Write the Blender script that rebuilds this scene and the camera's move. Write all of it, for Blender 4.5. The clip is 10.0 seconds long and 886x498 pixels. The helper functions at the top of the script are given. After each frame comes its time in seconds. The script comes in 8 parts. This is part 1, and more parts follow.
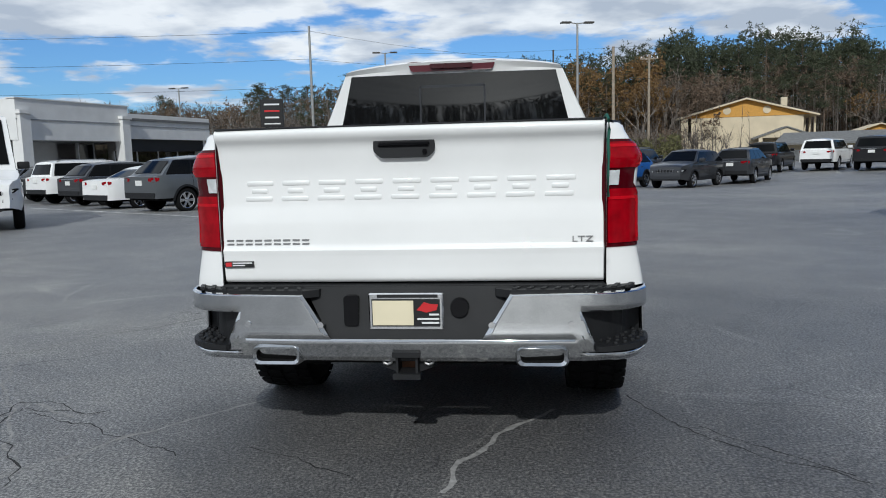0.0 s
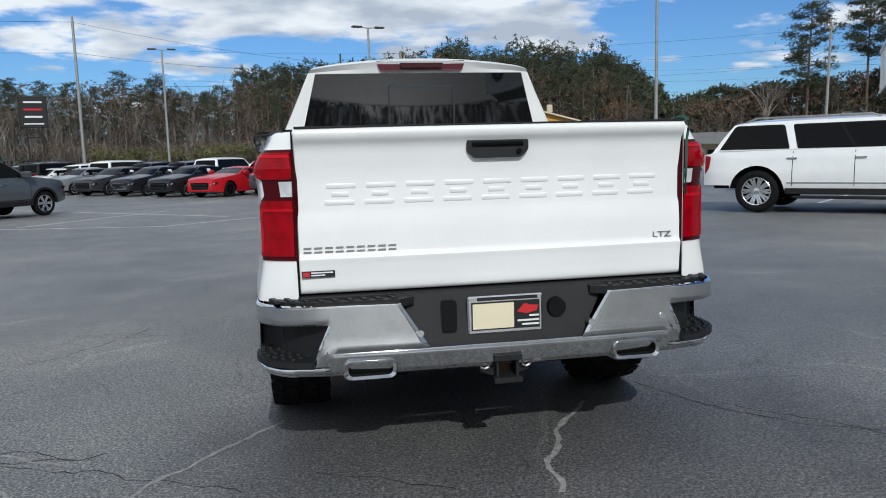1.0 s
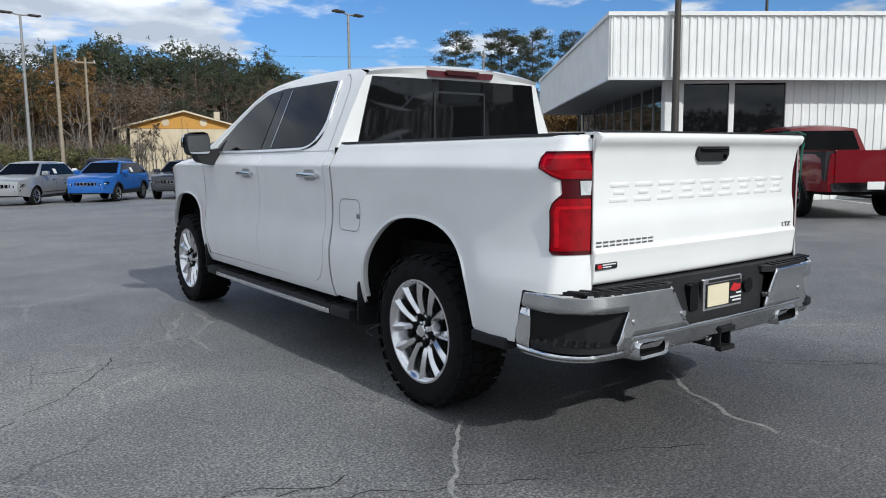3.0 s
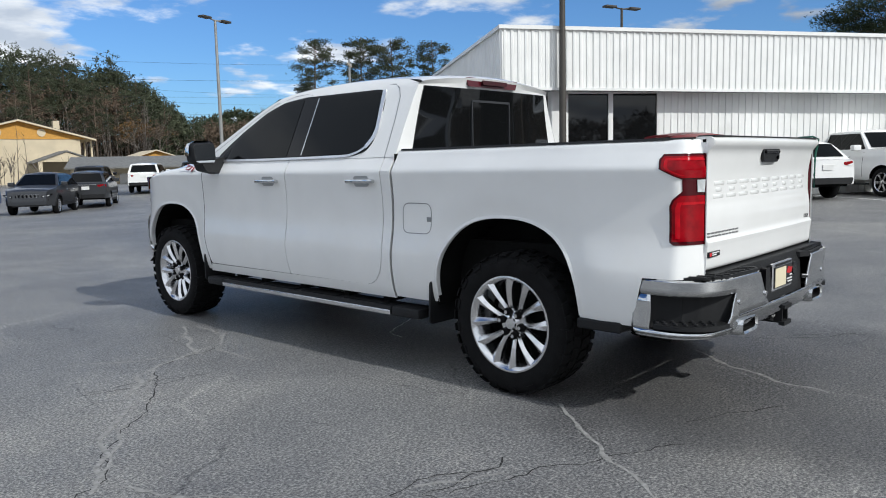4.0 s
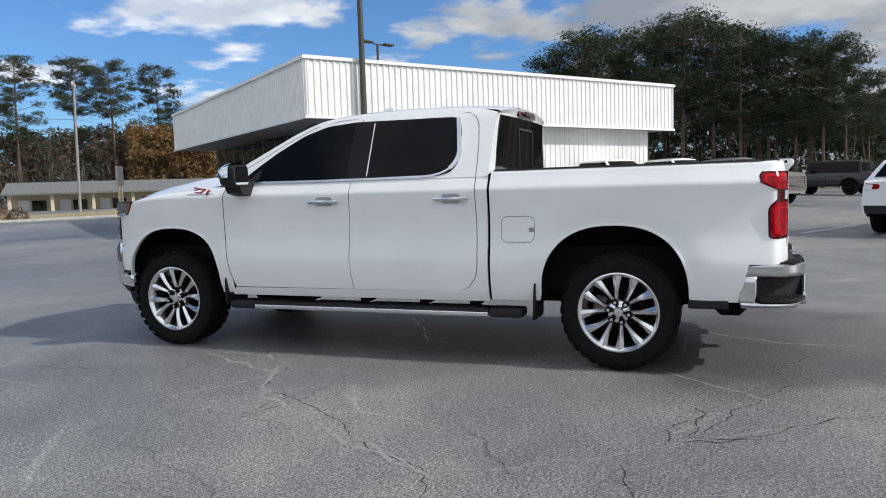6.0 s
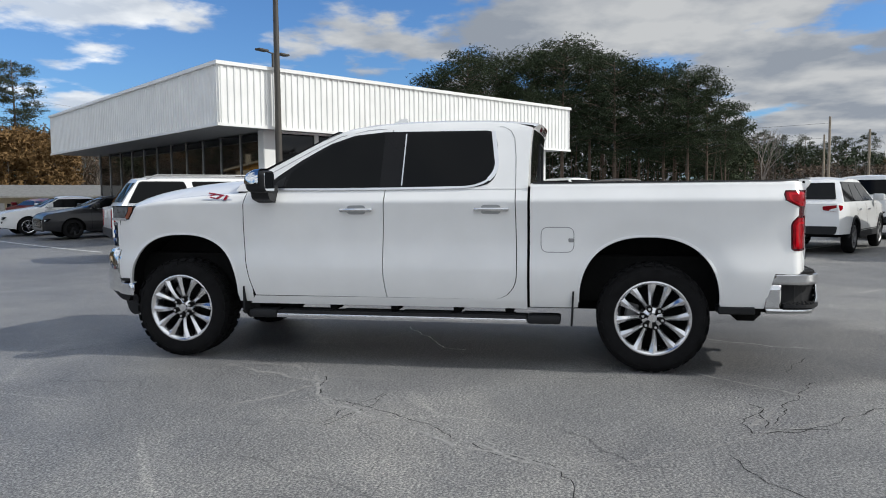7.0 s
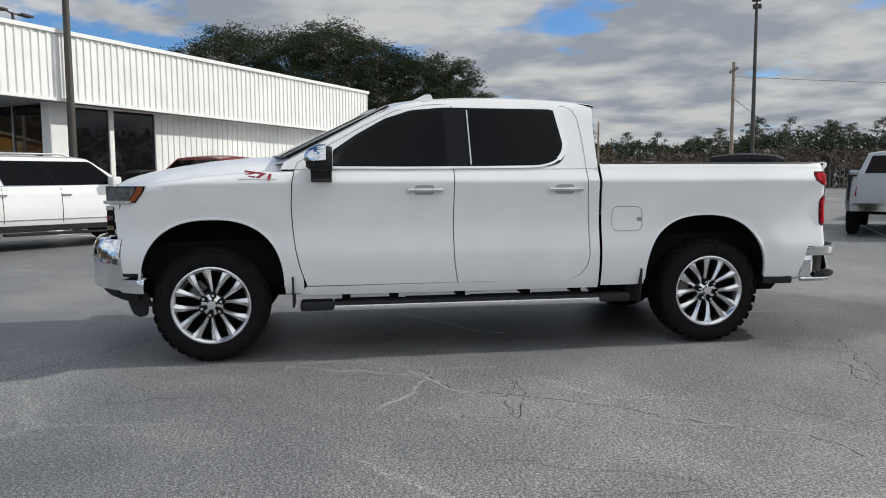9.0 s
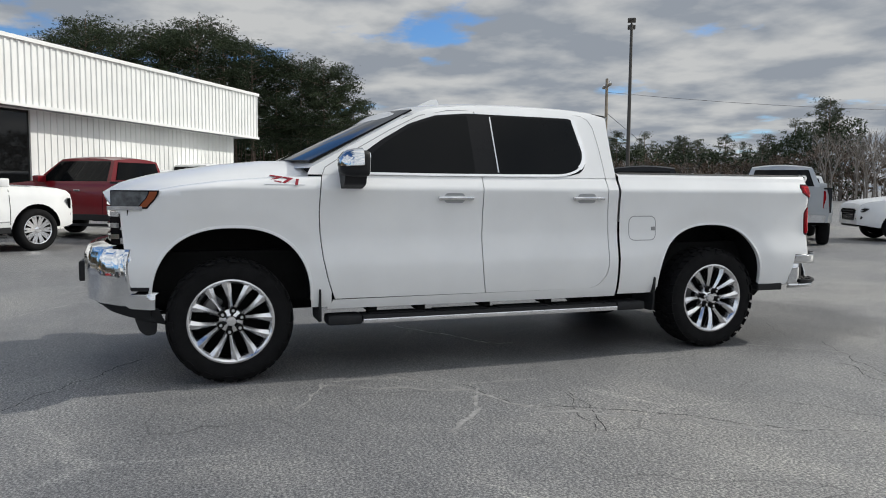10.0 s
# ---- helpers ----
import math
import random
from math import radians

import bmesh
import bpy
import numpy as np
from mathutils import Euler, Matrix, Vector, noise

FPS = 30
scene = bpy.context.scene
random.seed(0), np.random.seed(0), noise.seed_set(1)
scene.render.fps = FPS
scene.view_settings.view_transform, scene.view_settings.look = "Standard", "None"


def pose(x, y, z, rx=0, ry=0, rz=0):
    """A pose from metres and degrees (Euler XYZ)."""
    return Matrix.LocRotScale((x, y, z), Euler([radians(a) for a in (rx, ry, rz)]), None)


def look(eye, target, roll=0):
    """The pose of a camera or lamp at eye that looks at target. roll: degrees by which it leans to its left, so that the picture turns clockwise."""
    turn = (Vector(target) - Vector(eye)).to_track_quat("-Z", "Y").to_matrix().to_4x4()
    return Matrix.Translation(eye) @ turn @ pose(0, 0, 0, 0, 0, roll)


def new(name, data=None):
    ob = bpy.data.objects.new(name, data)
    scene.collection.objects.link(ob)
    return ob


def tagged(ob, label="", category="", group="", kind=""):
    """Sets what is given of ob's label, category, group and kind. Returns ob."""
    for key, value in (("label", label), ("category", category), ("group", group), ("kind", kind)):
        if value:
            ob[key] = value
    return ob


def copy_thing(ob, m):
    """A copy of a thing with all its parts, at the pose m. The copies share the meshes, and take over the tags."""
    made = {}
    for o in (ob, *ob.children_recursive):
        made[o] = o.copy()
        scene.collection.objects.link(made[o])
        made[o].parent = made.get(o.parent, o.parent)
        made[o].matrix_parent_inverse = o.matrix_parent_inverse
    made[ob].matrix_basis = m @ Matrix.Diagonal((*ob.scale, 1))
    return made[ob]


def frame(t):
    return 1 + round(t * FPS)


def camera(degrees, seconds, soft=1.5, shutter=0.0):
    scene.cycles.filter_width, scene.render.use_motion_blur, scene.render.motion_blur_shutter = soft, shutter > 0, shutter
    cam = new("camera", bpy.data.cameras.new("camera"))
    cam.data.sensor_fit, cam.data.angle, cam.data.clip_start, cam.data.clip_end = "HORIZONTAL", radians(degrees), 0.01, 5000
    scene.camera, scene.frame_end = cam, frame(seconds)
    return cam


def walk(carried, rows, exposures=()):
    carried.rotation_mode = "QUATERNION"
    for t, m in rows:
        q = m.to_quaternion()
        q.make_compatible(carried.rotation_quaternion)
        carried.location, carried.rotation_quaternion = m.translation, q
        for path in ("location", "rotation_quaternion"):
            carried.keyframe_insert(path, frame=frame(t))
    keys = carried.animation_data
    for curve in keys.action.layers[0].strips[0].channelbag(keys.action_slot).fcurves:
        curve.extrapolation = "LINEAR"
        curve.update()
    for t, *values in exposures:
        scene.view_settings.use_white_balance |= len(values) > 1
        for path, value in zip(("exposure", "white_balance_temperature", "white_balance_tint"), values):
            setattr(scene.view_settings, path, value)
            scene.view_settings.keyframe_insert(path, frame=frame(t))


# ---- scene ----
cam = camera(61.7, 10.0, 1.0)
PATH = [
    (0, (0.506, -4.031, 1.274), (0.267, -2.061, 1.026), -1.5),
    (0.5, (-0.129, -3.979, 1.271), (-0.069, -1.996, 1.022), -1.4),
    (1, (-0.735, -3.934, 1.293), (-0.39, -1.981, 1.038), -1.6),
    (1.5, (-1.352, -3.825, 1.304), (-0.75, -1.934, 1.05), -1.5),
    (2, (-1.957, -3.715, 1.302), (-1.138, -1.907, 1.055), -1.2),
    (2.5, (-2.532, -3.458, 1.307), (-1.527, -1.745, 1.068), -0.8),
    (3.8, (-3.987, -2.615, 1.305), (-2.572, -1.223, 1.063), -1.0),
    (4, (-4.199, -2.487, 1.306), (-2.734, -1.146, 1.076), -1.3),
    (4.5, (-4.711, -2.078, 1.308), (-3.123, -0.883, 1.08), -2.0),
    (5, (-5.241, -1.681, 1.326), (-3.547, -0.642, 1.105), -2.5),
    (5.5, (-5.664, -1.202, 1.321), (-3.879, -0.323, 1.12), -2.4),
    (6, (-6.016, -0.686, 1.307), (-4.156, 0.028, 1.133), -1.8),
    (7.5, (-6.554, 1.087, 1.291), (-4.57, 1.301, 1.146), -0.1),
    (8, (-6.548, 1.725, 1.274), (-4.555, 1.762, 1.11), -0.1),
    (8.5, (-6.465, 2.337, 1.265), (-4.478, 2.2, 1.084), -0.2),
    (9, (-6.294, 2.926, 1.274), (-4.326, 2.62, 1.088), -0.3),
    (9.5, (-6.134, 3.496, 1.278), (-4.201, 3.016, 1.099), -0.0),
    (10, (-5.851, 4.018, 1.275), (-3.969, 3.361, 1.109), 0.5),
]
walk(cam, [(t, look(eye, target, roll)) for t, eye, target, roll in PATH], [(0, -0.03, 6160, 6), (1.5, -0.02, 6160, 6), (2.5, 0.12, 6200, 7), (4, 0.24, 6320, 7), (6, 0.36, 6440, 8), (8, 0.33, 6600, 7), (10, 0.30, 6650, 7)])

# ---- light ----
SUN_DIR = Vector((0.04, -1.42, 1.0)).normalized()
sun_data = bpy.data.lights.new("sun", "SUN")
sun_data.energy, sun_data.angle, sun_data.color = 2.55, radians(0.6), (1.0, 0.975, 0.935)
sun = new("sun", sun_data)
sun.matrix_world = look(SUN_DIR * 60, (0, 0, 0))
scene.view_settings.exposure = 0.0


def build_sky():
    w = bpy.data.worlds.new("sky")
    scene.world = w
    w.use_nodes = True
    nt = w.node_tree
    nt.nodes.clear()
    N, L = nt.nodes.new, nt.links.new
    out = N("ShaderNodeOutputWorld")
    bg = N("ShaderNodeBackground")
    bg.inputs["Strength"].default_value = 0.145
    sky = N("ShaderNodeTexSky")
    sky.sky_type = "NISHITA"
    sky.sun_disc = False
    sky.sun_elevation = math.asin(SUN_DIR.z)
    sky.sun_rotation = math.atan2(SUN_DIR.x, SUN_DIR.y)
    sky.dust_density, sky.ozone_density, sky.air_density = 0.6, 2.2, 1.0
    tc = N("ShaderNodeTexCoord")
    sep = N("ShaderNodeSeparateXYZ")
    L(tc.outputs["Generated"], sep.inputs[0])
    # flat cloud deck: direction divided by height
    h = N("ShaderNodeMath"); h.operation = "MAXIMUM"; h.inputs[1].default_value = 0.0
    L(sep.outputs["Z"], h.inputs[0])
    add = N("ShaderNodeMath"); add.operation = "ADD"; add.inputs[1].default_value = 0.14
    L(h.outputs[0], add.inputs[0])
    div = N("ShaderNodeVectorMath"); div.operation = "DIVIDE"
    L(tc.outputs["Generated"], div.inputs[0])
    comb = N("ShaderNodeCombineXYZ")
    for k in range(3):
        L(add.outputs[0], comb.inputs[k])
    L(comb.outputs[0], div.inputs[1])
    n1 = N("ShaderNodeTexNoise")
    n1.inputs["Scale"].default_value, n1.inputs["Detail"].default_value, n1.inputs["Roughness"].default_value = 1.8, 10, 0.54
    off = N("ShaderNodeVectorMath"); off.operation = "ADD"; off.inputs[1].default_value = (3.1, 7.4, 0.0)
    L(div.outputs[0], off.inputs[0])
    L(off.outputs[0], n1.inputs["Vector"])
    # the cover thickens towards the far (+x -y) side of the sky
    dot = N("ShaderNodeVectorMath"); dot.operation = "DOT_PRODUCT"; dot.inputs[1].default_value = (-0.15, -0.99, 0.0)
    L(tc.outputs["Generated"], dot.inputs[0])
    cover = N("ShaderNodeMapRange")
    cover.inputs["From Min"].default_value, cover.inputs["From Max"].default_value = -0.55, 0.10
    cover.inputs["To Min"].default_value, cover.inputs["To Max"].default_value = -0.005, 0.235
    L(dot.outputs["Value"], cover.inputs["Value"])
    # unseen bright cloud in the west, added to lift the pickup's shaded side
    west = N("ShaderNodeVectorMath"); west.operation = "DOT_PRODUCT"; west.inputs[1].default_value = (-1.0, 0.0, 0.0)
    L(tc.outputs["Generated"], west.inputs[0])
    west_fill = N("ShaderNodeMapRange"); west_fill.interpolation_type = "SMOOTHSTEP"
    west_fill.inputs["From Min"].default_value, west_fill.inputs["From Max"].default_value = 0.30, 0.65
    west_fill.inputs["To Min"].default_value, west_fill.inputs["To Max"].default_value = 0.0, 0.05
    L(west.outputs["Value"], west_fill.inputs["Value"])
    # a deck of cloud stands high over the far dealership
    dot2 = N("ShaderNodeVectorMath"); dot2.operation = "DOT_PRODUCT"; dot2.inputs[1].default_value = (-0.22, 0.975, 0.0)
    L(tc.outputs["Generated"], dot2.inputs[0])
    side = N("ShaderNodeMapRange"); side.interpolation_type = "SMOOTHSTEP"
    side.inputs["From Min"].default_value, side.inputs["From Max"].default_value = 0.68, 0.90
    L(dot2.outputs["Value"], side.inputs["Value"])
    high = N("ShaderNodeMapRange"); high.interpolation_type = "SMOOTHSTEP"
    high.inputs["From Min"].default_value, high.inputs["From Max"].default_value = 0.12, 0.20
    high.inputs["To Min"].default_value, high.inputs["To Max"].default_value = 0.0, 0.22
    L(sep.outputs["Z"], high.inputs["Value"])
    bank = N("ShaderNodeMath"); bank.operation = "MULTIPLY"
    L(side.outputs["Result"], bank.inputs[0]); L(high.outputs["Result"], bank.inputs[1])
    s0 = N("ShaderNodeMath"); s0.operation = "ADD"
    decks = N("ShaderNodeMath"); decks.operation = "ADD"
    L(west_fill.outputs["Result"], decks.inputs[0]); L(bank.outputs[0], decks.inputs[1])
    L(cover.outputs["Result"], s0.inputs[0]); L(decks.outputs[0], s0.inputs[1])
    s = N("ShaderNodeMath"); s.operation = "ADD"
    L(n1.outputs["Fac"], s.inputs[0]); L(s0.outputs[0], s.inputs[1])
    ramp = N("ShaderNodeMapRange"); ramp.interpolation_type = "SMOOTHSTEP"
    ramp.inputs["From Min"].default_value, ramp.inputs["From Max"].default_value = 0.52, 0.63
    L(s.outputs[0], ramp.inputs["Value"])
    # cloud brightness: bright edges, grey bellies
    n2 = N("ShaderNodeTexNoise")
    n2.inputs["Scale"].default_value, n2.inputs["Detail"].default_value = 2.6, 8
    L(off.outputs[0], n2.inputs["Vector"])
    cr = N("ShaderNodeValToRGB")
    cr.color_ramp.elements[0].position, cr.color_ramp.elements[0].color = 0.40, (3.2, 3.55, 4.2, 1)
    cr.color_ramp.elements[1].position, cr.color_ramp.elements[1].color = 0.63, (6.1, 6.2, 6.45, 1)
    L(n2.outputs["Fac"], cr.inputs[0])
    # clouds grey only towards +x -y, so the unseen west stays bright
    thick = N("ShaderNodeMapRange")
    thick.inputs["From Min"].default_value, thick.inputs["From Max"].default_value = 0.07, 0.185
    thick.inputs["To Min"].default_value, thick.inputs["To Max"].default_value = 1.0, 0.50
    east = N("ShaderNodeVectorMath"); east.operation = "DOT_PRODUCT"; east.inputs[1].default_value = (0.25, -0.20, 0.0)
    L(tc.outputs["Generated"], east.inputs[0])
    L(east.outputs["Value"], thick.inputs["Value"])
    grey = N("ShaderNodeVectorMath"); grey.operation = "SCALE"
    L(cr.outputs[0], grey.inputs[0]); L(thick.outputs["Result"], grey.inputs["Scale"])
    tint = N("ShaderNodeMix"); tint.data_type = "RGBA"; tint.blend_type = "MULTIPLY"
    tint.inputs["Factor"].default_value = 1.0
    tint.inputs[7].default_value = (0.335, 0.50, 0.72, 1)
    L(sky.outputs[0], tint.inputs[6])
    mix = N("ShaderNodeMix"); mix.data_type = "RGBA"
    L(ramp.outputs["Result"], mix.inputs["Factor"])
    L(tint.outputs[2], mix.inputs[6])
    L(grey.outputs[0], mix.inputs[7])
    L(mix.outputs[2], bg.inputs["Color"])
    L(bg.outputs[0], out.inputs["Surface"])


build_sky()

# ---- materials ----
MATS = {}


def plain(name, color, rough=0.5, metal=0.0, coat=0.0, spec=0.5, vary=0.06, scale=6.0, bump=0.0, bscale=60.0, alpha=1.0, trans=0.0):
    """A painted, plastic, rubber or metal surface with large and fine variation."""
    if name in MATS:
        return MATS[name]
    m = bpy.data.materials.new(name)
    m.use_nodes = True
    nt = m.node_tree
    b = nt.nodes["Principled BSDF"]
    N, L = nt.nodes.new, nt.links.new
    b.inputs["Metallic"].default_value, b.inputs["Roughness"].default_value = metal, rough
    b.inputs["Coat Weight"].default_value, b.inputs["Coat Roughness"].default_value = coat, 0.03
    b.inputs["Specular IOR Level"].default_value = spec
    b.inputs["Transmission Weight"].default_value = trans
    tc = N("ShaderNodeTexCoord")
    n = N("ShaderNodeTexNoise")
    n.inputs["Scale"].default_value, n.inputs["Detail"].default_value = scale, 6
    L(tc.outputs["Object"], n.inputs["Vector"])
    r = N("ShaderNodeValToRGB")
    lo, hi = [max(0.0, c * (1 - vary)) for c in color], [min(1.0, c * (1 + vary)) for c in color]
    r.color_ramp.elements[0].position, r.color_ramp.elements[0].color = 0.3, (*lo, 1)
    r.color_ramp.elements[1].position, r.color_ramp.elements[1].color = 0.7, (*hi, 1)
    L(n.outputs["Fac"], r.inputs[0])
    L(r.outputs[0], b.inputs["Base Color"])
    n2 = N("ShaderNodeTexNoise")
    n2.inputs["Scale"].default_value, n2.inputs["Detail"].default_value = bscale, 3
    L(tc.outputs["Object"], n2.inputs["Vector"])
    mr = N("ShaderNodeMapRange")
    mr.inputs["To Min"].default_value, mr.inputs["To Max"].default_value = max(0.02, rough * 0.8), min(1.0, rough * 1.25 + 0.01)
    L(n2.outputs["Fac"], mr.inputs["Value"])
    L(mr.outputs["Result"], b.inputs["Roughness"])
    if bump:
        bp = N("ShaderNodeBump")
        bp.inputs["Strength"].default_value, bp.inputs["Distance"].default_value = bump, 0.01
        L(n2.outputs["Fac"], bp.inputs["Height"])
        L(bp.outputs[0], b.inputs["Normal"])
    MATS[name] = m
    return m


def paint(name, color, metal=0.0, rough=0.3):
    return plain("paint_" + name, color, rough=rough, metal=metal, coat=0.55, spec=0.25, vary=0.03, scale=3, bscale=300)


def asphalt():
    m = bpy.data.materials.new("asphalt")
    m.use_nodes = True
    nt = m.node_tree
    b = nt.nodes["Principled BSDF"]
    N, L = nt.nodes.new, nt.links.new
    tc = N("ShaderNodeTexCoord")

    def noise_at(scale, detail=6, rough=0.6, dist=0.0):
        n = N("ShaderNodeTexNoise")
        n.inputs["Scale"].default_value, n.inputs["Detail"].default_value = scale, detail
        n.inputs["Roughness"].default_value, n.inputs["Distortion"].default_value = rough, dist
        L(tc.outputs["Object"], n.inputs["Vector"])
        return n.outputs["Fac"]

    def ramp(src, stops):
        r = N("ShaderNodeValToRGB")
        el = r.color_ramp.elements
        el[0].position, el[0].color = stops[0][0], (*stops[0][1], 1)
        el[1].position, el[1].color = stops[-1][0], (*stops[-1][1], 1)
        for p, c in stops[1:-1]:
            e = el.new(p)
            e.color = (*c, 1)
        L(src, r.inputs[0])
        return r.outputs[0]

    def mixc(kind, fac, a, c):
        x = N("ShaderNodeMix"); x.data_type = "RGBA"; x.blend_type = kind
        x.inputs["Factor"].default_value = fac if isinstance(fac, float) else 0.5
        if not isinstance(fac, float):
            L(fac, x.inputs["Factor"])
        L(a, x.inputs[6]); L(c, x.inputs[7])
        return x.outputs[2]

    big = ramp(noise_at(0.16, 5, 0.55, 0.4), [(0.36, (0.126, 0.128, 0.134)), (0.5, (0.164, 0.165, 0.168)), (0.66, (0.208, 0.205, 0.199))])
    mid = ramp(noise_at(1.3, 6, 0.65, 0.6), [(0.3, (0.84, 0.84, 0.85)), (0.75, (1.16, 1.15, 1.13))])
    grain = ramp(noise_at(75, 3, 0.7), [(0.30, (0.20, 0.20, 0.21)), (0.47, (0.90, 0.90, 0.90)), (0.70, (2.9, 2.84, 2.68))])
    stones = ramp(noise_at(26, 4, 0.7), [(0.34, (0.78, 0.78, 0.79)), (0.5, (1.0, 1.0, 1.0)), (0.66, (1.24, 1.23, 1.2))])
    swirl = ramp(noise_at(0.55, 5, 0.6, 1.8), [(0.34, (0.88, 0.88, 0.89)), (0.5, (1.0, 1.0, 1.0)), (0.64, (1.13, 1.12, 1.10))])
    # weathered hairline cracks: a bent cell network, open only here and there
    bent = N("ShaderNodeMix"); bent.data_type = "VECTOR"; bent.inputs["Factor"].default_value = 0.16
    wob = N("ShaderNodeTexNoise")
    wob.inputs["Scale"].default_value, wob.inputs["Detail"].default_value = 2.2, 6
    L(tc.outputs["Object"], wob.inputs["Vector"])
    L(tc.outputs["Object"], bent.inputs[4]); L(wob.outputs["Color"], bent.inputs[5])

    def network(scale, wide, seed):
        at_ = N("ShaderNodeVectorMath"); at_.operation = "ADD"; at_.inputs[1].default_value = (seed, seed * 0.7, 0.0)
        L(bent.outputs[1], at_.inputs[0])
        v = N("ShaderNodeTexVoronoi"); v.feature = "DISTANCE_TO_EDGE"; v.inputs["Scale"].default_value = scale
        L(at_.outputs[0], v.inputs["Vector"])
        r = N("ShaderNodeMapRange"); r.interpolation_type = "SMOOTHSTEP"
        r.inputs["From Min"].default_value, r.inputs["From Max"].default_value = 0.0, wide
        r.inputs["To Min"].default_value, r.inputs["To Max"].default_value = 1.0, 0.0
        L(v.outputs["Distance"], r.inputs["Value"])
        return r.outputs["Result"]

    def gated(src, scale, lo, hi):
        g = N("ShaderNodeMapRange"); g.interpolation_type = "SMOOTHSTEP"
        g.inputs["From Min"].default_value, g.inputs["From Max"].default_value = lo, hi
        L(noise_at(scale, 3, 0.5), g.inputs["Value"])
        m_ = N("ShaderNodeMath"); m_.operation = "MULTIPLY"
        L(src, m_.inputs[0]); L(g.outputs["Result"], m_.inputs[1])
        return m_.outputs[0]

    pale = ramp(gated(network(0.75, 0.016, 3.0), 0.6, 0.45, 0.62), [(0.0, (1.0, 1.0, 1.0)), (1.0, (1.35, 1.34, 1.31))])
    fine = ramp(gated(network(1.6, 0.010, 8.0), 0.9, 0.50, 0.62), [(0.0, (1.0, 1.0, 1.0)), (1.0, (0.55, 0.55, 0.56))])
    # darker patch by the tail of the pickup, with a ragged edge
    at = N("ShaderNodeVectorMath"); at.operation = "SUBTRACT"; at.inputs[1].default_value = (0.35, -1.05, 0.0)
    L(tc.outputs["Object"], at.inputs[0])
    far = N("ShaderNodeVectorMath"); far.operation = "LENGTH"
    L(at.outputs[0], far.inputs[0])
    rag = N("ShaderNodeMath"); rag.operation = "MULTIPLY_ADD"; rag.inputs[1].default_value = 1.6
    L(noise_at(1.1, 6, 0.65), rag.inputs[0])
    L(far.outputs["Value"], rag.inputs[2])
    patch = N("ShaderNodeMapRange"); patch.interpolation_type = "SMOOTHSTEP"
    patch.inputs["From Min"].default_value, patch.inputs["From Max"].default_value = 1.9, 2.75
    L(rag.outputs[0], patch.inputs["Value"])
    tail_tone = ramp(patch.outputs["Result"], [(0.0, (0.52, 0.52, 0.53)), (1.0, (1.0, 1.0, 1.0))])
    col = mixc("MULTIPLY", 1.0, mixc("MULTIPLY", 1.0, mixc("MULTIPLY", 1.0, big, mid), mixc("MULTIPLY", 1.0, grain, stones)), mixc("MULTIPLY", 1.0, mixc("MULTIPLY", 1.0, pale, fine), mixc("MULTIPLY", 1.0, swirl, tail_tone)))
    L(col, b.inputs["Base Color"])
    rr = N("ShaderNodeMapRange")
    rr.inputs["To Min"].default_value, rr.inputs["To Max"].default_value = 0.42, 0.62
    L(noise_at(0.3, 5), rr.inputs["Value"])
    L(rr.outputs["Result"], b.inputs["Roughness"])
    b.inputs["Specular IOR Level"].default_value = 0.42
    bp = N("ShaderNodeBump")
    bp.inputs["Strength"].default_value, bp.inputs["Distance"].default_value = 0.6, 0.008
    L(noise_at(110, 4, 0.75), bp.inputs["Height"])
    L(bp.outputs[0], b.inputs["Normal"])
    return m


def leafy(name, lo, hi):
    """Foliage whose colour varies from clump to clump and tree to tree."""
    if name in MATS:
        return MATS[name]
    m = bpy.data.materials.new(name)
    m.use_nodes = True
    nt = m.node_tree
    b = nt.nodes["Principled BSDF"]
    N, L = nt.nodes.new, nt.links.new
    g, oi = N("ShaderNodeNewGeometry"), N("ShaderNodeObjectInfo")
    a = N("ShaderNodeMath"); a.operation = "ADD"
    L(g.outputs["Random Per Island"], a.inputs[0])
    L(oi.outputs["Random"], a.inputs[1])
    tc = N("ShaderNodeTexCoord")
    nz = N("ShaderNodeTexNoise")
    nz.inputs["Scale"].default_value, nz.inputs["Detail"].default_value = 0.22, 3
    L(tc.outputs["Object"], nz.inputs["Vector"])
    h = N("ShaderNodeMath"); h.operation = "MULTIPLY_ADD"; h.inputs[1].default_value = 0.27
    L(a.outputs[0], h.inputs[0])
    k = N("ShaderNodeMath"); k.operation = "MULTIPLY_ADD"; k.inputs[1].default_value, k.inputs[2].default_value = 1.1, -0.32
    L(nz.outputs["Fac"], k.inputs[0])
    L(k.outputs[0], h.inputs[2])
    r = N("ShaderNodeValToRGB")
    r.color_ramp.elements[0].position, r.color_ramp.elements[0].color = 0.15, (*lo, 1)
    r.color_ramp.elements[1].position, r.color_ramp.elements[1].color = 0.85, (*hi, 1)
    L(h.outputs[0], r.inputs[0])
    L(r.outputs[0], b.inputs["Base Color"])
    b.inputs["Roughness"].default_value = 0.7
    b.inputs["Specular IOR Level"].default_value = 0.2
    MATS[name] = m
    return m


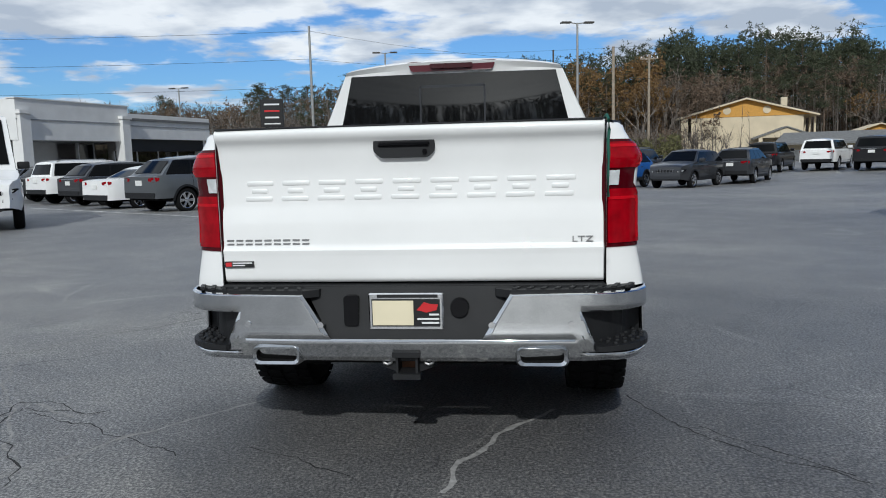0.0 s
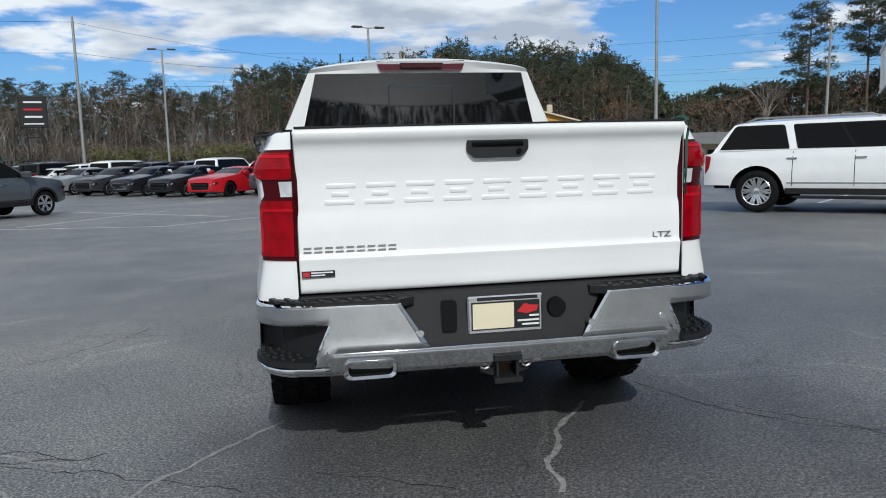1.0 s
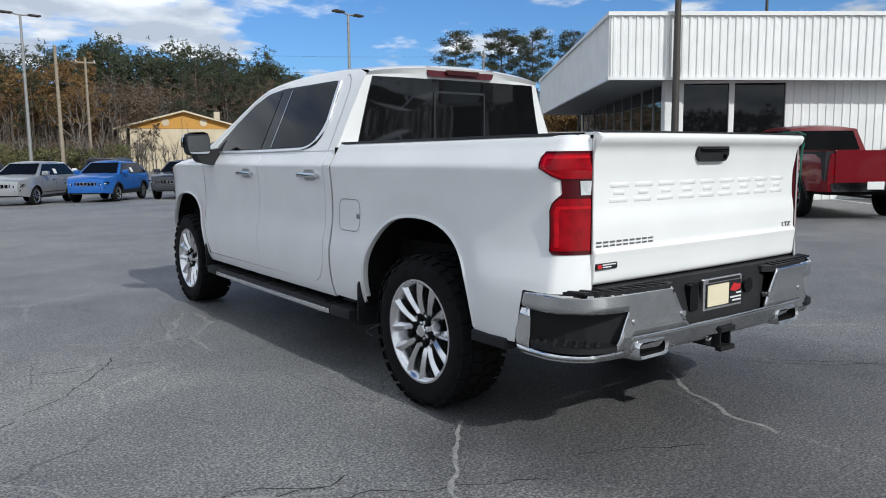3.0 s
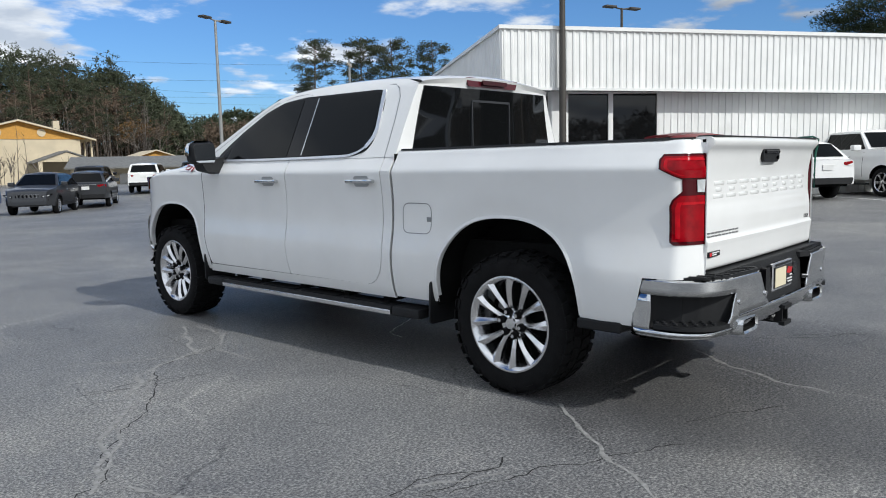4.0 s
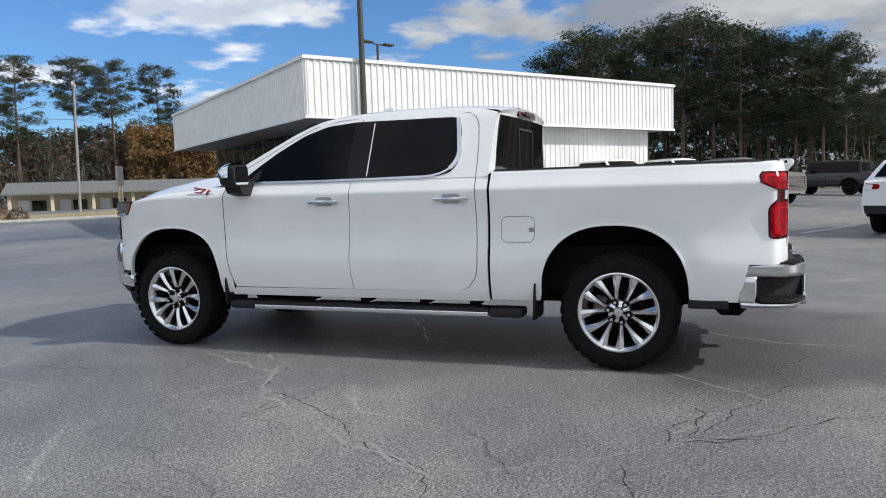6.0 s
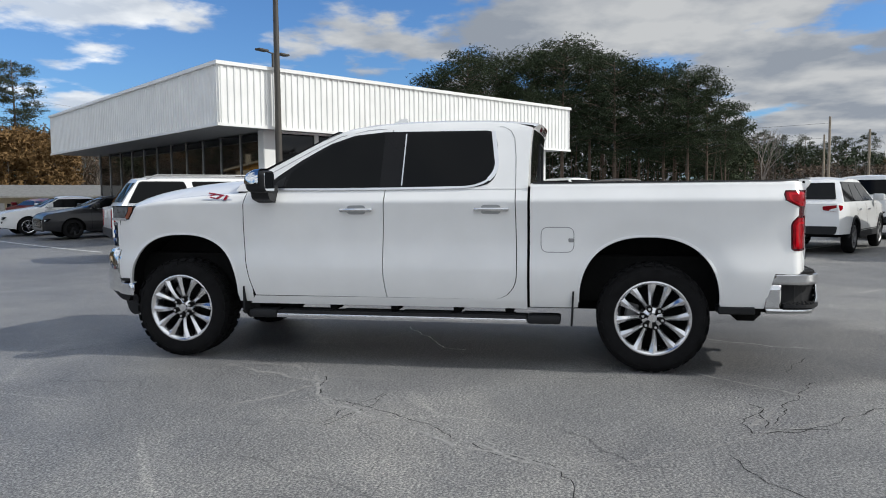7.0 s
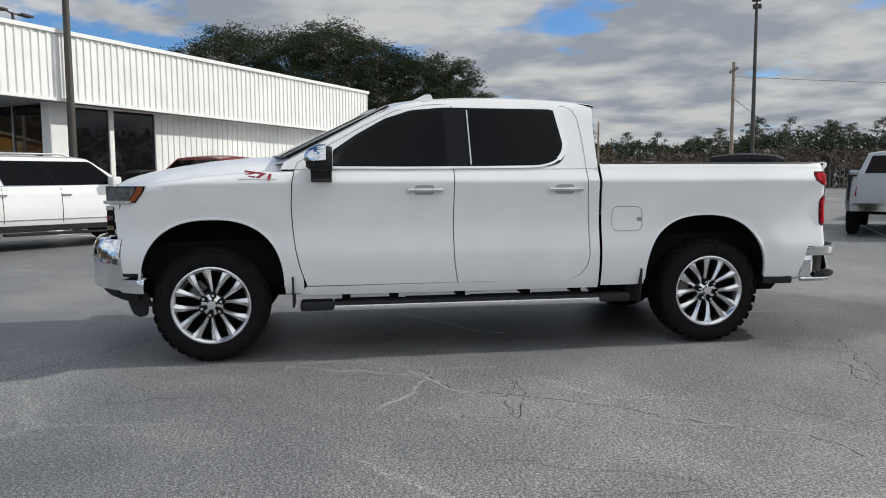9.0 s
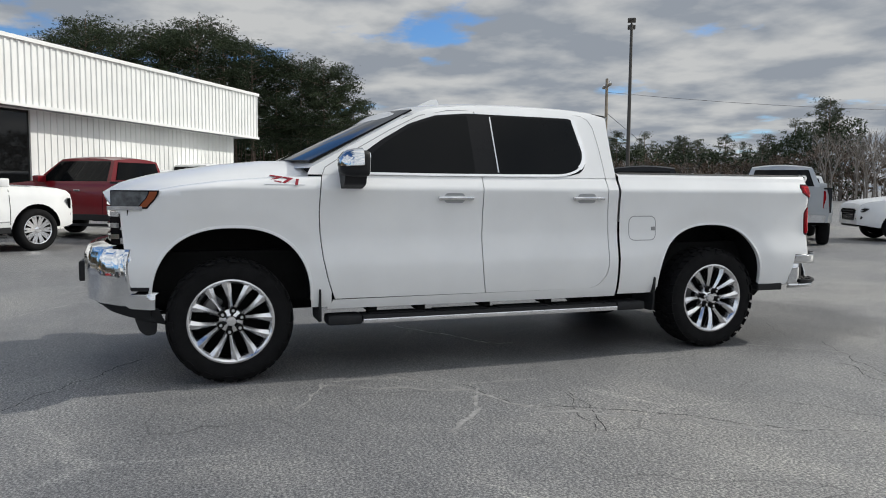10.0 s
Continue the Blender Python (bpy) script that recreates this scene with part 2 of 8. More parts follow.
WHITE = paint("white", (0.84, 0.84, 0.83), rough=0.22)
BLACKP = paint("black", (0.012, 0.012, 0.014))
DARKGREY = paint("dark_grey", (0.045, 0.047, 0.052), metal=0.3)
GREY = paint("grey", (0.13, 0.14, 0.15), metal=0.5)
SILVER = paint("silver", (0.42, 0.43, 0.44), metal=0.6)
TAUPE = paint("taupe", (0.19, 0.175, 0.16), metal=0.4)
RED = paint("red", (0.46, 0.008, 0.016))
DEEPRED = paint("deep_red", (0.15, 0.0025, 0.008))
BLUE = paint("blue", (0.02, 0.12, 0.42), metal=0.2)
CHROME = plain("chrome", (0.68, 0.69, 0.70), rough=0.06, metal=1.0, vary=0.10, scale=9, bscale=12)
ALLOY = plain("polished_alloy", (0.78, 0.78, 0.79), rough=0.20, metal=1.0, vary=0.05, bscale=30)
DULLMETAL = plain("dull_metal", (0.33, 0.33, 0.33), rough=0.45, metal=0.9, vary=0.12)
BRIGHT = plain("satin_bright_trim", (0.78, 0.78, 0.79), rough=0.30, metal=1.0, vary=0.08, bscale=40)
RUBBER = plain("tyre_rubber", (0.0075, 0.0075, 0.008), rough=0.85, spec=0.18, vary=0.25, scale=14, bump=0.25, bscale=120)
PLASTIC = plain("black_plastic", (0.014, 0.0145, 0.016), rough=0.55, spec=0.3, vary=0.15, bump=0.15, bscale=400)
GLOSSBLACK = plain("gloss_black_trim", (0.006, 0.006, 0.007), rough=0.08, spec=0.2, vary=0.1)
UNDER = plain("underbody_black", (0.006, 0.006, 0.006), rough=0.9, spec=0.15, vary=0.3)
TINT = plain("tinted_glass", (0.004, 0.0045, 0.005), rough=0.02, spec=0.13, vary=0.05)
TAILRED = plain("red_lens", (0.27, 0.001, 0.006), rough=0.04, spec=0.25, vary=0.3, scale=18)
GUIDERED = plain("bright_red_guide", (0.50, 0.004, 0.012), rough=0.06, spec=0.25, vary=0.15, scale=30)
TAILDARK = plain("dark_red_lens", (0.06, 0.001, 0.004), rough=0.05, spec=0.3, vary=0.12)
LENS = plain("clear_lens", (0.55, 0.57, 0.58), rough=0.12, coat=0.5, vary=0.2, scale=30)
AMBER = plain("amber_lens", (0.26, 0.055, 0.012), rough=0.15, coat=0.5)
PLATE = plain("plate_cream", (0.78, 0.70, 0.50), rough=0.4)
CRACK = plain("crack_dust", (0.275, 0.27, 0.26), rough=0.95, vary=0.3, scale=30)
CRACKDARK = plain("open_crack", (0.025, 0.025, 0.025), rough=0.95, vary=0.3, scale=30)
LINE = plain("road_line_paint", (0.68, 0.68, 0.66), rough=0.75, vary=0.3, scale=9, bump=0.2)
CONCRETE = plain("concrete", (0.42, 0.41, 0.38), rough=0.85, vary=0.2, scale=3, bump=0.3)
METALWHITE = plain("white_siding", (0.84, 0.84, 0.82), rough=0.42, vary=0.05, scale=1.5)
STUCCO = plain("white_stucco", (0.72, 0.72, 0.71), rough=0.8, vary=0.06, scale=1.2, bump=0.1)
CREAM = plain("cream_stucco", (0.62, 0.53, 0.38), rough=0.85, vary=0.08, scale=0.8, bump=0.1)
OCHRE = plain("ochre_panel", (0.58, 0.30, 0.06), rough=0.7, vary=0.1)
ROOFGREY = plain("grey_roofing", (0.17, 0.17, 0.165), rough=0.85, vary=0.2, scale=4)
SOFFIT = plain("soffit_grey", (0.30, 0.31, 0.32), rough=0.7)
WINDARK = plain("window_glass_dark", (0.006, 0.0065, 0.007), rough=0.02, spec=0.55, vary=0.1)
FRAMEMETAL = plain("window_frame_metal", (0.38, 0.38, 0.38), rough=0.4, metal=0.7)
POLEGREY = plain("pole_galvanised", (0.33, 0.33, 0.32), rough=0.55, metal=0.4, vary=0.12)
POLEBROWN = plain("pole_bronze", (0.075, 0.068, 0.06), rough=0.55, metal=0.3)
WOODPOLE = plain("weathered_pole_wood", (0.30, 0.25, 0.19), rough=0.9, vary=0.2, bump=0.3)
BARK = plain("pine_bark", (0.13, 0.095, 0.07), rough=0.95, vary=0.3, scale=4, bump=0.4)
PALEBARK = plain("pale_bark", (0.24, 0.21, 0.18), rough=0.95, vary=0.25, scale=4)
DRYGRASS = plain("dry_grass", (0.34, 0.27, 0.15), rough=0.95, vary=0.25, scale=2, bump=0.5, bscale=30)
CARPAPER = plain("white_paper", (0.75, 0.75, 0.73), rough=0.7)
SIGNBLACK = plain("sign_black", (0.012, 0.012, 0.013), rough=0.4)
SIGNWHITE = plain("sign_white", (0.78, 0.78, 0.78), rough=0.5)
BADGERED = plain("badge_red", (0.30, 0.006, 0.02), rough=0.35, vary=0.1)
SIGNRED = plain("sign_red", (0.55, 0.02, 0.025), rough=0.45)
GREENCORD = plain("green_cord", (0.012, 0.11, 0.075), rough=0.6)
RUST = plain("rusty_steel", (0.16, 0.075, 0.04), rough=0.8, vary=0.4, scale=25)
ASPHALT = asphalt()
PINE = leafy("pine_needles", (0.034, 0.044, 0.026), (0.092, 0.104, 0.062))
PINEDARK = leafy("dark_pine_needles", (0.022, 0.034, 0.017), (0.062, 0.08, 0.04))
BROWNLEAF = leafy("brown_dry_leaves", (0.080, 0.060, 0.044), (0.19, 0.135, 0.095))
RUSTLEAF = leafy("rust_oak_leaves", (0.12, 0.072, 0.030), (0.25, 0.15, 0.062))
GREENBUSH = leafy("green_undergrowth", (0.06, 0.07, 0.03), (0.19, 0.175, 0.08))
TWIG = leafy("bare_twigs", (0.105, 0.09, 0.078), (0.22, 0.19, 0.165))

# ---- shape helpers ----
def part(name, bm, material, parent=None, label="", smooth=0.0):
    """Links a bmesh as one mesh object; smooth: crease angle in degrees."""
    me = bpy.data.meshes.new(name)
    bm.to_mesh(me)
    bm.free()
    for one in material if isinstance(material, (list, tuple)) else [material]:
        me.materials.append(one)
    if smooth:
        me.polygons.foreach_set("use_smooth", [True] * len(me.polygons))
        me.set_sharp_from_angle(angle=radians(smooth))
    ob = new(name, me)
    if parent is not None:
        ob.parent = parent
    if label:
        tagged(ob, label)
    return ob


def thing(name, label, category, m=None, group="", kind=""):
    ob = new(name)
    ob.empty_display_size = 0.2
    if m is not None:
        ob.matrix_world = m
    return tagged(ob, label, category, group, kind)


def again(src, m, parent):
    """Another object on the same mesh, as a part of parent."""
    ob = new(src.name.split(".")[0], src.data)
    ob.parent = parent
    ob.matrix_basis = m
    return ob


def box(bm, x0, x1, y0, y1, z0, z1, bevel=0.0, seg=1):
    r = bmesh.ops.create_cube(bm, size=1.0, matrix=Matrix.Translation(((x0 + x1) / 2, (y0 + y1) / 2, (z0 + z1) / 2)) @ Matrix.Diagonal((abs(x1 - x0), abs(y1 - y0), abs(z1 - z0), 1)))
    if bevel:
        es = {e for v in r["verts"] for e in v.link_edges}
        bmesh.ops.bevel(bm, geom=list(es), offset=bevel, segments=seg, affect="EDGES", profile=0.6)
    return bm


def new_box(*a, **k):
    return box(bmesh.new(), *a, **k)


def rod(bm, a, b, r0, r1=None, n=8, caps=True):
    """A tapered round bar from a to b."""
    a, b = Vector(a), Vector(b)
    r1 = r0 if r1 is None else r1
    d = (b - a)
    m = Matrix.Translation((a + b) / 2) @ d.to_track_quat("Z", "Y").to_matrix().to_4x4()
    bmesh.ops.create_cone(bm, cap_ends=caps, segments=n, radius1=r0, radius2=r1, depth=d.length, matrix=m)
    return bm


def rope(bm, pts, r, n=8, closed=False):
    """A round tube along pts."""
    pts = [Vector(p) for p in pts]
    rings = []
    for i, p in enumerate(pts):
        t = (pts[min(i + 1, len(pts) - 1)] - pts[max(i - 1, 0)]).normalized()
        q = t.to_track_quat("Z", "Y")
        rings.append([bm.verts.new(p + q @ Vector((r * math.cos(2 * math.pi * k / n), r * math.sin(2 * math.pi * k / n), 0))) for k in range(n)])
    for a, b in zip(rings, rings[1:]):
        for k in range(n):
            bm.faces.new((a[k], a[(k + 1) % n], b[(k + 1) % n], b[k]))
    if not closed:
        bm.faces.new(rings[0][::-1])
        bm.faces.new(rings[-1])
    return bm


def slab(bm, poly, put, depth):
    """An n-gon of (u, v) points made thick: put(u, v, d) gives the place d deep."""
    a = [bm.verts.new(put(u, v, 0.0)) for u, v in poly]
    b = [bm.verts.new(put(u, v, depth)) for u, v in poly]
    n = len(poly)
    fs = [bm.faces.new(a), bm.faces.new(b[::-1])]
    for i in range(n):
        fs.append(bm.faces.new((a[i], b[i], b[(i + 1) % n], a[(i + 1) % n])))
    bmesh.ops.recalc_face_normals(bm, faces=fs)
    return bm


def rounded(poly, r, n=4):
    """poly with its corners rounded by r."""
    out = []
    m = len(poly)
    for i in range(m):
        p, a, b = Vector(poly[i]), Vector(poly[i - 1]), Vector(poly[(i + 1) % m])
        da, db = (a - p), (b - p)
        k = min(r, da.length * 0.45, db.length * 0.45)
        s, e = p + da.normalized() * k, p + db.normalized() * k
        for j in range(n + 1):
            t = j / n
            out.append(tuple((1 - t) ** 2 * s + 2 * t * (1 - t) * p + t * t * e))
    return out


def grid(bm, rows, closed=False):
    """Quads between rows of points; identical points are merged by the caller."""
    vs = [[bm.verts.new(p) for p in r] for r in rows]
    for a, b in zip(vs, vs[1:]):
        n = len(a)
        for k in range(n if closed else n - 1):
            j = (k + 1) % n
            bm.faces.new((a[k], a[j], b[j], b[k]))
    return vs


def lathe(bm, prof, n=32, axis="x"):
    """prof: (distance along the axis, radius) turned round the axis."""
    rows = []
    for d, r in prof:
        row = []
        for k in range(n):
            t = 2 * math.pi * k / n
            row.append((d, r * math.cos(t), r * math.sin(t)) if axis == "x" else (r * math.cos(t), r * math.sin(t), d))
        rows.append(row)
    grid(bm, rows, True)
    return bm


def lerp(a, b, t):
    return a + (b - a) * t


def spline(keys, y):
    """Smooth value at y through (y, value) keys, with no flat spots at the keys."""
    if y <= keys[0][0]:
        return keys[0][1]
    if y >= keys[-1][0]:
        return keys[-1][1]
    i = next(k for k in range(len(keys) - 1) if y <= keys[k + 1][0])
    (a, va), (b, vb) = keys[i], keys[i + 1]
    (p, vp), (q, vq) = keys[max(i - 1, 0)], keys[min(i + 2, len(keys) - 1)]
    h = b - a
    ma, mb = (vb - vp) / (b - p) * h, (vq - va) / (q - a) * h
    t = (y - a) / h
    return va * (2 * t ** 3 - 3 * t * t + 1) + ma * (t ** 3 - 2 * t * t + t) + vb * (3 * t * t - 2 * t ** 3) + mb * (t ** 3 - t * t)


def linear(keys, y):
    if y <= keys[0][0]:
        return keys[0][1]
    for (a, va), (b, vb) in zip(keys, keys[1:]):
        if y <= b:
            return lerp(va, vb, (y - a) / (b - a))
    return keys[-1][1]


def clean(bm, d=0.0008):
    bmesh.ops.remove_doubles(bm, verts=bm.verts[:], dist=d)
    bmesh.ops.dissolve_degenerate(bm, dist=d, edges=bm.edges[:])
    bmesh.ops.recalc_face_normals(bm, faces=bm.faces[:])
    return bm


def lot_height(x, y):
    """The lot falls gently towards the far rows of cars and rises again to the road."""
    g = linear([(8.0, 0.0), (31.0, 23.0), (45.0, 23.0), (58.0, 0.0)], y)
    f = min(1.0, max(0.0, (x - 8.0) / 14.0))
    e = min(1.0, max(0.0, (x - 14.0) / 6.0)) * linear([(4.0, 1.0), (10.0, 0.0)], y) * linear([(-9.0, 0.0), (-4.0, 1.0)], y)
    return 0.09 * e - 0.0165 * g * (1 - f * f * (3 - 2 * f))

# ---- ground ----
def build_ground():
    def ticks(lo, hi):
        v = [-1500, -600, -250, -120, -70]
        x = lo
        while x <= hi:
            v.append(x)
            x += 2.0
        return v + [80, 130, 260, 600, 1500]
    bm = bmesh.new()
    grid(bm, [[(x, y, lot_height(x, y)) for x in ticks(-44, 56)] for y in ticks(-44, 56)])
    bmesh.ops.recalc_face_normals(bm, faces=bm.faces[:])
    g = part("ground", bm, ASPHALT, None, smooth=60)
    return tagged(g, "dark grey patched asphalt car lot, weathered and cracked", "ground", kind="structure")


build_ground()


def stripe(a, b, w=0.10):
    a, b = Vector((*a, 0)), Vector((*b, 0))
    d = (b - a).normalized()
    s = Vector((-d.y, d.x, 0)) * w / 2
    bm = bmesh.new()
    n = max(2, int((b - a).length / 1.5))
    rows = []
    for i in range(n + 1):
        p = a.lerp(b, i / n)
        rows.append([(*(p + s * k).xy, lot_height(*(p + s * k).xy) + 0.006) for k in (-1, 1)])
    grid(bm, rows)
    bmesh.ops.recalc_face_normals(bm, faces=bm.faces[:])
    for f in bm.faces:
        if f.normal.z < 0:
            f.normal_flip()
    ob = part("parking_line", bm, LINE)
    return tagged(ob, "worn white painted parking line on asphalt", "road marking", group="parking lines", kind="structure")


# ---- showroom: u along the long front, v towards the back ----
CORNER, U, V = Vector((12.4, 10.4, 0)), Vector((0.790, -0.613, 0)), Vector((0.613, 0.790, 0))


def bput(u, v, z):
    return CORNER + U * u + V * v + Vector((0, 0, z))


def bbox(bm, u0, u1, v0, v1, z0, z1, bevel=0.0, slope=0.0):
    """A box in the showroom's own directions; slope: fall of its top and bottom per metre of u."""
    k = len(bm.verts)
    box(bm, u0, u1, v0, v1, z0, z1, bevel)
    bm.verts.ensure_lookup_table()
    for vt in bm.verts[k:]:
        c = vt.co.copy()
        vt.co = bput(c.x, c.y, c.z - slope * c.x)
    return bm


def ribbed(bm, along, fixed, a0, a1, z0, z1, pitch, depth, flat, slope=0.0, flip=1):
    """Corrugated sheet: trapezium ribs along u or v."""
    pts = []
    a = a0
    while a < a1:
        for q, d in ((0, 0), (flat, 0), (flat + 0.2 * (pitch - flat), depth), (pitch - 0.2 * (pitch - flat), depth)):
            if a + q < a1:
                pts.append((a + q, d * flip))
        a += pitch
    pts.append((a1, 0))
    rows = []
    for z in (z0, z1):
        rows.append([bput(p, fixed + d, z - slope * p) if along == "u" else bput(fixed + d, p, z) for p, d in pts])
    grid(bm, rows)


def build_showroom():
    S = 0.014
    EAST, DEPTH = 15.0, 17.6
    top, low, base = 5.02, 3.34, -0.1
    sh = thing("showroom", "white corrugated metal dealership showroom with deep fascia and dark windows", "building")
    # fascia: inner box and corrugated skins
    bm = bmesh.new()
    bbox(bm, 0.09, EAST - 0.09, 0.09, 0.25, low, top - 0.02, slope=S)
    bbox(bm, 0.09, 0.25, 0.25, DEPTH, low, top - 0.02, slope=S)
    bbox(bm, EAST - 0.25, EAST - 0.09, 0.25, DEPTH, low, top - 0.02, slope=S)
    bbox(bm, 0.25, EAST - 0.25, DEPTH - 0.2, DEPTH, low, top - 0.02, slope=S)
    part("fascia_frame", bm, METALWHITE, sh)
    bm = bmesh.new()
    ribbed(bm, "u", 0.05, 0.0, EAST, low, top - 0.06, 0.20, -0.032, 0.10, S)
    bmesh.ops.recalc_face_normals(bm, faces=bm.faces[:])
    part("fascia_cladding", bm, METALWHITE, sh)
    bm = bmesh.new()
    ribbed(bm, "v", 0.05, 0.0, DEPTH, low, top - 0.06, 0.20, -0.022, 0.12)
    part("fascia_cladding", bm, METALWHITE, sh)
    bm = bmesh.new()
    ribbed(bm, "v", EAST - 0.05, 0.0, DEPTH, low - S * EAST, top - 0.06 - S * EAST, 0.205, 0.045, 0.075)
    part("fascia_cladding", bm, METALWHITE, sh)
    bm = bmesh.new()
    bbox(bm, -0.03, EAST + 0.03, -0.03, 0.1, top - 0.07, top + 0.03, slope=S)
    bbox(bm, -0.03, 0.1, 0.1, DEPTH, top - 0.07, top + 0.03)
    bbox(bm, EAST - 0.1, EAST + 0.03, 0.1, DEPTH, top - 0.07, top + 0.03, slope=S)
    part("coping", bm, METALWHITE, sh)
    bm = bmesh.new()
    bbox(bm, -0.02, EAST + 0.02, -0.012, 0.06, low - 0.05, low + 0.03, slope=S)
    bbox(bm, -0.012, 0.06, 0.06, DEPTH, low - 0.05, low + 0.03)
    part("fascia_edge_trim", bm, METALWHITE, sh)
    # roof deck and soffit
    bm = bmesh.new()
    bbox(bm, 0.25, EAST - 0.25, 0.25, DEPTH - 0.2, top - 0.5, top - 0.35, slope=S)
    part("roof", bm, ROOFGREY, sh)
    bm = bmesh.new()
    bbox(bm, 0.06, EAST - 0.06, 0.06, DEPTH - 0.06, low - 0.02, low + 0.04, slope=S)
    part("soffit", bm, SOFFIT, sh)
    # walls set back below the overhang
    W0, V0, W1 = 1.7, 0.62, EAST - 0.8
    bm = bmesh.new()
    bbox(bm, 5.0, W1, V0, V0 + 0.2, base, low - 0.03, slope=0)
    bbox(bm, W1 - 0.2, W1, V0 + 0.2, DEPTH - 1.5, base, low - 0.2)
    bbox(bm, W0 + 0.3, W1 - 0.2, DEPTH - 1.7, DEPTH - 1.5, base, low - 0.03)
    part("wall", bm, METALWHITE, sh)
    bm = bmesh.new()
    ribbed(bm, "u", V0 - 0.004, 5.0, W1, base, low - 0.04, 0.22, -0.022, 0.15, 0.0)
    bmesh.ops.recalc_face_normals(bm, faces=bm.faces[:])
    part("wall_cladding", bm, METALWHITE, sh)
    # corner column
    bm = bmesh.new()
    bbox(bm, W0 - 0.05, W0 + 0.42, V0 - 0.05, V0 + 0.32, base, low - 0.02, 0.02)
    part("corner_column", bm, METALWHITE, sh)
    # front windows: two tall panes
    for a, b in ((W0 + 0.44, 3.45), (3.52, 4.98)):
        bm = bmesh.new()
        bbox(bm, a, b, V0 + 0.06, V0 + 0.09, 0.62, low - 0.12)
        w = part("window", bm, WINDARK, sh)
        bm = bmesh.new()
        bbox(bm, a - 0.035, a + 0.035, V0 + 0.0, V0 + 0.12, 0.5, low - 0.06)
        bbox(bm, b - 0.035, b + 0.035, V0 + 0.0, V0 + 0.12, 0.5, low - 0.06)
        bbox(bm, a + 0.035, b - 0.035, V0, V0 + 0.12, low - 0.12, low - 0.05)
        bbox(bm, a + 0.035, b - 0.035, V0, V0 + 0.12, 0.52, 0.62)
        part("frame", bm, METALWHITE, w)
    bm = bmesh.new()
    bbox(bm, W0 + 0.43, 5.0, V0 + 0.02, V0 + 0.2, base, 0.52)
    part("low_wall", bm, STUCCO, sh)
    # side windows: a long row of narrow dark panes with metal posts
    v = V0 + 0.36
    while v < DEPTH - 2.2:
        nxt = v + 1.42
        bm = bmesh.new()
        bbox(bm, W0 + 0.12, W0 + 0.15, v + 0.03, nxt - 0.03, 0.25, low - 0.1)
        w = part("window", bm, WINDARK, sh)
        bm = bmesh.new()
        bbox(bm, W0 + 0.085, W0 + 0.2, nxt - 0.03, nxt + 0.03, base, low - 0.04)
        part("post", bm, FRAMEMETAL, w)
        bm = bmesh.new()
        bbox(bm, W0 + 0.05, W0 + 0.19, v + 0.02, nxt - 0.05, base, 0.25)
        part("sill_panel", bm, FRAMEMETAL, w)
        v = nxt
    bm = bmesh.new()
    bbox(bm, W0 + 0.6, W1 - 0.3, V0 + 0.5, DEPTH - 2.0, 0.0, 0.02)
    part("floor", bm, CONCRETE, sh)


build_showroom()


# ---- poles, wires, signs ----
def lot_lamp(x, y, h, arms=2, material=None, turn=0.0, label="tall grey steel lot lamp with flat lamp heads"):
    z0 = lot_height(x, y)
    t = thing("street_lamp", label, "street lamp", pose(x, y, z0, 0, 0, turn), group="lot lamps")
    mat = material or POLEGREY
    part("pole", rod(bmesh.new(), (0, 0, 0), (0, 0, h - z0), 0.11, 0.065, 12), mat, t, smooth=40)
    part("base", new_box(-0.2, 0.2, -0.2, 0.2, -0.05, 0.06, 0.01), CONCRETE, t)
    for k in range(arms):
        s = 1 if k == 0 else -1
        a = part("arm", rod(bmesh.new(), (0, 0, h - z0 - 0.05), (s * 0.55, 0, h - z0 + 0.02), 0.04, 0.035, 8), mat, t, smooth=40)
        bm = new_box(s * 0.45, s * 1.12, -0.19, 0.19, h - z0 - 0.03, h - z0 + 0.07, 0.02)
        part("lamp_head", bm, POLEBROWN, a)
    return t


lot_lamp(3.63, 47.25, 9.8, 2, turn=15)
lot_lamp(17.35, 33.0, 9.0, 2, turn=20)
lot_lamp(-12.4, 63.0, 10.6, 2, turn=10)
lot_lamp(-36.4, 72.0, 9.1, 2, turn=-10)
lot_lamp(13.66, 9.2, 8.6, 2, POLEBROWN, turn=-35, label="tall brown metal lot lamp before the showroom")
lot_lamp(25.95, -16.7, 9.25, 2, POLEBROWN, turn=-33, label="tall dark metal lot lamp among parked cars")
lot_lamp(30.9, 16.9, 8.95, 2, POLEBROWN, turn=-20, label="dark lot lamp standing behind the showroom")


def utility_pole(x, y, h, r=0.14, arms=0, material=None, lean=0.0, turn=0.0):
    t = thing("utility_pole", "weathered wooden utility pole", "utility pole", pose(x, y, 0, lean, 0, turn), group="utility poles")
    part("pole", rod(bmesh.new(), (0, 0, -0.2), (0, 0, h), r, r * 0.7, 10), material or WOODPOLE, t, smooth=40)
    for k in range(arms):
        part("crossarm", new_box(-0.9, 0.9, -0.06, 0.06, h - 0.5 - 0.8 * k, h - 0.38 - 0.8 * k), WOODPOLE, t)
        for q in (-0.8, 0.8):
            part("insulator", rod(bmesh.new(), (q, 0, h - 0.38 - 0.8 * k), (q, 0, h - 0.2 - 0.8 * k), 0.05, 0.03, 6), SIGNWHITE, t)
    return t

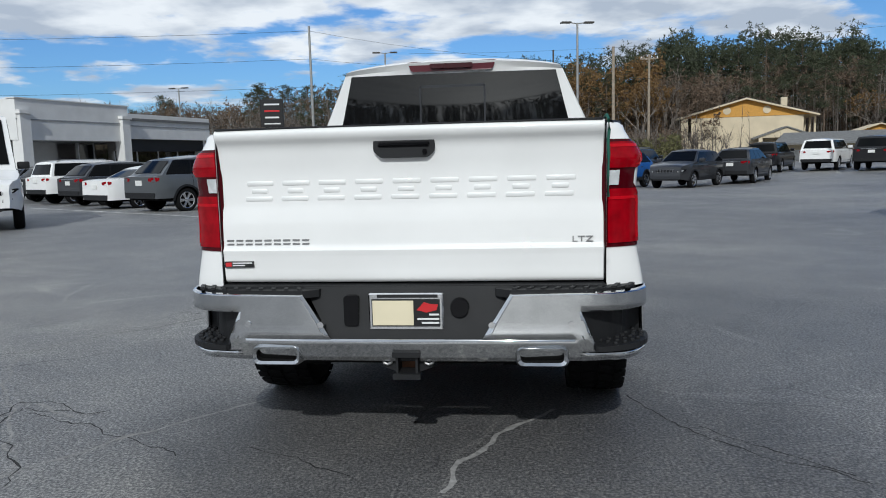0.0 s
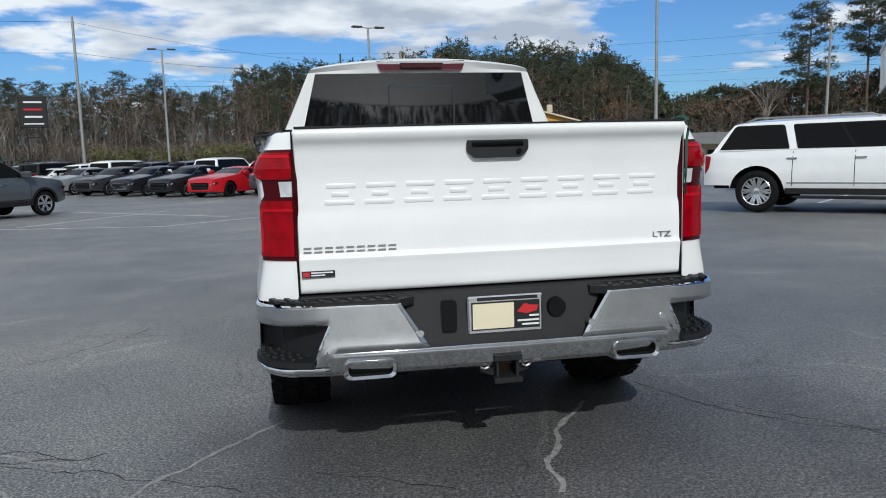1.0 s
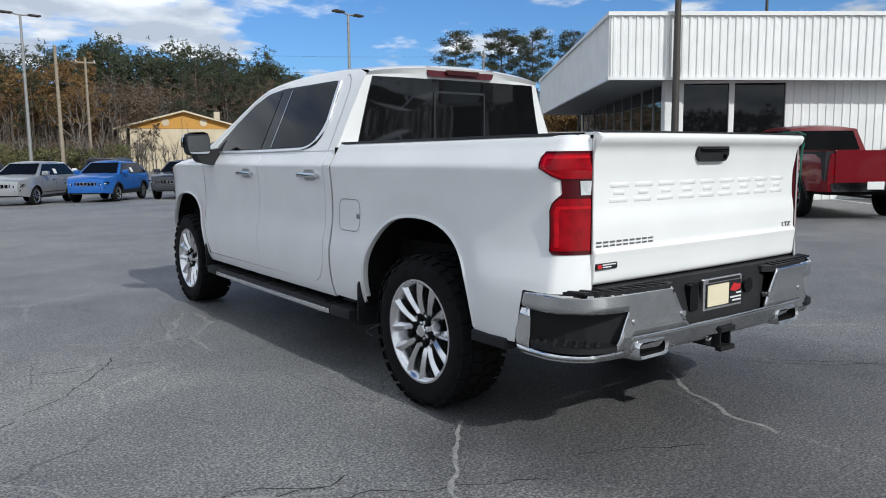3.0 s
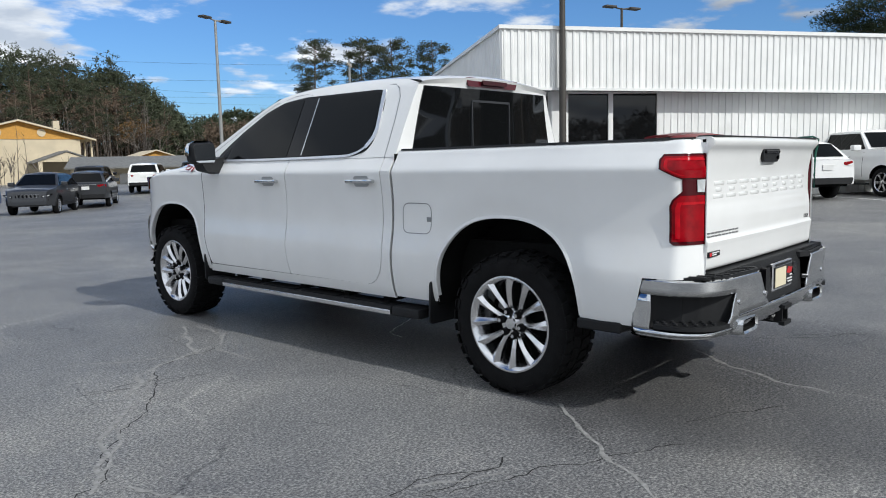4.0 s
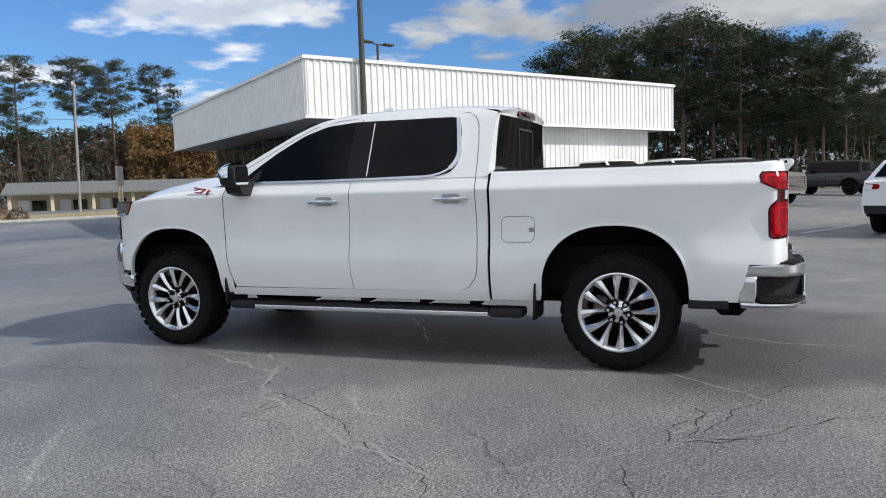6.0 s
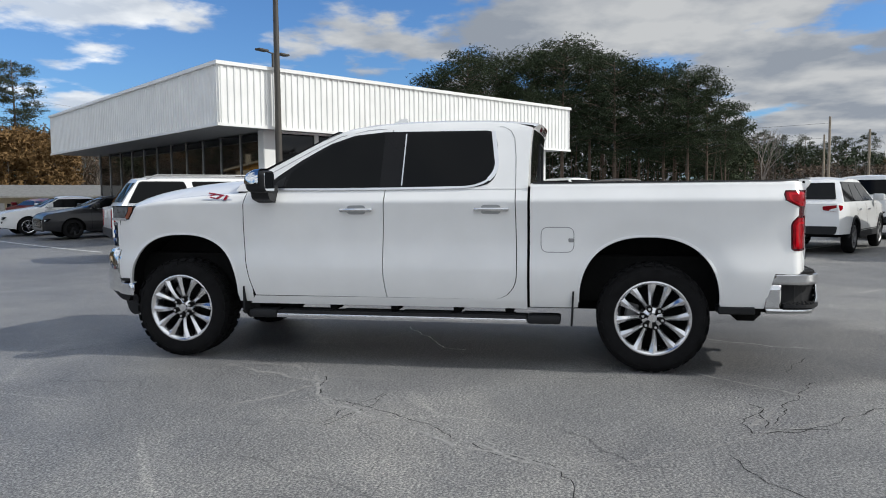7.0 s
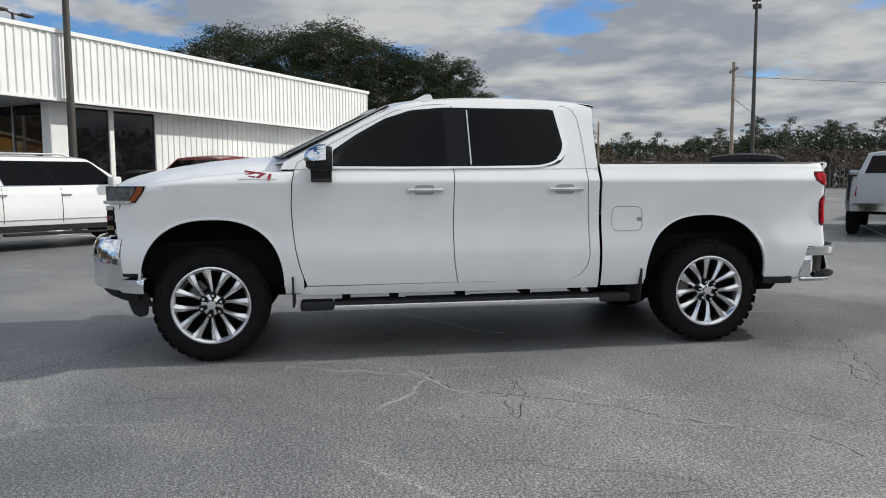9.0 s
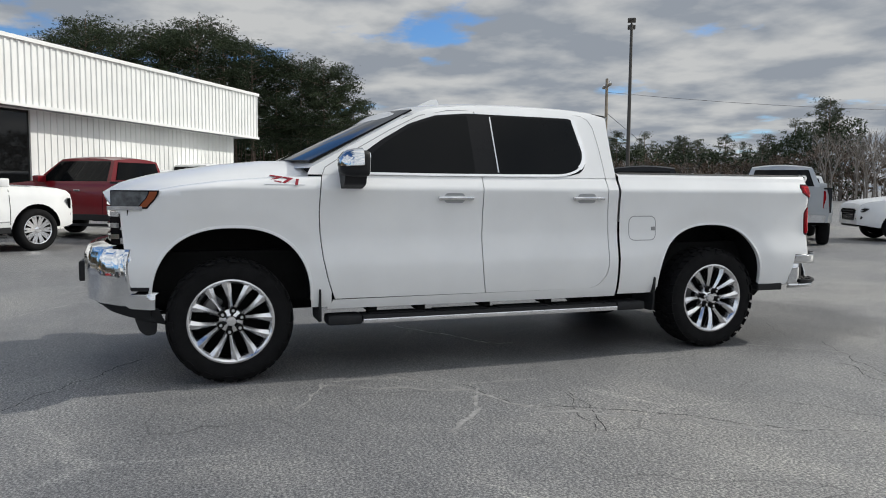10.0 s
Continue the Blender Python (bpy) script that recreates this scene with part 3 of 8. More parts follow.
# ---- parked vehicles ----
def wheel_data(r, w, rim_r, spokes, rim_mat, twist=0.0, split=False):
    """Meshes of a wheel about its centre; the outer face looks to -x."""
    bm = bmesh.new()
    h = w / 2
    lathe(bm, [(-h * 0.80, rim_r), (-h * 0.98, rim_r + 0.02), (-h, rim_r + (r - rim_r) * 0.45), (-h * 0.92, r - 0.035), (-h * 0.75, r - 0.008), (-h * 0.3, r), (h * 0.3, r), (h * 0.75, r - 0.008), (h * 0.92, r - 0.035), (h, rim_r + (r - rim_r) * 0.45), (h * 0.95, rim_r + 0.02), (h * 0.8, rim_r)], 28)
    tyre = bm
    bm = bmesh.new()
    lathe(bm, [(-h * 0.86, rim_r + 0.004), (-h * 0.92, rim_r - 0.006), (-h * 0.8, rim_r - 0.022), (-h * 0.2, rim_r - 0.035), (h * 0.6, rim_r - 0.03)], 28)
    for k in range(spokes):
        a = 2 * math.pi * k / spokes
        for da in ((-0.12, 0.12) if split else (0.0,)):
            c0, c1 = a, a + da + twist
            w0, w1 = 0.028, 0.020 if split else 0.034
            pts = []
            for rr, cc, ww, d in ((0.05, c0, w0, -h * 0.66), (rim_r - 0.015, c1, w1, -h * 0.80)):
                for s in (-1, 1):
                    pts.append((d, rr * math.cos(cc) - s * ww * math.sin(cc), rr * math.sin(cc) + s * ww * math.cos(cc)))
            v = [bm.verts.new(p) for p in pts] + [bm.verts.new((p[0] + 0.035, p[1], p[2])) for p in pts]
            for f in ((0, 1, 3, 2), (4, 6, 7, 5), (0, 2, 6, 4), (1, 5, 7, 3), (2, 3, 7, 6)):
                bm.faces.new([v[i] for i in f])
    lathe(bm, [(-h * 0.72, 0.0005), (-h * 0.72, 0.045), (-h * 0.66, 0.065), (-h * 0.4, 0.07)], 16)
    bmesh.ops.recalc_face_normals(bm, faces=bm.faces[:])
    rim = bm
    bm = bmesh.new()
    lathe(bm, [(-h * 0.15, 0.0005), (-h * 0.15, rim_r - 0.03)], 20)
    return tyre, rim, bm


def add_wheels(t, places, r, w, rim_r, spokes, rim_mat=None, split=False, twist=0.0):
    first = None
    for x, y in places:
        m = pose(x, y, r) if x < 0 else pose(x, y, r, 0, 0, 180)
        if first is None:
            a, b, c = wheel_data(r, w, rim_r, spokes, rim_mat, twist, split)
            first = part("wheel", a, RUBBER, t, smooth=50)
            first.matrix_basis = m
            rim = part("rim", b, rim_mat or ALLOY, first, smooth=35)
            disc = part("brake_disc", c, UNDER, first)
        else:
            ob = again(first, m, t)
            again(rim, Matrix(), ob)
            again(disc, Matrix(), ob)


def shell(ys, zs, X, bot, top, crown, fracs=(0.9, 0.7, 0.4, 0.0), skip=None):
    """A body skin: for each station a row up the side to top(y), then in over the top to the middle line and down the other side."""
    bm = bmesh.new()
    rows = []
    for y in ys:
        b, tp = bot(y), top(y)
        half = [(X(y, min(max(z, b), tp)), min(max(z, b), tp)) for z in zs]
        xe = half[-1][0]
        for f in fracs:
            half.append((xe * f, tp + crown(y) * (1 - f * f)))
        rows.append([(-x, y, z) for x, z in half] + [(x, y, z) for x, z in half[-2::-1]])
    vs = [[bm.verts.new(p) for p in r] for r in rows]
    n = len(rows[0])
    side = len(zs)
    for i in range(len(vs) - 1):
        ym = (ys[i] + ys[i + 1]) / 2
        for k in range(n - 1):
            if skip and skip(ym) and side - 1 <= k < n - side:
                continue
            bm.faces.new((vs[i][k], vs[i][k + 1], vs[i + 1][k + 1], vs[i + 1][k]))
    for r in (vs[0], vs[-1]):
        bm.faces.new(r)
    return clean(bm)


KINDS = {
    # L, W, H, wheelbase, front overhang, belt, hood rear, hood front, sill, arch, tyre, windscreen base, roof front, roof rear, tail base, roof half width
    "sedan": dict(L=4.85, W=1.84, H=1.46, wb=2.85, fo=0.92, belt=0.98, hr=1.02, hf=0.84, deck=1.02, sill=0.24, wr=0.335, a=1.02, b=0.22, c=-0.98, d=-1.72, rw=0.60, panes=2),
    "coupe": dict(L=4.78, W=1.90, H=1.36, wb=2.81, fo=0.94, belt=0.98, hr=1.02, hf=0.84, deck=1.04, sill=0.22, wr=0.35, a=0.75, b=-0.05, c=-0.85, d=-1.75, rw=0.58, panes=1),
    "suv": dict(L=4.60, W=1.87, H=1.68, wb=2.70, fo=0.92, belt=1.08, hr=1.13, hf=0.98, deck=1.12, sill=0.34, wr=0.36, a=1.05, b=0.24, c=-1.58, d=-2.12, rw=0.62, panes=3),
    "boxsuv": dict(L=5.00, W=1.98, H=1.82, wb=2.95, fo=0.92, belt=1.18, hr=1.18, hf=1.06, deck=1.18, sill=0.38, wr=0.39, a=1.08, b=0.45, c=-2.18, d=-2.38, rw=0.72, panes=3),
    "longsuv": dict(L=5.34, W=2.06, H=1.80, wb=3.41, fo=0.88, belt=1.17, hr=1.23, hf=1.15, deck=1.17, sill=0.42, wr=0.405, a=1.32, b=0.62, c=-2.22, d=-2.60, rw=0.70, panes=3),
    "jeep": dict(L=4.70, W=1.86, H=1.87, wb=3.00, fo=0.62, belt=1.18, hr=1.20, hf=1.12, deck=1.18, sill=0.48, wr=0.41, a=0.92, b=0.72, c=-1.95, d=-2.03, rw=0.72, panes=3),
    "pickup": dict(L=5.88, W=2.06, H=1.93, wb=3.745, fo=0.96, belt=1.26, hr=1.34, hf=1.20, deck=1.34, sill=0.46, wr=0.40, a=1.24, b=0.60, c=-0.92, d=-0.98, rw=0.68, panes=2),
    "van": dict(L=5.60, W=2.05, H=2.52, wb=3.30, fo=1.02, belt=1.25, hr=1.28, hf=1.05, deck=1.25, sill=0.42, wr=0.36, a=1.85, b=1.15, c=-2.48, d=-2.56, rw=0.82, panes=1),
}


def vehicle(kind, body, label, x, y, heading, category="car", group="parked cars", z=None, grille=None, rim=None, spokes=7, tailbar=False, cladding=None, paper=False, split=False, scale=1.0, dually=False, rails=False, spare=False, seven=False, twist=0.0):
    k = KINDS[kind]
    L_, W, wb, belt, wr = k["L"], k["W"], k["wb"], k["belt"], k["wr"]
    yf, yr = wb / 2, -wb / 2
    y1 = yf + k["fo"]
    y0 = y1 - L_
    hw = W / 2
    names = {"sedan": "sedan", "coupe": "sports_car", "suv": "suv", "boxsuv": "suv", "longsuv": "large_suv", "jeep": "off_road_car", "pickup": "pickup_truck", "van": "van"}
    zz = lot_height(x, y) if z is None else z
    t = thing(names[kind], label, category, pose(x, y, zz, 0, 0, heading), group)
    R = wr + (0.10 if kind in ("jeep", "pickup", "longsuv") else 0.06)
    sill = k["sill"]

    def plan(yy):
        s = max(0.0, (yy - (y1 - 0.85)) / 0.85, ((y0 + 0.5) - yy) / 0.5)
        return 1 - (0.26 if yy > 0 else 0.12) * min(1, s) ** 2.2

    def X(yy, zz_):
        q = linear([(sill, 0.945), (sill + 0.1, 0.985), (sill + 0.32, 1.0), (belt - 0.28, 0.985), (belt - 0.08, 0.965), (belt, 0.935), (belt + 0.2, 0.90)], zz_)
        return hw * q * plan(yy)

    def bot(yy):
        b = sill + (0.06 * max(0, (yy - yf - R) / 0.4) if yy > yf else 0) + (0.10 if yy < yr - R else 0)
        for c in (yf, yr):
            d = abs(yy - c)
            if d < R:
                b = max(b, wr * 0.98 + math.sqrt(R * R - d * d))
        return b

    hood = [(y1 - 0.40, k["hf"] + 0.045), (y1 - 0.16, k["hf"]), (y1 - 0.05, k["hf"] - 0.07), (y1, k["hf"] - 0.20)] if kind not in ("jeep",) else [(y1 - 0.1, k["hf"]), (y1, k["hf"] - 0.05)]
    keys = [(y0, k["deck"] - 0.05), (y0 + 0.25, k["deck"]), (k["d"], k["deck"]), (k["a"], k["hr"]), *hood]

    def top(yy):
        return linear(keys, yy)

    def crown(yy):
        return 0.05 if yy > k["a"] - 0.2 else 0.02

    ys = set()
    n = 14
    for c in (yf, yr):
        for i in range(n + 1):
            ys.add(round(c - R * math.cos(math.pi * i / n), 4))
        ys.update((round(c - R - 0.004, 4), round(c + R + 0.004, 4)))
    v = y0
    while v < y1:
        if min(abs(v - c) for c in (yf, yr)) > R + 0.02:
            ys.add(round(v, 4))
        v += 0.22
    ys.update((y0, y0 + 0.03, y0 + 0.12, y1 - 0.05, y1 - 0.16, y1 - 0.28, y1 - 0.40, y1))
    ys = sorted(ys)
    zs = [sill + (1.5 - sill) * i / 13 for i in range(14)]
    open_bed = kind == "pickup"
    skip = (lambda yy: y0 + 0.1 < yy < k["d"] - 0.05) if open_bed else None
    bm = shell(ys, zs, X, bot, top, crown, skip=skip)
    part("body", bm, body, t, smooth=32)
    # dark floor and wheel housings
    bm = new_box(-hw * 0.80, hw * 0.80, y0 + 0.18, y1 - 0.22, sill + 0.03, min(belt, k["hf"]) - 0.12)
    part("underbody", bm, UNDER, t)
    if open_bed:
        bm = bmesh.new()
        box(bm, -hw * 0.82, hw * 0.82, y0 + 0.1, k["d"] - 0.06, 0.72, 0.78)
        for s in (-1, 1):
            box(bm, s * hw * 0.82, s * hw * 0.93, y0 + 0.06, k["d"] - 0.02, 0.78, k["deck"] - 0.004)
        box(bm, -hw * 0.93, hw * 0.93, y0 + 0.03, y0 + 0.09, 0.78, k["deck"] - 0.004)
        part("bed_liner", bm, PLASTIC, t)
        part("tailgate", slab(bmesh.new(), rounded([(-hw * 0.76, 0.74), (hw * 0.76, 0.74), (hw * 0.76, k["deck"] + 0.01), (-hw * 0.76, k["deck"] + 0.01)], 0.03, 2), lambda a, b, d: (a, y0 - 0.018 + d, b), 0.05), body, t)
    # cabin
    H, rw = k["H"], k["rw"]
    wbelt = hw * 0.905

    def xw(zq):
        return lerp(wbelt, rw, min(1, max(0, (zq - belt) / (H - 0.06 - belt))))

    ca, cb, cc, cd = k["a"], k["b"], k["c"], k["d"]
    rz = H - 0.06
    line = [(ca, k["hr"] - 0.04), (lerp(ca, cb, 0.5), lerp(k["hr"] - 0.04, rz - 0.02, 0.53)), (cb, rz - 0.02), (cb - 0.25, rz), (lerp(cb, cc, 0.5), rz + 0.005), (cc + 0.35, rz - (0.035 if kind == "suv" else 0.008)), (cc, rz - (0.075 if kind == "suv" else 0.05)), (lerp(cc, cd, 0.5), lerp(rz - 0.05, k["deck"] - 0.03, 0.47)), (cd, k["deck"] - 0.04)]
    bm = bmesh.new()
    rows = []
    for i, (yy, zq) in enumerate(line):
        isroof = 2 <= i <= 6
        bow = 0.07 if i < 2 else (-0.05 if i > 6 else 0.0)
        row = []
        for f in (-1, -0.94, -0.75, -0.4, 0, 0.4, 0.75, 0.94, 1):
            row.append((xw(zq) * f, yy + bow * (1 - f * f), zq + (0.06 * (1 - f * f) if isroof else 0.015 * (1 - f * f))))
        rows.append(row)
    grid(bm, rows)
    bm.verts.ensure_lookup_table()
    nrow = len(line)
    for s in (0, 8):
        bm.faces.new([bm.verts[i * 9 + s] for i in range(nrow)])
    clean(bm)
    part("cabin", bm, PLASTIC if kind == "jeep" else body, t, smooth=30)

    def on_side(s):
        return lambda a, b, d: (s * (xw(b) + 0.010 - d), a, b)

    # side windows
    zb, zt = belt + 0.05, rz - 0.09
    fa = lerp(ca, cb, (zb - k["hr"]) / (rz - k["hr"])) - 0.16
    fb = lerp(ca, cb, (zt - k["hr"]) / (rz - k["hr"])) - 0.12
    ra = lerp(cd, cc, (zb - k["deck"]) / (rz - k["deck"])) + 0.14
    rb = lerp(cd, cc, (zt - k["deck"]) / (rz - k["deck"])) + 0.12
    if kind == "van":
        ra = rb = 0.55
    np_ = k["panes"]
    cuts = {1: [0, 1], 2: [0, 0.52, 1], 3: [0, 0.38, 0.70, 1]}[np_]
    lean = 0.10 if kind == "longsuv" else 0.0
    if kind == "longsuv":
        cuts = [0, 0.33, 0.62, 1]
    for s in (-1, 1):
        def pane(c0, c1, g0, g1, grow):
            q0, q1 = (lean if c0 == cuts[-2] else 0.0), (lean if c1 == cuts[-2] else 0.0)
            return [(lerp(fa, ra, c0) - g0 + grow, zb - grow), (lerp(fa, ra, c1) + g1 - grow, zb - grow), (lerp(fb, rb, c1) + g1 - grow - q1, zt + grow), (lerp(fb, rb, c0) - g0 + grow - q0, zt + grow)]
        groups = ([0, 2], [2, 3]) if kind == "longsuv" else ([0, np_],)
        for a, b in groups:
            gp = 0.10 if kind == "longsuv" else 0.0
            part("window_surround", slab(bmesh.new(), rounded(pane(cuts[a], cuts[b], gp if a else 0.0, gp if b < np_ else 0.0, 0.028), 0.06, 3), lambda a_, b_, d, s=s: (s * (xw(b_) + 0.005 - d), a_, b_), 0.02), GLOSSBLACK, t)
        for i in range(np_):
            edge = 0.10 if kind == "longsuv" else 0.03
            g0 = 0.0 if i == 0 else (edge if i == 2 else 0.03)
            g1 = 0.0 if i == np_ - 1 else (edge if i == 1 else 0.03)
            part("side_window", slab(bmesh.new(), rounded(pane(cuts[i], cuts[i + 1], g0, g1, 0.0), 0.05, 3), on_side(s), 0.02), TINT, t)
        part("window_trim", slab(bmesh.new(), [(fa + 0.02, zb - 0.03), (ra - 0.02, zb - 0.03), (ra - 0.02, zb - 0.005), (fa + 0.02, zb - 0.005)], on_side(s), 0.02), CHROME if kind in ("suv", "longsuv", "sedan") else GLOSSBLACK, t)

    def sheet(p, q, lo, hi, bow, out, name, mat, wide=0.88):
        bm = bmesh.new()
        rows = []
        for i in range(5):
            f = lerp(lo, hi, i / 4)
            yy, zq = lerp(p[0], q[0], f), lerp(p[1], q[1], f)
            rows.append([(xw(zq) * g * wide, yy + bow * (1 - (g * wide) ** 2) + out[0], zq + 0.015 + out[1]) for g in (-1, -0.7, -0.35, 0, 0.35, 0.7, 1)])
        grid(bm, rows)
        r = bmesh.ops.extrude_face_region(bm, geom=bm.faces[:])
        for vv in r["geom"]:
            if isinstance(vv, bmesh.types.BMVert):
                vv.co.y -= out[0] * 1.2
        bmesh.ops.recalc_face_normals(bm, faces=bm.faces[:])
        return part(name, bm, mat, t, smooth=30)

    sheet((ca, k["hr"] - 0.04), (cb, rz - 0.02), 0.12, 0.92, 0.07, (0.016, 0.012), "windscreen", TINT)
    if kind not in ("van",):
        sheet((cd, k["deck"] - 0.04), (cc, rz - 0.05), 0.16 if kind != "pickup" else 0.1, 0.88, -0.05, (-0.016, 0.010), "rear_window", TINT, 0.84)
    # nose
    hf = k["hf"]
    gm = grille or PLASTIC
    gw = hw * 0.52

    def face(out):
        """Follows the bowed nose."""
        return lambda a, b, d: (a, y1 + out - 0.10 * (a / hw) ** 2 - d, b)

    if seven:
        for i in range(7):
            q = (i - 3) * gw * 0.29
            sl = part("grille_slot", slab(bmesh.new(), rounded([(q - 0.062, hf - 0.29), (q + 0.062, hf - 0.29), (q + 0.062, hf - 0.15), (q - 0.062, hf - 0.15)], 0.02, 2), face(0.016), 0.05), CHROME, t)
            part("slot_opening", slab(bmesh.new(), rounded([(q - 0.043, hf - 0.275), (q + 0.043, hf - 0.275), (q + 0.043, hf - 0.165), (q - 0.043, hf - 0.165)], 0.015, 2), face(0.020), 0.03), GLOSSBLACK, sl)
        part("lower_intake", slab(bmesh.new(), rounded([(-hw * 0.46, hf - 0.47), (hw * 0.46, hf - 0.47), (hw * 0.52, hf - 0.38), (-hw * 0.52, hf - 0.38)], 0.03, 3), face(0.014), 0.05), PLASTIC, t)
    elif kind in ("pickup", "longsuv", "boxsuv"):
        gr = part("grille", slab(bmesh.new(), rounded([(-gw * 1.15, hf - 0.50), (gw * 1.15, hf - 0.50), (gw * 1.22, hf - 0.12), (-gw * 1.22, hf - 0.12)], 0.06, 3), face(0.035), 0.07), GLOSSBLACK, t)
        for i in range(5):
            q = hf - 0.48 + 0.072 * i
            part("grille_bar", slab(bmesh.new(), [(-gw * 1.08, q), (gw * 1.08, q), (gw * 1.08, q + 0.030), (-gw * 1.08, q + 0.030)], face(0.048), 0.03), CHROME if gm is CHROME else DULLMETAL, gr)
        part("skid_plate", slab(bmesh.new(), rounded([(-hw * 0.60, sill + 0.0), (hw * 0.60, sill + 0.0), (hw * 0.66, sill + 0.09), (-hw * 0.66, sill + 0.09)], 0.03, 2), face(0.05), 0.06), CHROME if gm is CHROME else DULLMETAL, t)
    else:
        gr = part("grille", slab(bmesh.new(), rounded([(-gw * 0.95, hf - 0.46), (gw * 0.95, hf - 0.46), (gw * 1.05, hf - 0.16), (-gw * 1.05, hf - 0.16)], 0.06, 3), face(0.03), 0.06), GLOSSBLACK if gm is not CHROME else CHROME, t)
        for i in range(4):
            q = hf - 0.43 + 0.065 * i
            part("grille_bar", slab(bmesh.new(), [(-gw * 0.86, q), (gw * 0.86, q), (gw * 0.86, q + 0.026), (-gw * 0.86, q + 0.026)], face(0.038), 0.02), PLASTIC, gr)
    part("front_bumper_lower", slab(bmesh.new(), rounded([(-hw * 0.60, sill + 0.02), (hw * 0.60, sill + 0.02), (hw * 0.66, sill + 0.13), (-hw * 0.66, sill + 0.13)], 0.04, 3), face(0.012), 0.06), PLASTIC, t)
    for s in (-1, 1):
        def hl(a, b, d, s=s):
            return (s * (gw * 1.12 + a * 1.0 - 0.3 * d), y1 + 0.014 - 0.62 * a * a - 0.30 * a - d, b)
        hz = hf - 0.15
        if kind == "jeep":
            part("headlight", rod(bmesh.new(), (s * gw * 1.22, y1 - 0.02, hz - 0.08), (s * gw * 1.22, y1 + 0.035, hz - 0.08), 0.095, 0.095, 16), LENS, t)
        else:
            tall_ = 0.11 if kind in ("longsuv", "pickup", "boxsuv") else 0.0
            lamp = part("headlight", slab(bmesh.new(), rounded([(-0.02, hz - 0.13 - tall_), (0.24, hz - 0.09 - tall_), (0.36, hz - 0.005), (0.30, hz + 0.01), (-0.02, hz - 0.05 + 0.4 * tall_)], 0.02, 2), hl, 0.05), GLOSSBLACK, t)
            if tall_:
                part("light_bar", slab(bmesh.new(), rounded([(0.20, hz - 0.08 - tall_), (0.235, hz - 0.085 - tall_), (0.335, hz - 0.01), (0.295, hz - 0.005)], 0.008, 2), lambda a, b, d: tuple(Vector(hl(a, b, d)) + Vector((0, 0.008, 0))), 0.02), CARPAPER, lamp)
            part("lens", slab(bmesh.new(), rounded([(0.02, hz - 0.115 - 0.6 * tall_), (0.19, hz - 0.085 - 0.6 * tall_), (0.26, hz - 0.03), (0.02, hz - 0.065)], 0.015, 2), lambda a, b, d: tuple(Vector(hl(a, b, d)) + Vector((0, 0.006, 0))), 0.02), LENS, lamp)
            part("fog_lamp", slab(bmesh.new(), rounded([(0.02, sill + 0.20), (0.20, sill + 0.22), (0.22, sill + 0.29), (0.04, sill + 0.28)], 0.02, 2), hl, 0.05), PLASTIC, t)
        # tail lights wrap the corner
        tz = k["deck"] - 0.06
        tall = 0.42 if kind in ("longsuv", "van", "pickup") else 0.15

        def tl(a, b, d, s=s):
            return (s * (X(y0 + 0.02, b) - 0.012 - a), y0 - 0.012 + (0.03 if a < 0.02 else 0) + d, b)
        wide = 0.16 if tall > 0.3 else 0.30
        part("tail_light", slab(bmesh.new(), rounded([(0.0, tz - tall), (wide, tz - tall + 0.04), (wide, tz - 0.03), (0.0, tz)], 0.03, 2), tl, 0.09), TAILRED, t)
        part("tail_light_side", slab(bmesh.new(), rounded([(y0 + 0.03, tz - tall * 0.9), (y0 + 0.12, tz - tall * 0.6), (y0 + 0.15, tz - 0.02), (y0 + 0.02, tz)], 0.03, 2), lambda a, b, d, s=s: (s * (X(a, b) + 0.006 - d), a, b), 0.03), TAILRED, t)
        # mirror
        mz = belt + 0.12
        bm = new_box(s * (hw * 0.93), s * (hw + 0.17), ca - 0.42, ca - 0.24, mz - 0.07, mz + 0.09, 0.035, 2)
        part("mirror", bm, body if kind not in ("jeep", "van") else PLASTIC, t, smooth=40)
        # handles and door gaps
        for yy in ((lerp(fa, ra, 0.30), lerp(fa, ra, 0.62)) if np_ > 1 else (lerp(fa, ra, 0.75),)):
            part("door_handle", new_box(s * (X(yy, belt - 0.12) - 0.01), s * (X(yy, belt - 0.12) + 0.03), yy - 0.10, yy + 0.08, belt - 0.15, belt - 0.115, 0.008), CHROME if body is not BLACKP else GLOSSBLACK, t)
        for yy in ((fa - 0.0, lerp(fa, ra, cuts[1]), lerp(fa, ra, cuts[min(2, np_)]) if np_ > 1 else ra)):
            bm = bmesh.new()
            for i in range(6):
                za, zb2 = lerp(sill + 0.1, belt, i / 6), lerp(sill + 0.1, belt, (i + 1) / 6)
                if bot(yy) < za:
                    vv = [bm.verts.new((s * (X(yy, q) + 0.0025), yy + e, q)) for q, e in ((za, -0.006), (za, 0.006), (zb2, 0.006), (zb2, -0.006))]
                    bm.faces.new(vv)
            clean(bm, 0.0001)
            part("door_gap", bm, UNDER, t)
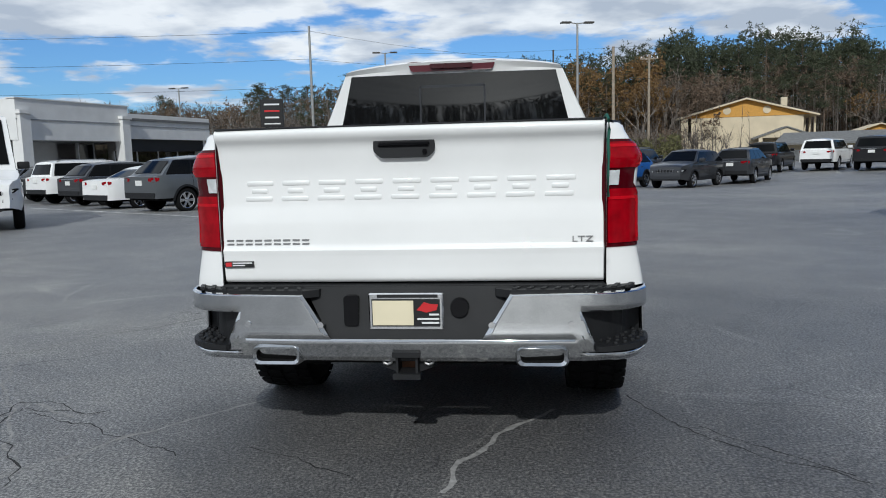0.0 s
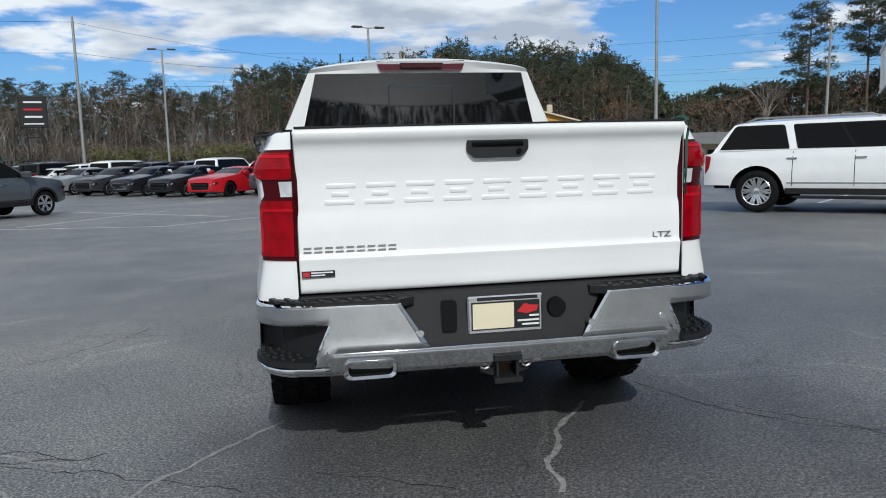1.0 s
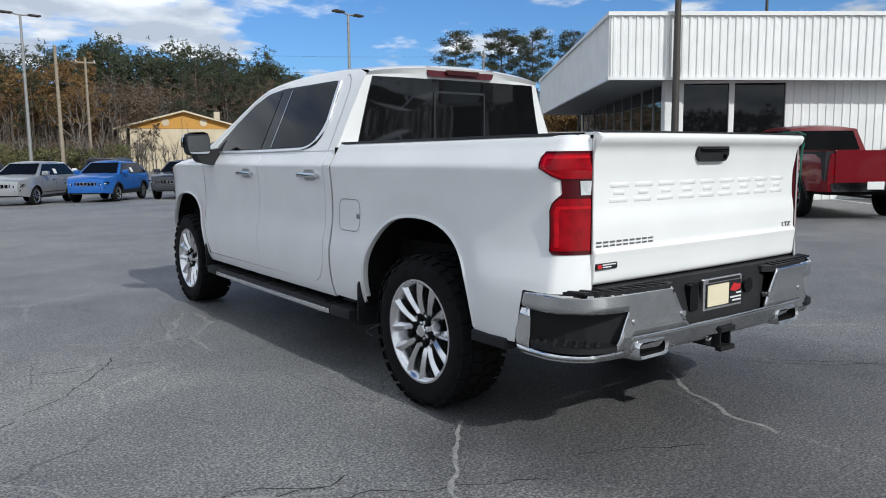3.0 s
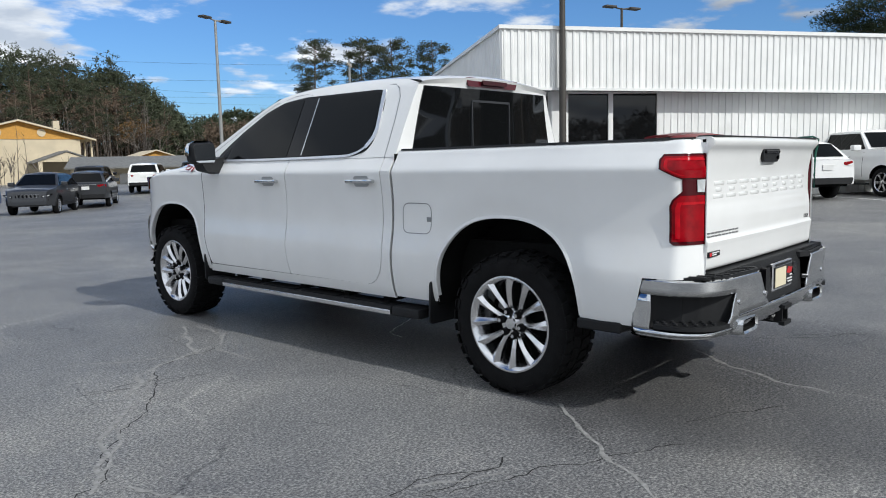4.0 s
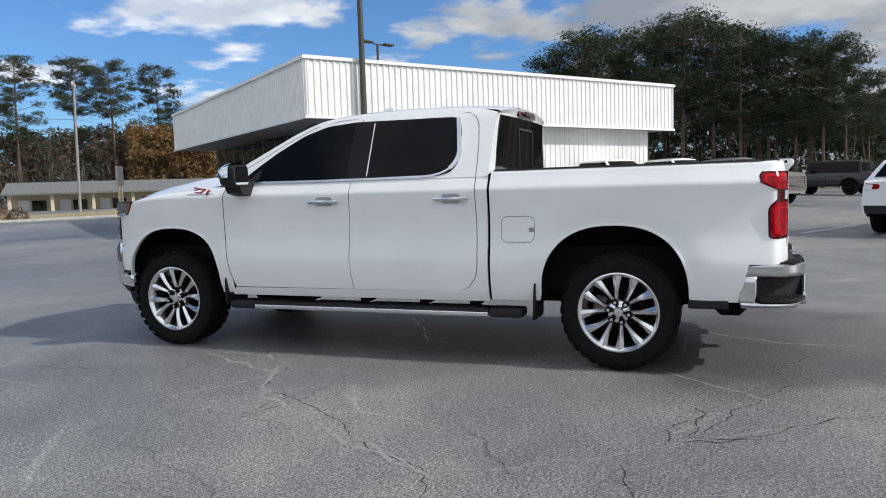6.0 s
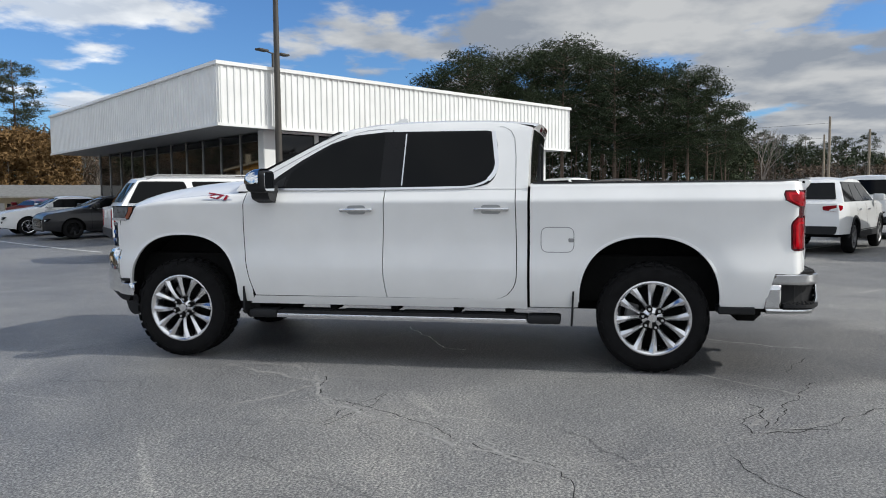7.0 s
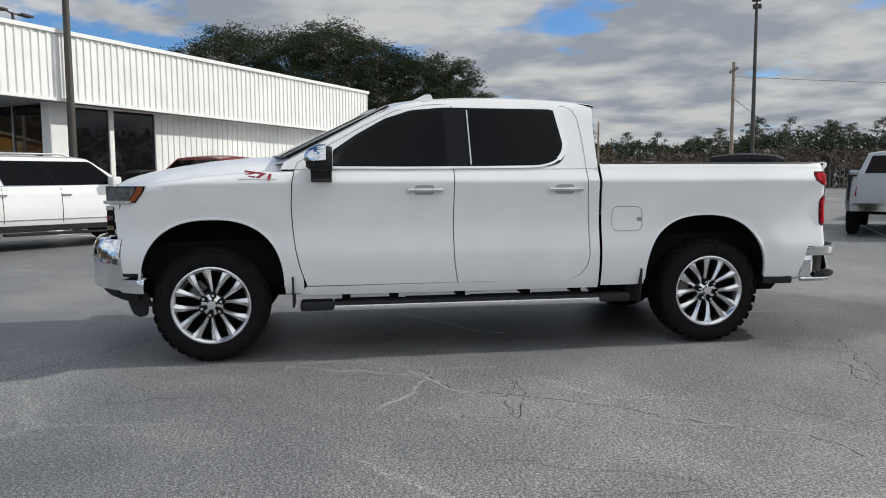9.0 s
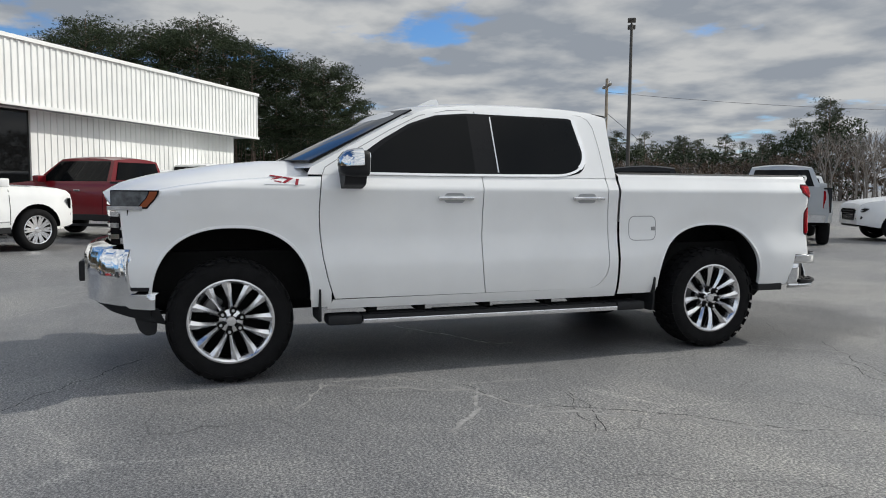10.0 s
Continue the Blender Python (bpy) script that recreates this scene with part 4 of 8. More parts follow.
        if cladding:
            for c in (yf, yr):
                bm = bmesh.new()
                rows = []
                for i in range(17):
                    an = math.pi * i / 16
                    pr = []
                    for rr, e in ((R - 0.005, -0.03), (R - 0.005, 0.018), (R + 0.055, 0.016), (R + 0.06, -0.02)):
                        py, pz = c - rr * math.cos(an), wr * 0.98 + rr * math.sin(an)
                        pr.append((s * (X(py, min(pz, belt)) + e), py, pz))
                    rows.append(pr)
                grid(bm, rows)
                bmesh.ops.recalc_face_normals(bm, faces=bm.faces[:])
                part("arch_trim", bm, cladding, t, smooth=40)
            bm = bmesh.new()
            box(bm, s * (hw * 0.93), s * (hw * 0.985 + 0.016), yr + R, yf - R, sill - 0.01, sill + 0.13, 0.01)
            part("sill_trim", bm, cladding, t)
        elif kind in ("longsuv", "boxsuv", "suv"):
            part("sill_trim", new_box(s * (hw * 0.90), s * (hw * 0.975), yr + R + 0.01, yf - R - 0.01, sill - 0.06, sill + 0.055, 0.01), PLASTIC, t)
        if kind in ("longsuv", "pickup"):
            part("side_step", new_box(s * (hw * 0.84), s * (hw * 1.0), yr + R + 0.15, yf - R - 0.1, sill - 0.14, sill - 0.09, 0.012), PLASTIC, t)
        if kind in ("longsuv", "suv", "boxsuv"):
            part("door_strip", slab(bmesh.new(), [(yr + R + 0.05, sill + 0.145), (yf - R - 0.05, sill + 0.145), (yf - R - 0.05, sill + 0.165), (yr + R + 0.05, sill + 0.165)], lambda a, b, d, s=s: (s * (X(a, b) + 0.007 - d), a, b), 0.012), CHROME if kind == "longsuv" else PLASTIC, t)
        if rails:
            part("roof_rail", rope(bmesh.new(), [(s * rw * 0.9, cb - 0.3, rz + 0.02), (s * rw * 0.9, cb - 0.45, rz + 0.075), (s * rw * 0.9, cc + 0.4, rz + 0.075), (s * rw * 0.9, cc + 0.2, rz + 0.0)], 0.02, 6), DULLMETAL, t, smooth=50)
        if paper:
            pw = 0.24
            q = lerp(fa, ra, 0.5)
            part("window_sticker", slab(bmesh.new(), [(q, zb + 0.05), (q + pw, zb + 0.05), (q + pw, zb + 0.24), (q, zb + 0.24)], lambda a, b, d, s=s: (s * (xw(b) + 0.014 - d), a, b), 0.006), CARPAPER, t)
    # tail
    part("rear_bumper_lower", slab(bmesh.new(), rounded([(-hw * 0.80, sill + 0.10), (hw * 0.80, sill + 0.10), (hw * 0.84, sill + 0.27), (-hw * 0.84, sill + 0.27)], 0.04, 3), lambda a, b, d: (a, y0 - 0.02 + d, b), 0.07), CHROME if kind == "pickup" else PLASTIC, t)
    pz = belt - 0.26 if kind != "pickup" else sill + 0.14
    part("number_plate", new_box(-0.16, 0.16, y0 - 0.028, y0 - 0.004, pz, pz + 0.15, 0.004), CARPAPER, t)
    if tailbar:
        part("tail_trim", new_box(-hw * 0.5, hw * 0.5, y0 - 0.022, y0 + 0.01, belt - 0.06, belt - 0.03, 0.004), CHROME, t)
    if spare:
        bm = bmesh.new()
        lathe(bm, [(-0.11, 0.0005), (-0.11, 0.24), (-0.12, 0.30), (-0.08, wr), (0.08, wr), (0.11, 0.26), (0.11, 0.0005)], 24)
        sp = part("spare_wheel", bm, RUBBER, t, smooth=45)
        sp.matrix_basis = pose(0.05, y0 - 0.14, 0.98, 0, 0, 90)
    w = 0.25 if kind in ("jeep", "pickup", "longsuv") else 0.22
    xs = hw - 0.13
    places = [(-xs, yf), (-xs, yr), (xs, yf), (xs, yr)]
    add_wheels(t, places, wr, w, wr * 0.68, spokes, rim, split, twist)
    return t


def facing(fx, fy):
    return math.degrees(math.atan2(-fx, fy))

# ---- trees ----


def clump(verts, faces, c, size, rng, n=7, flat=0.55):
    """A tuft of n narrow pointed blades round c."""
    for _ in range(n):
        d = Vector((rng.gauss(0, 1), rng.gauss(0, 1), rng.gauss(0, 1) * flat)).normalized()
        p = c + d * size * rng.uniform(0.05, 0.8)
        t = d.cross(Vector((rng.gauss(0, 1), rng.gauss(0, 1), rng.gauss(0, 1)))).normalized()
        a, b = d * size * rng.uniform(0.30, 0.60), t * size * rng.uniform(0.10, 0.22)
        i = len(verts)
        verts += [p - a * 0.6 + b, p - a * 0.3 - b, p + a]
        faces.append((i, i + 1, i + 2))


def mesh_part(name, verts, faces, material, parent, kind="", label=""):
    me = bpy.data.meshes.new(name)
    me.from_pydata([tuple(v) for v in verts], [], faces)
    me.materials.append(material)
    ob = new(name, me)
    ob.parent = parent
    return tagged(ob, label, kind=kind)


def pine(h, crown_from, spread, rng, leaf=PINE, pads=40, dense=13, size=0.40, top=0.5, label="tall pine with a bare trunk and rounded green needle crown", m=None):
    """A bare leaning trunk that carries layered pads of needles; top: width left at the top of the crown."""
    t = thing("pine_tree", label, "tree", m, group="pines")
    bm = bmesh.new()
    bend = Vector((rng.uniform(-0.02, 0.02), rng.uniform(-0.02, 0.02), 0))
    at = lambda z: Vector((bend.x * z * z / h, bend.y * z * z / h, z))
    for i in range(7):
        r0, r1 = lerp(0.25, 0.05, i / 7) * h / 20, lerp(0.25, 0.05, (i + 1) / 7) * h / 20
        rod(bm, at(h * i / 7), at(h * (i + 1) / 7), r0, r1, 6, caps=False)
    for _ in range(5):
        z = h * rng.uniform(0.45 * crown_from, crown_from)
        an = rng.uniform(0, 6.28)
        rod(bm, at(z), at(z) + Vector((math.cos(an), math.sin(an), 0.1)) * rng.uniform(0.5, 1.3), 0.04, 0.015, 3, caps=False)
    verts, faces = [], []
    for i in range(pads):
        g = (i + rng.random()) / pads
        z = h * lerp(crown_from, 0.97, g)
        girth = math.sin(math.pi * (0.20 + 0.62 * g)) if g < 0.6 else lerp(1.0, top, (g - 0.6) / 0.4)
        reach = spread * girth * rng.uniform(0.25, 1.05)
        an = rng.uniform(0, 2 * math.pi)
        base = at(z - 0.25 * reach)
        tip = base + Vector((math.cos(an), math.sin(an), 0)) * reach + Vector((0, 0, 0.2 * reach + 0.3 * g))
        rod(bm, base, tip, 0.05 * h / 20, 0.015, 3, caps=False)
        rad = spread * rng.uniform(0.16, 0.34)
        for _ in range(dense):
            q = Vector((rng.gauss(0, 0.55), rng.gauss(0, 0.55), rng.gauss(0.05, 0.26))) * rad
            clump(verts, faces, tip + q, rng.uniform(0.7, 1.25) * size * h / 17, rng, 8, 0.6)
    part("trunk", bm, BARK, t, smooth=60)
    mesh_part("crown", verts, faces, leaf, t)
    return t


def broadleaf(h, spread, rng, leaves=0, leaf=BROWNLEAF, label="bare grey-brown broadleaf tree in late autumn", bark=PALEBARK, m=None):
    t = thing("broadleaf_tree", label, "tree", m, group="broadleaf trees")
    bm = bmesh.new()
    verts, faces = [], []
    tw, tf = [], []

    def grow(p, d, length, r, depth):
        q = p + d * length
        rod(bm, p, q, r, r * 0.68, 5 if depth < 2 else 3, caps=False)
        if depth >= 4:
            for _ in range(9):
                e = (d + Vector((rng.gauss(0, 0.6), rng.gauss(0, 0.6), rng.gauss(0.15, 0.5)))).normalized()
                a = p.lerp(q, rng.random())
                s = e.cross(Vector((0, 0, 1))).normalized() * 0.014
                b = a + e * rng.uniform(0.5, 1.1)
                i = len(tw)
                tw.extend([a - s, a + s, b])
                tf.append((i, i + 1, i + 2))
            for _ in range(leaves):
                clump(verts, faces, q + Vector((rng.gauss(0, 0.5), rng.gauss(0, 0.5), rng.gauss(0, 0.4))), rng.uniform(0.26, 0.46), rng, 14, 0.8)
            return
        for _ in range(3 if depth < 3 else 2):
            e = (d * 1.15 + Vector((rng.gauss(0, 0.45), rng.gauss(0, 0.45), rng.gauss(0.12, 0.25))) * spread).normalized()
            grow(q if rng.random() < 0.7 else p.lerp(q, 0.7), e, length * rng.uniform(0.62, 0.86), r * 0.62, depth + 1)

    grow(Vector((0, 0, -0.1)), Vector((0, 0, 1)), h * 0.27, 0.011 * h, 0)
    part("trunk", bm, bark, t, smooth=60)
    mesh_part("twig_mass", tw, tf, TWIG, t, "stuff")
    if leaves:
        mesh_part("crown", verts, faces, leaf, t)
    return t


def thicket(name, label, pts, rng, h, leaf, n, size=0.5, depth=6.0):
    """A dense belt of brush along a line: stuff that nobody could count."""
    verts, faces = [], []
    pts = [Vector((*p, 0)) for p in pts]
    segs = list(zip(pts, pts[1:]))
    lens = [(b - a).length for a, b in segs]
    total = sum(lens)
    for _ in range(int(n * 1.5)):
        d = rng.uniform(0, total)
        i = 0
        while d > lens[i] and i < len(lens) - 1:
            d -= lens[i]
            i += 1
        a, b = segs[i]
        dirv = (b - a).normalized()
        nrm = Vector((-dirv.y, dirv.x, 0))
        p = a + dirv * d + nrm * rng.gauss(0, depth * 0.4)
        top = h(p) * (1.0 + 0.20 * noise.noise(Vector((p.x * 0.12, p.y * 0.12, 3.3))) + 0.16 * noise.noise(Vector((p.x * 0.5, p.y * 0.5, 1.3))))
        p.z = max(0.1, top) * rng.random() ** 0.75
        if noise.noise(Vector((p.x * 0.45, p.y * 0.45, p.z * 0.55))) < -0.10:
            continue
        clump(verts, faces, p, rng.uniform(0.6, 1.3) * size, rng, 9, 0.9)
    ob = mesh_part(name, verts, faces, leaf, None, "stuff", label)
    ob["category"] = "undergrowth"
    return ob


def stems(label, pts, rng, h, n, depth=8.0, r=0.09, material=None, twigs=7):
    """Countless slender bare trunks with thin upswept twigs."""
    verts, faces = [], []
    pts = [Vector((*p, 0)) for p in pts]
    for _ in range(n):
        i = rng.randrange(len(pts) - 1)
        p = pts[i].lerp(pts[i + 1], rng.random()) + Vector((rng.gauss(0, depth * 0.4), rng.gauss(0, depth * 0.4), 0))
        hh = h * rng.uniform(0.55, 1.0) * (0.85 + 0.3 * noise.noise(Vector((p.x * 0.06, p.y * 0.06, 5.0))))
        q = p + Vector((rng.gauss(0, 0.05) * hh, rng.gauss(0, 0.05) * hh, hh))
        rr = r * rng.uniform(0.5, 1.3)
        k = len(verts)
        verts += [p + Vector((rr, 0, 0)), p + Vector((-rr * 0.5, rr * 0.87, 0)), p + Vector((-rr * 0.5, -rr * 0.87, 0)), q]
        faces += [(k, k + 1, k + 3), (k + 1, k + 2, k + 3), (k + 2, k, k + 3)]
        for _ in range(twigs):
            a = p.lerp(q, rng.uniform(0.35, 0.97))
            e = Vector((rng.gauss(0, 0.5), rng.gauss(0, 0.5), rng.uniform(0.3, 1.0))).normalized() * rng.uniform(0.8, 2.2)
            s = Vector((-e.y, e.x, 0)).normalized() * 0.035
            k = len(verts)
            verts += [a - s, a + s, a + e]
            faces.append((k, k + 1, k + 2))
    ob = mesh_part("bare_stems", verts, faces, material or TWIG, None, "stuff", label)
    ob["category"] = "wood"
    return ob

# ---- far dealership, motel, signs ----
def frame_put(o, a, tall=1.0, sunk=0.0, foot=0.0):
    o, a = Vector((*o, 0)), Vector((*a, 0)).normalized()
    b = Vector((-a.y, a.x, 0))
    return lambda u, v, z: o + a * u + b * v + Vector((0, 0, z * tall - sunk if z > 0 else foot - sunk))


def obox(bm, put, u0, u1, v0, v1, z0, z1, bevel=0.0):
    k = len(bm.verts)
    box(bm, u0, u1, v0, v1, z0, z1, bevel)
    bm.verts.ensure_lookup_table()
    for vt in bm.verts[k:]:
        vt.co = put(*vt.co)
    return bm


def build_far_dealership():
    put = frame_put((-27.9, 34.7), (0.18, 0.984), 0.85, 0.0, -0.45)
    d = thing("far_dealership", "white stucco dealership building with square columns and dark glass", "building")
    B = lambda *a: obox(bmesh.new(), put, *a)
    bm = B(0, 9.0, 0.0, 0.5, 3.3, 6.0)
    obox(bm, put, 0, 0.5, 0.5, 14, 3.3, 6.0)
    part("fascia", bm, STUCCO, d)
    part("fascia", B(9.0, 19.0, 0.6, 1.1, 3.55, 5.55), STUCCO, d)
    part("fascia_band", B(-0.03, 9.03, -0.04, 0.0, 4.62, 4.70), SOFFIT, d)
    part("fascia_band", B(9.06, 19.03, 0.56, 0.60, 4.55, 4.62), SOFFIT, d)
    part("coping", B(-0.06, 9.06, -0.06, 0.56, 6.0, 6.08), STUCCO, d)
    part("roof", B(0.5, 19.0, 0.5, 14, 5.0, 5.2), ROOFGREY, d)
    part("wall", B(0.4, 19.0, 13.5, 14, 0, 5.0), STUCCO, d)
    part("wall", B(0.5, 6.0, 3.2, 3.5, 0, 5.0), STUCCO, d)
    part("wall", B(18.6, 19.0, 1.1, 13.5, 0, 5.0), STUCCO, d)
    part("ceiling", B(0.5, 9.0, 0.5, 13.5, 3.3, 3.36), SOFFIT, d)
    for u in (0.4, 8.5):
        c = part("column", B(u - 0.35, u + 0.35, -0.25, 0.45, 0, 5.0), STUCCO, d)
        part("capital", B(u - 0.45, u + 0.45, -0.35, 0.0, 5.0, 5.25), STUCCO, c)
    for i in range(2):
        w = part("window", B(6.1 + 1.35 * i, 7.35 + 1.35 * i, 1.6, 1.68, 0.2, 3.1), WINDARK, d)
        part("frame", B(6.0 + 1.35 * i, 6.1 + 1.35 * i, 1.55, 1.75, 0, 3.2), FRAMEMETAL, w)
    part("awning", B(9.4, 18.6, 1.0, 1.5, 2.55, 3.55), SIGNBLACK, d)
    for i in range(4):
        a = 9.5 + 2.28 * i
        w = part("window", B(a, a + 2.16, 1.75, 1.82, 0.35, 1.55), WINDARK, d)
        part("window_upper", B(a, a + 2.16, 1.75, 1.82, 1.65, 2.6), WINDARK, w)
        part("frame", B(a - 0.1, a, 1.7, 1.9, 0, 2.6), STUCCO, w)
        part("frame", B(a, a + 2.18, 1.7, 1.9, 1.55, 1.65), STUCCO, w)
    part("low_wall", B(9.2, 18.6, 1.72, 1.9, 0, 0.35), STUCCO, d)


build_far_dealership()


def gable(bm, put, u0, u1, v0, v1, ze, zr, over=0.6, thick=0.18):
    """A gabled roof whose ridge runs along v."""
    um = (u0 + u1) / 2
    for a, b in ((u0 - over, um), (u1 + over, um)):
        k = over * (zr - ze) / ((u1 - u0) / 2)
        z0 = ze - k
        vs = [bm.verts.new(put(x, y, z)) for x, y, z in ((a, v0, z0), (b, v0, zr), (b, v1, zr), (a, v1, z0), (a, v0, z0 + thick), (b, v0, zr + thick), (b, v1, zr + thick), (a, v1, z0 + thick))]
        for f in ((0, 1, 2, 3), (7, 6, 5, 4), (0, 4, 5, 1), (1, 5, 6, 2), (2, 6, 7, 3), (3, 7, 4, 0)):
            bm.faces.new([vs[i] for i in f])
    bmesh.ops.recalc_face_normals(bm, faces=bm.faces[:])
    return bm


def build_motel():
    put = frame_put((18.6, 90.0), (0.985, -0.17))
    m = thing("motel", "cream two-storey motel with an ochre gable and balconies", "building")
    B = lambda *a: obox(bmesh.new(), put, *a)
    part("wall", B(1.2, 13.6, 0, 18, 0, 5.0), CREAM, m)
    bm = bmesh.new()
    slab(bm, [(0.2, 5.02), (14.4, 5.02), (7.3, 7.0)], lambda a, b, d: put(a, -0.05 + d, b), 0.2)
    part("gable", bm, OCHRE, m)
    part("roof", gable(bmesh.new(), put, 0, 14.6, -0.7, 19, 5.0, 7.0), CREAM, m)
    part("roof_covering", gable(bmesh.new(), put, 0.05, 14.55, -0.55, 18.9, 5.19, 7.19, thick=0.05), ROOFGREY, m)
    for u in (5.2, 9.6):
        part("roundel", rod(bmesh.new(), put(u, -0.12, 5.75), put(u, -0.05, 5.75), 0.45, 0.45, 14), CREAM, m)
    part("chimney", B(11.8, 12.5, 5, 5.8, 5.5, 7.4), CREAM, m)
    part("balcony_slab", B(13.6, 15.0, 0.2, 18, 2.5, 2.7), CREAM, m)
    for i in range(6):
        v = 0.5 + 3.4 * i
        part("balcony_post", B(14.8, 15.0, v, v + 0.2, 0, 5.0), CREAM, m)
        w = part("window", B(13.6, 13.66, v + 0.9, v + 2.4, 3.1, 4.6), WINDARK, m)
        part("frame", B(13.66, 13.7, v + 0.75, v + 0.9, 2.9, 4.7), CREAM, w)
    for i in range(3):
        part("window", B(2.6 + 1.9 * i, 3.9 + 1.9 * i, -0.06, 0.0, 1.0, 2.1), WINDARK, m)
    part("terrace_wall", B(-0.4, 9.0, -2.2, -1.9, 0, 2.3), CREAM, m)
    part("corner_column", B(0.0, 0.8, -0.5, 0.3, 0, 5.0), CREAM, m)
    # porch
    part("porch_roof", gable(bmesh.new(), put, 8.2, 14.2, -4.6, 0, 2.4, 3.5, 0.5, 0.15), ROOFGREY, m)
    bm = bmesh.new()
    slab(bm, [(8.2, 2.4), (14.2, 2.4), (11.2, 3.45)], lambda a, b, d: put(a, -4.45 + d, b), 0.12)
    part("porch_gable", bm, CREAM, m)
    for u in (8.5, 13.9):
        part("porch_column", B(u - 0.2, u + 0.2, -4.5, -4.1, 0, 2.4), CREAM, m)
    # hut beside it
    put2 = frame_put((33.0, 78.0), (0.97, -0.24))
    h = thing("motel_hut", "small cream hut with a gabled roof and ochre gable", "building")
    bm = obox(bmesh.new(), put2, 0, 6, 0, 7, 0, 2.4)
    part("wall", bm, CREAM, h)
    part("roof", gable(bmesh.new(), put2, 0, 6, -0.5, 7.5, 2.4, 3.4, 0.5, 0.12), CREAM, h)
    bm = bmesh.new()
    slab(bm, [(0, 2.42), (6, 2.42), (3, 3.4)], lambda a, b, d: put2(a, -0.06 + d, b), 0.1)
    part("gable", bm, OCHRE, h)
    part("doorway", obox(bmesh.new(), put2, 1.2, 4.8, -0.05, 0.0, 0, 2.1), SIGNBLACK, h)


build_motel()


def build_motel_row(o, a, length, label):
    put = frame_put(o, a, 1.0, 1.05)
    m = thing("motel_row", label, "building")
    B = lambda *q: obox(bmesh.new(), put, *q)
    part("wall", B(0, length, 1.8, 8, 0, 2.7), CREAM, m)
    bm = bmesh.new()
    vs = [bm.verts.new(put(u, v, z)) for u in (-0.6, length + 0.6) for v, z in ((-0.6, 2.7), (4.2, 3.75), (9.0, 2.7), (9.0, 2.55), (-0.6, 2.55))]
    for f in ((0, 1, 6, 5), (1, 2, 7, 6), (2, 3, 8, 7), (3, 4, 9, 8), (4, 0, 5, 9), (0, 4, 3, 2, 1), (5, 6, 7, 8, 9)):
        bm.faces.new([vs[i] for i in f])
    bmesh.ops.recalc_face_normals(bm, faces=bm.faces[:])
    part("roof", bm, ROOFGREY, m)
    n = int(length / 3.2)
    for i in range(n + 1):
        u = length * i / n
        part("porch_column", B(u - 0.14, u + 0.14, -0.1, 0.2, 0, 2.58), CREAM, m)
        if i < n:
            part("planter_panel", B(u + 0.14, u + 1.3, 0.0, 0.12, 0, 1.0), OCHRE, m)
            d = part("door", B(u + 0.5, u + 1.4, 1.72, 1.8, 0, 2.05), SIGNWHITE, m)
            part("window", B(u + 1.6, u + 2.8, 1.72, 1.8, 0.8, 2.0), WINDARK, m)


build_motel_row((42.5, 59.5), (0.70, -0.715), 24, "long low motel wing with grey roof and yellow panels")
build_motel_row((24.0, 70.0), (0.88, -0.47), 17, "low motel wing with grey roof beside the road")


def build_sign():
    s = thing("pylon_sign", "black dealership pylon sign with white lines on two dark posts", "sign", pose(-18.0, 48.4, -0.45, 0, 0, 18) @ Matrix.Diagonal((0.78, 1, 0.86, 1)))
    for q in (-0.55, 0.55):
        part("post", new_box(q - 0.07, q + 0.07, -0.07, 0.07, 0, 4.9), SIGNBLACK, s)
    part("brace", new_box(-0.48, 0.48, -0.04, 0.04, 4.0, 4.1), SIGNBLACK, s)
    part("panel", new_box(-1.05, 1.05, -0.16, 0.16, 4.8, 7.1, 0.03), SIGNBLACK, s)
    for z, w, h, mt in ((6.6, 0.8, 0.26, SIGNWHITE), (6.05, 0.8, 0.3, SIGNRED), (5.52, 0.75, 0.28, SIGNWHITE), (5.02, 0.85, 0.2, SIGNWHITE)):
        part("lettering_bar", new_box(-w * 0.85, w * 0.85, -0.19, -0.165, z, z + h * 0.5, 0.01), mt, s)


build_sign()


def build_far_shops():
    """Low shops across the road, half hidden by the parked cars."""
    put = frame_put((-33.8, 70.0), (1.0, 0.0))
    b = thing("green_roof_shop", "low pale shop with a green metal roof across the road", "building")
    L_ = 5.6
    part("wall", obox(bmesh.new(), put, 0, L_, 0.6, 7, 0, 0.93), STUCCO, b)
    bm = bmesh.new()
    vs = [bm.verts.new(put(u, v, z)) for u, v, z in ((-0.4, 0, 0.88), (L_ + 1.5, 0, 0.88), (L_ - 1.5, 4, 2.51), (0.2, 4, 2.51), (-0.4, 8, 0.88), (L_ + 1.5, 8, 0.88))]
    for f in ((0, 1, 2, 3), (3, 2, 5, 4), (1, 5, 2), (0, 3, 4), (0, 4, 5, 1)):
        bm.faces.new([vs[i] for i in f])
    bmesh.ops.recalc_face_normals(bm, faces=bm.faces[:])
    part("roof", bm, plain("green_metal_roof", (0.05, 0.17, 0.12), rough=0.5, vary=0.12), b)
    for i in range(4):
        part("window", obox(bmesh.new(), put, 0.6 + i * 2.2, 2.0 + i * 2.2, 0.55, 0.6, 0.7, 1.7), WINDARK, b)


build_far_shops()


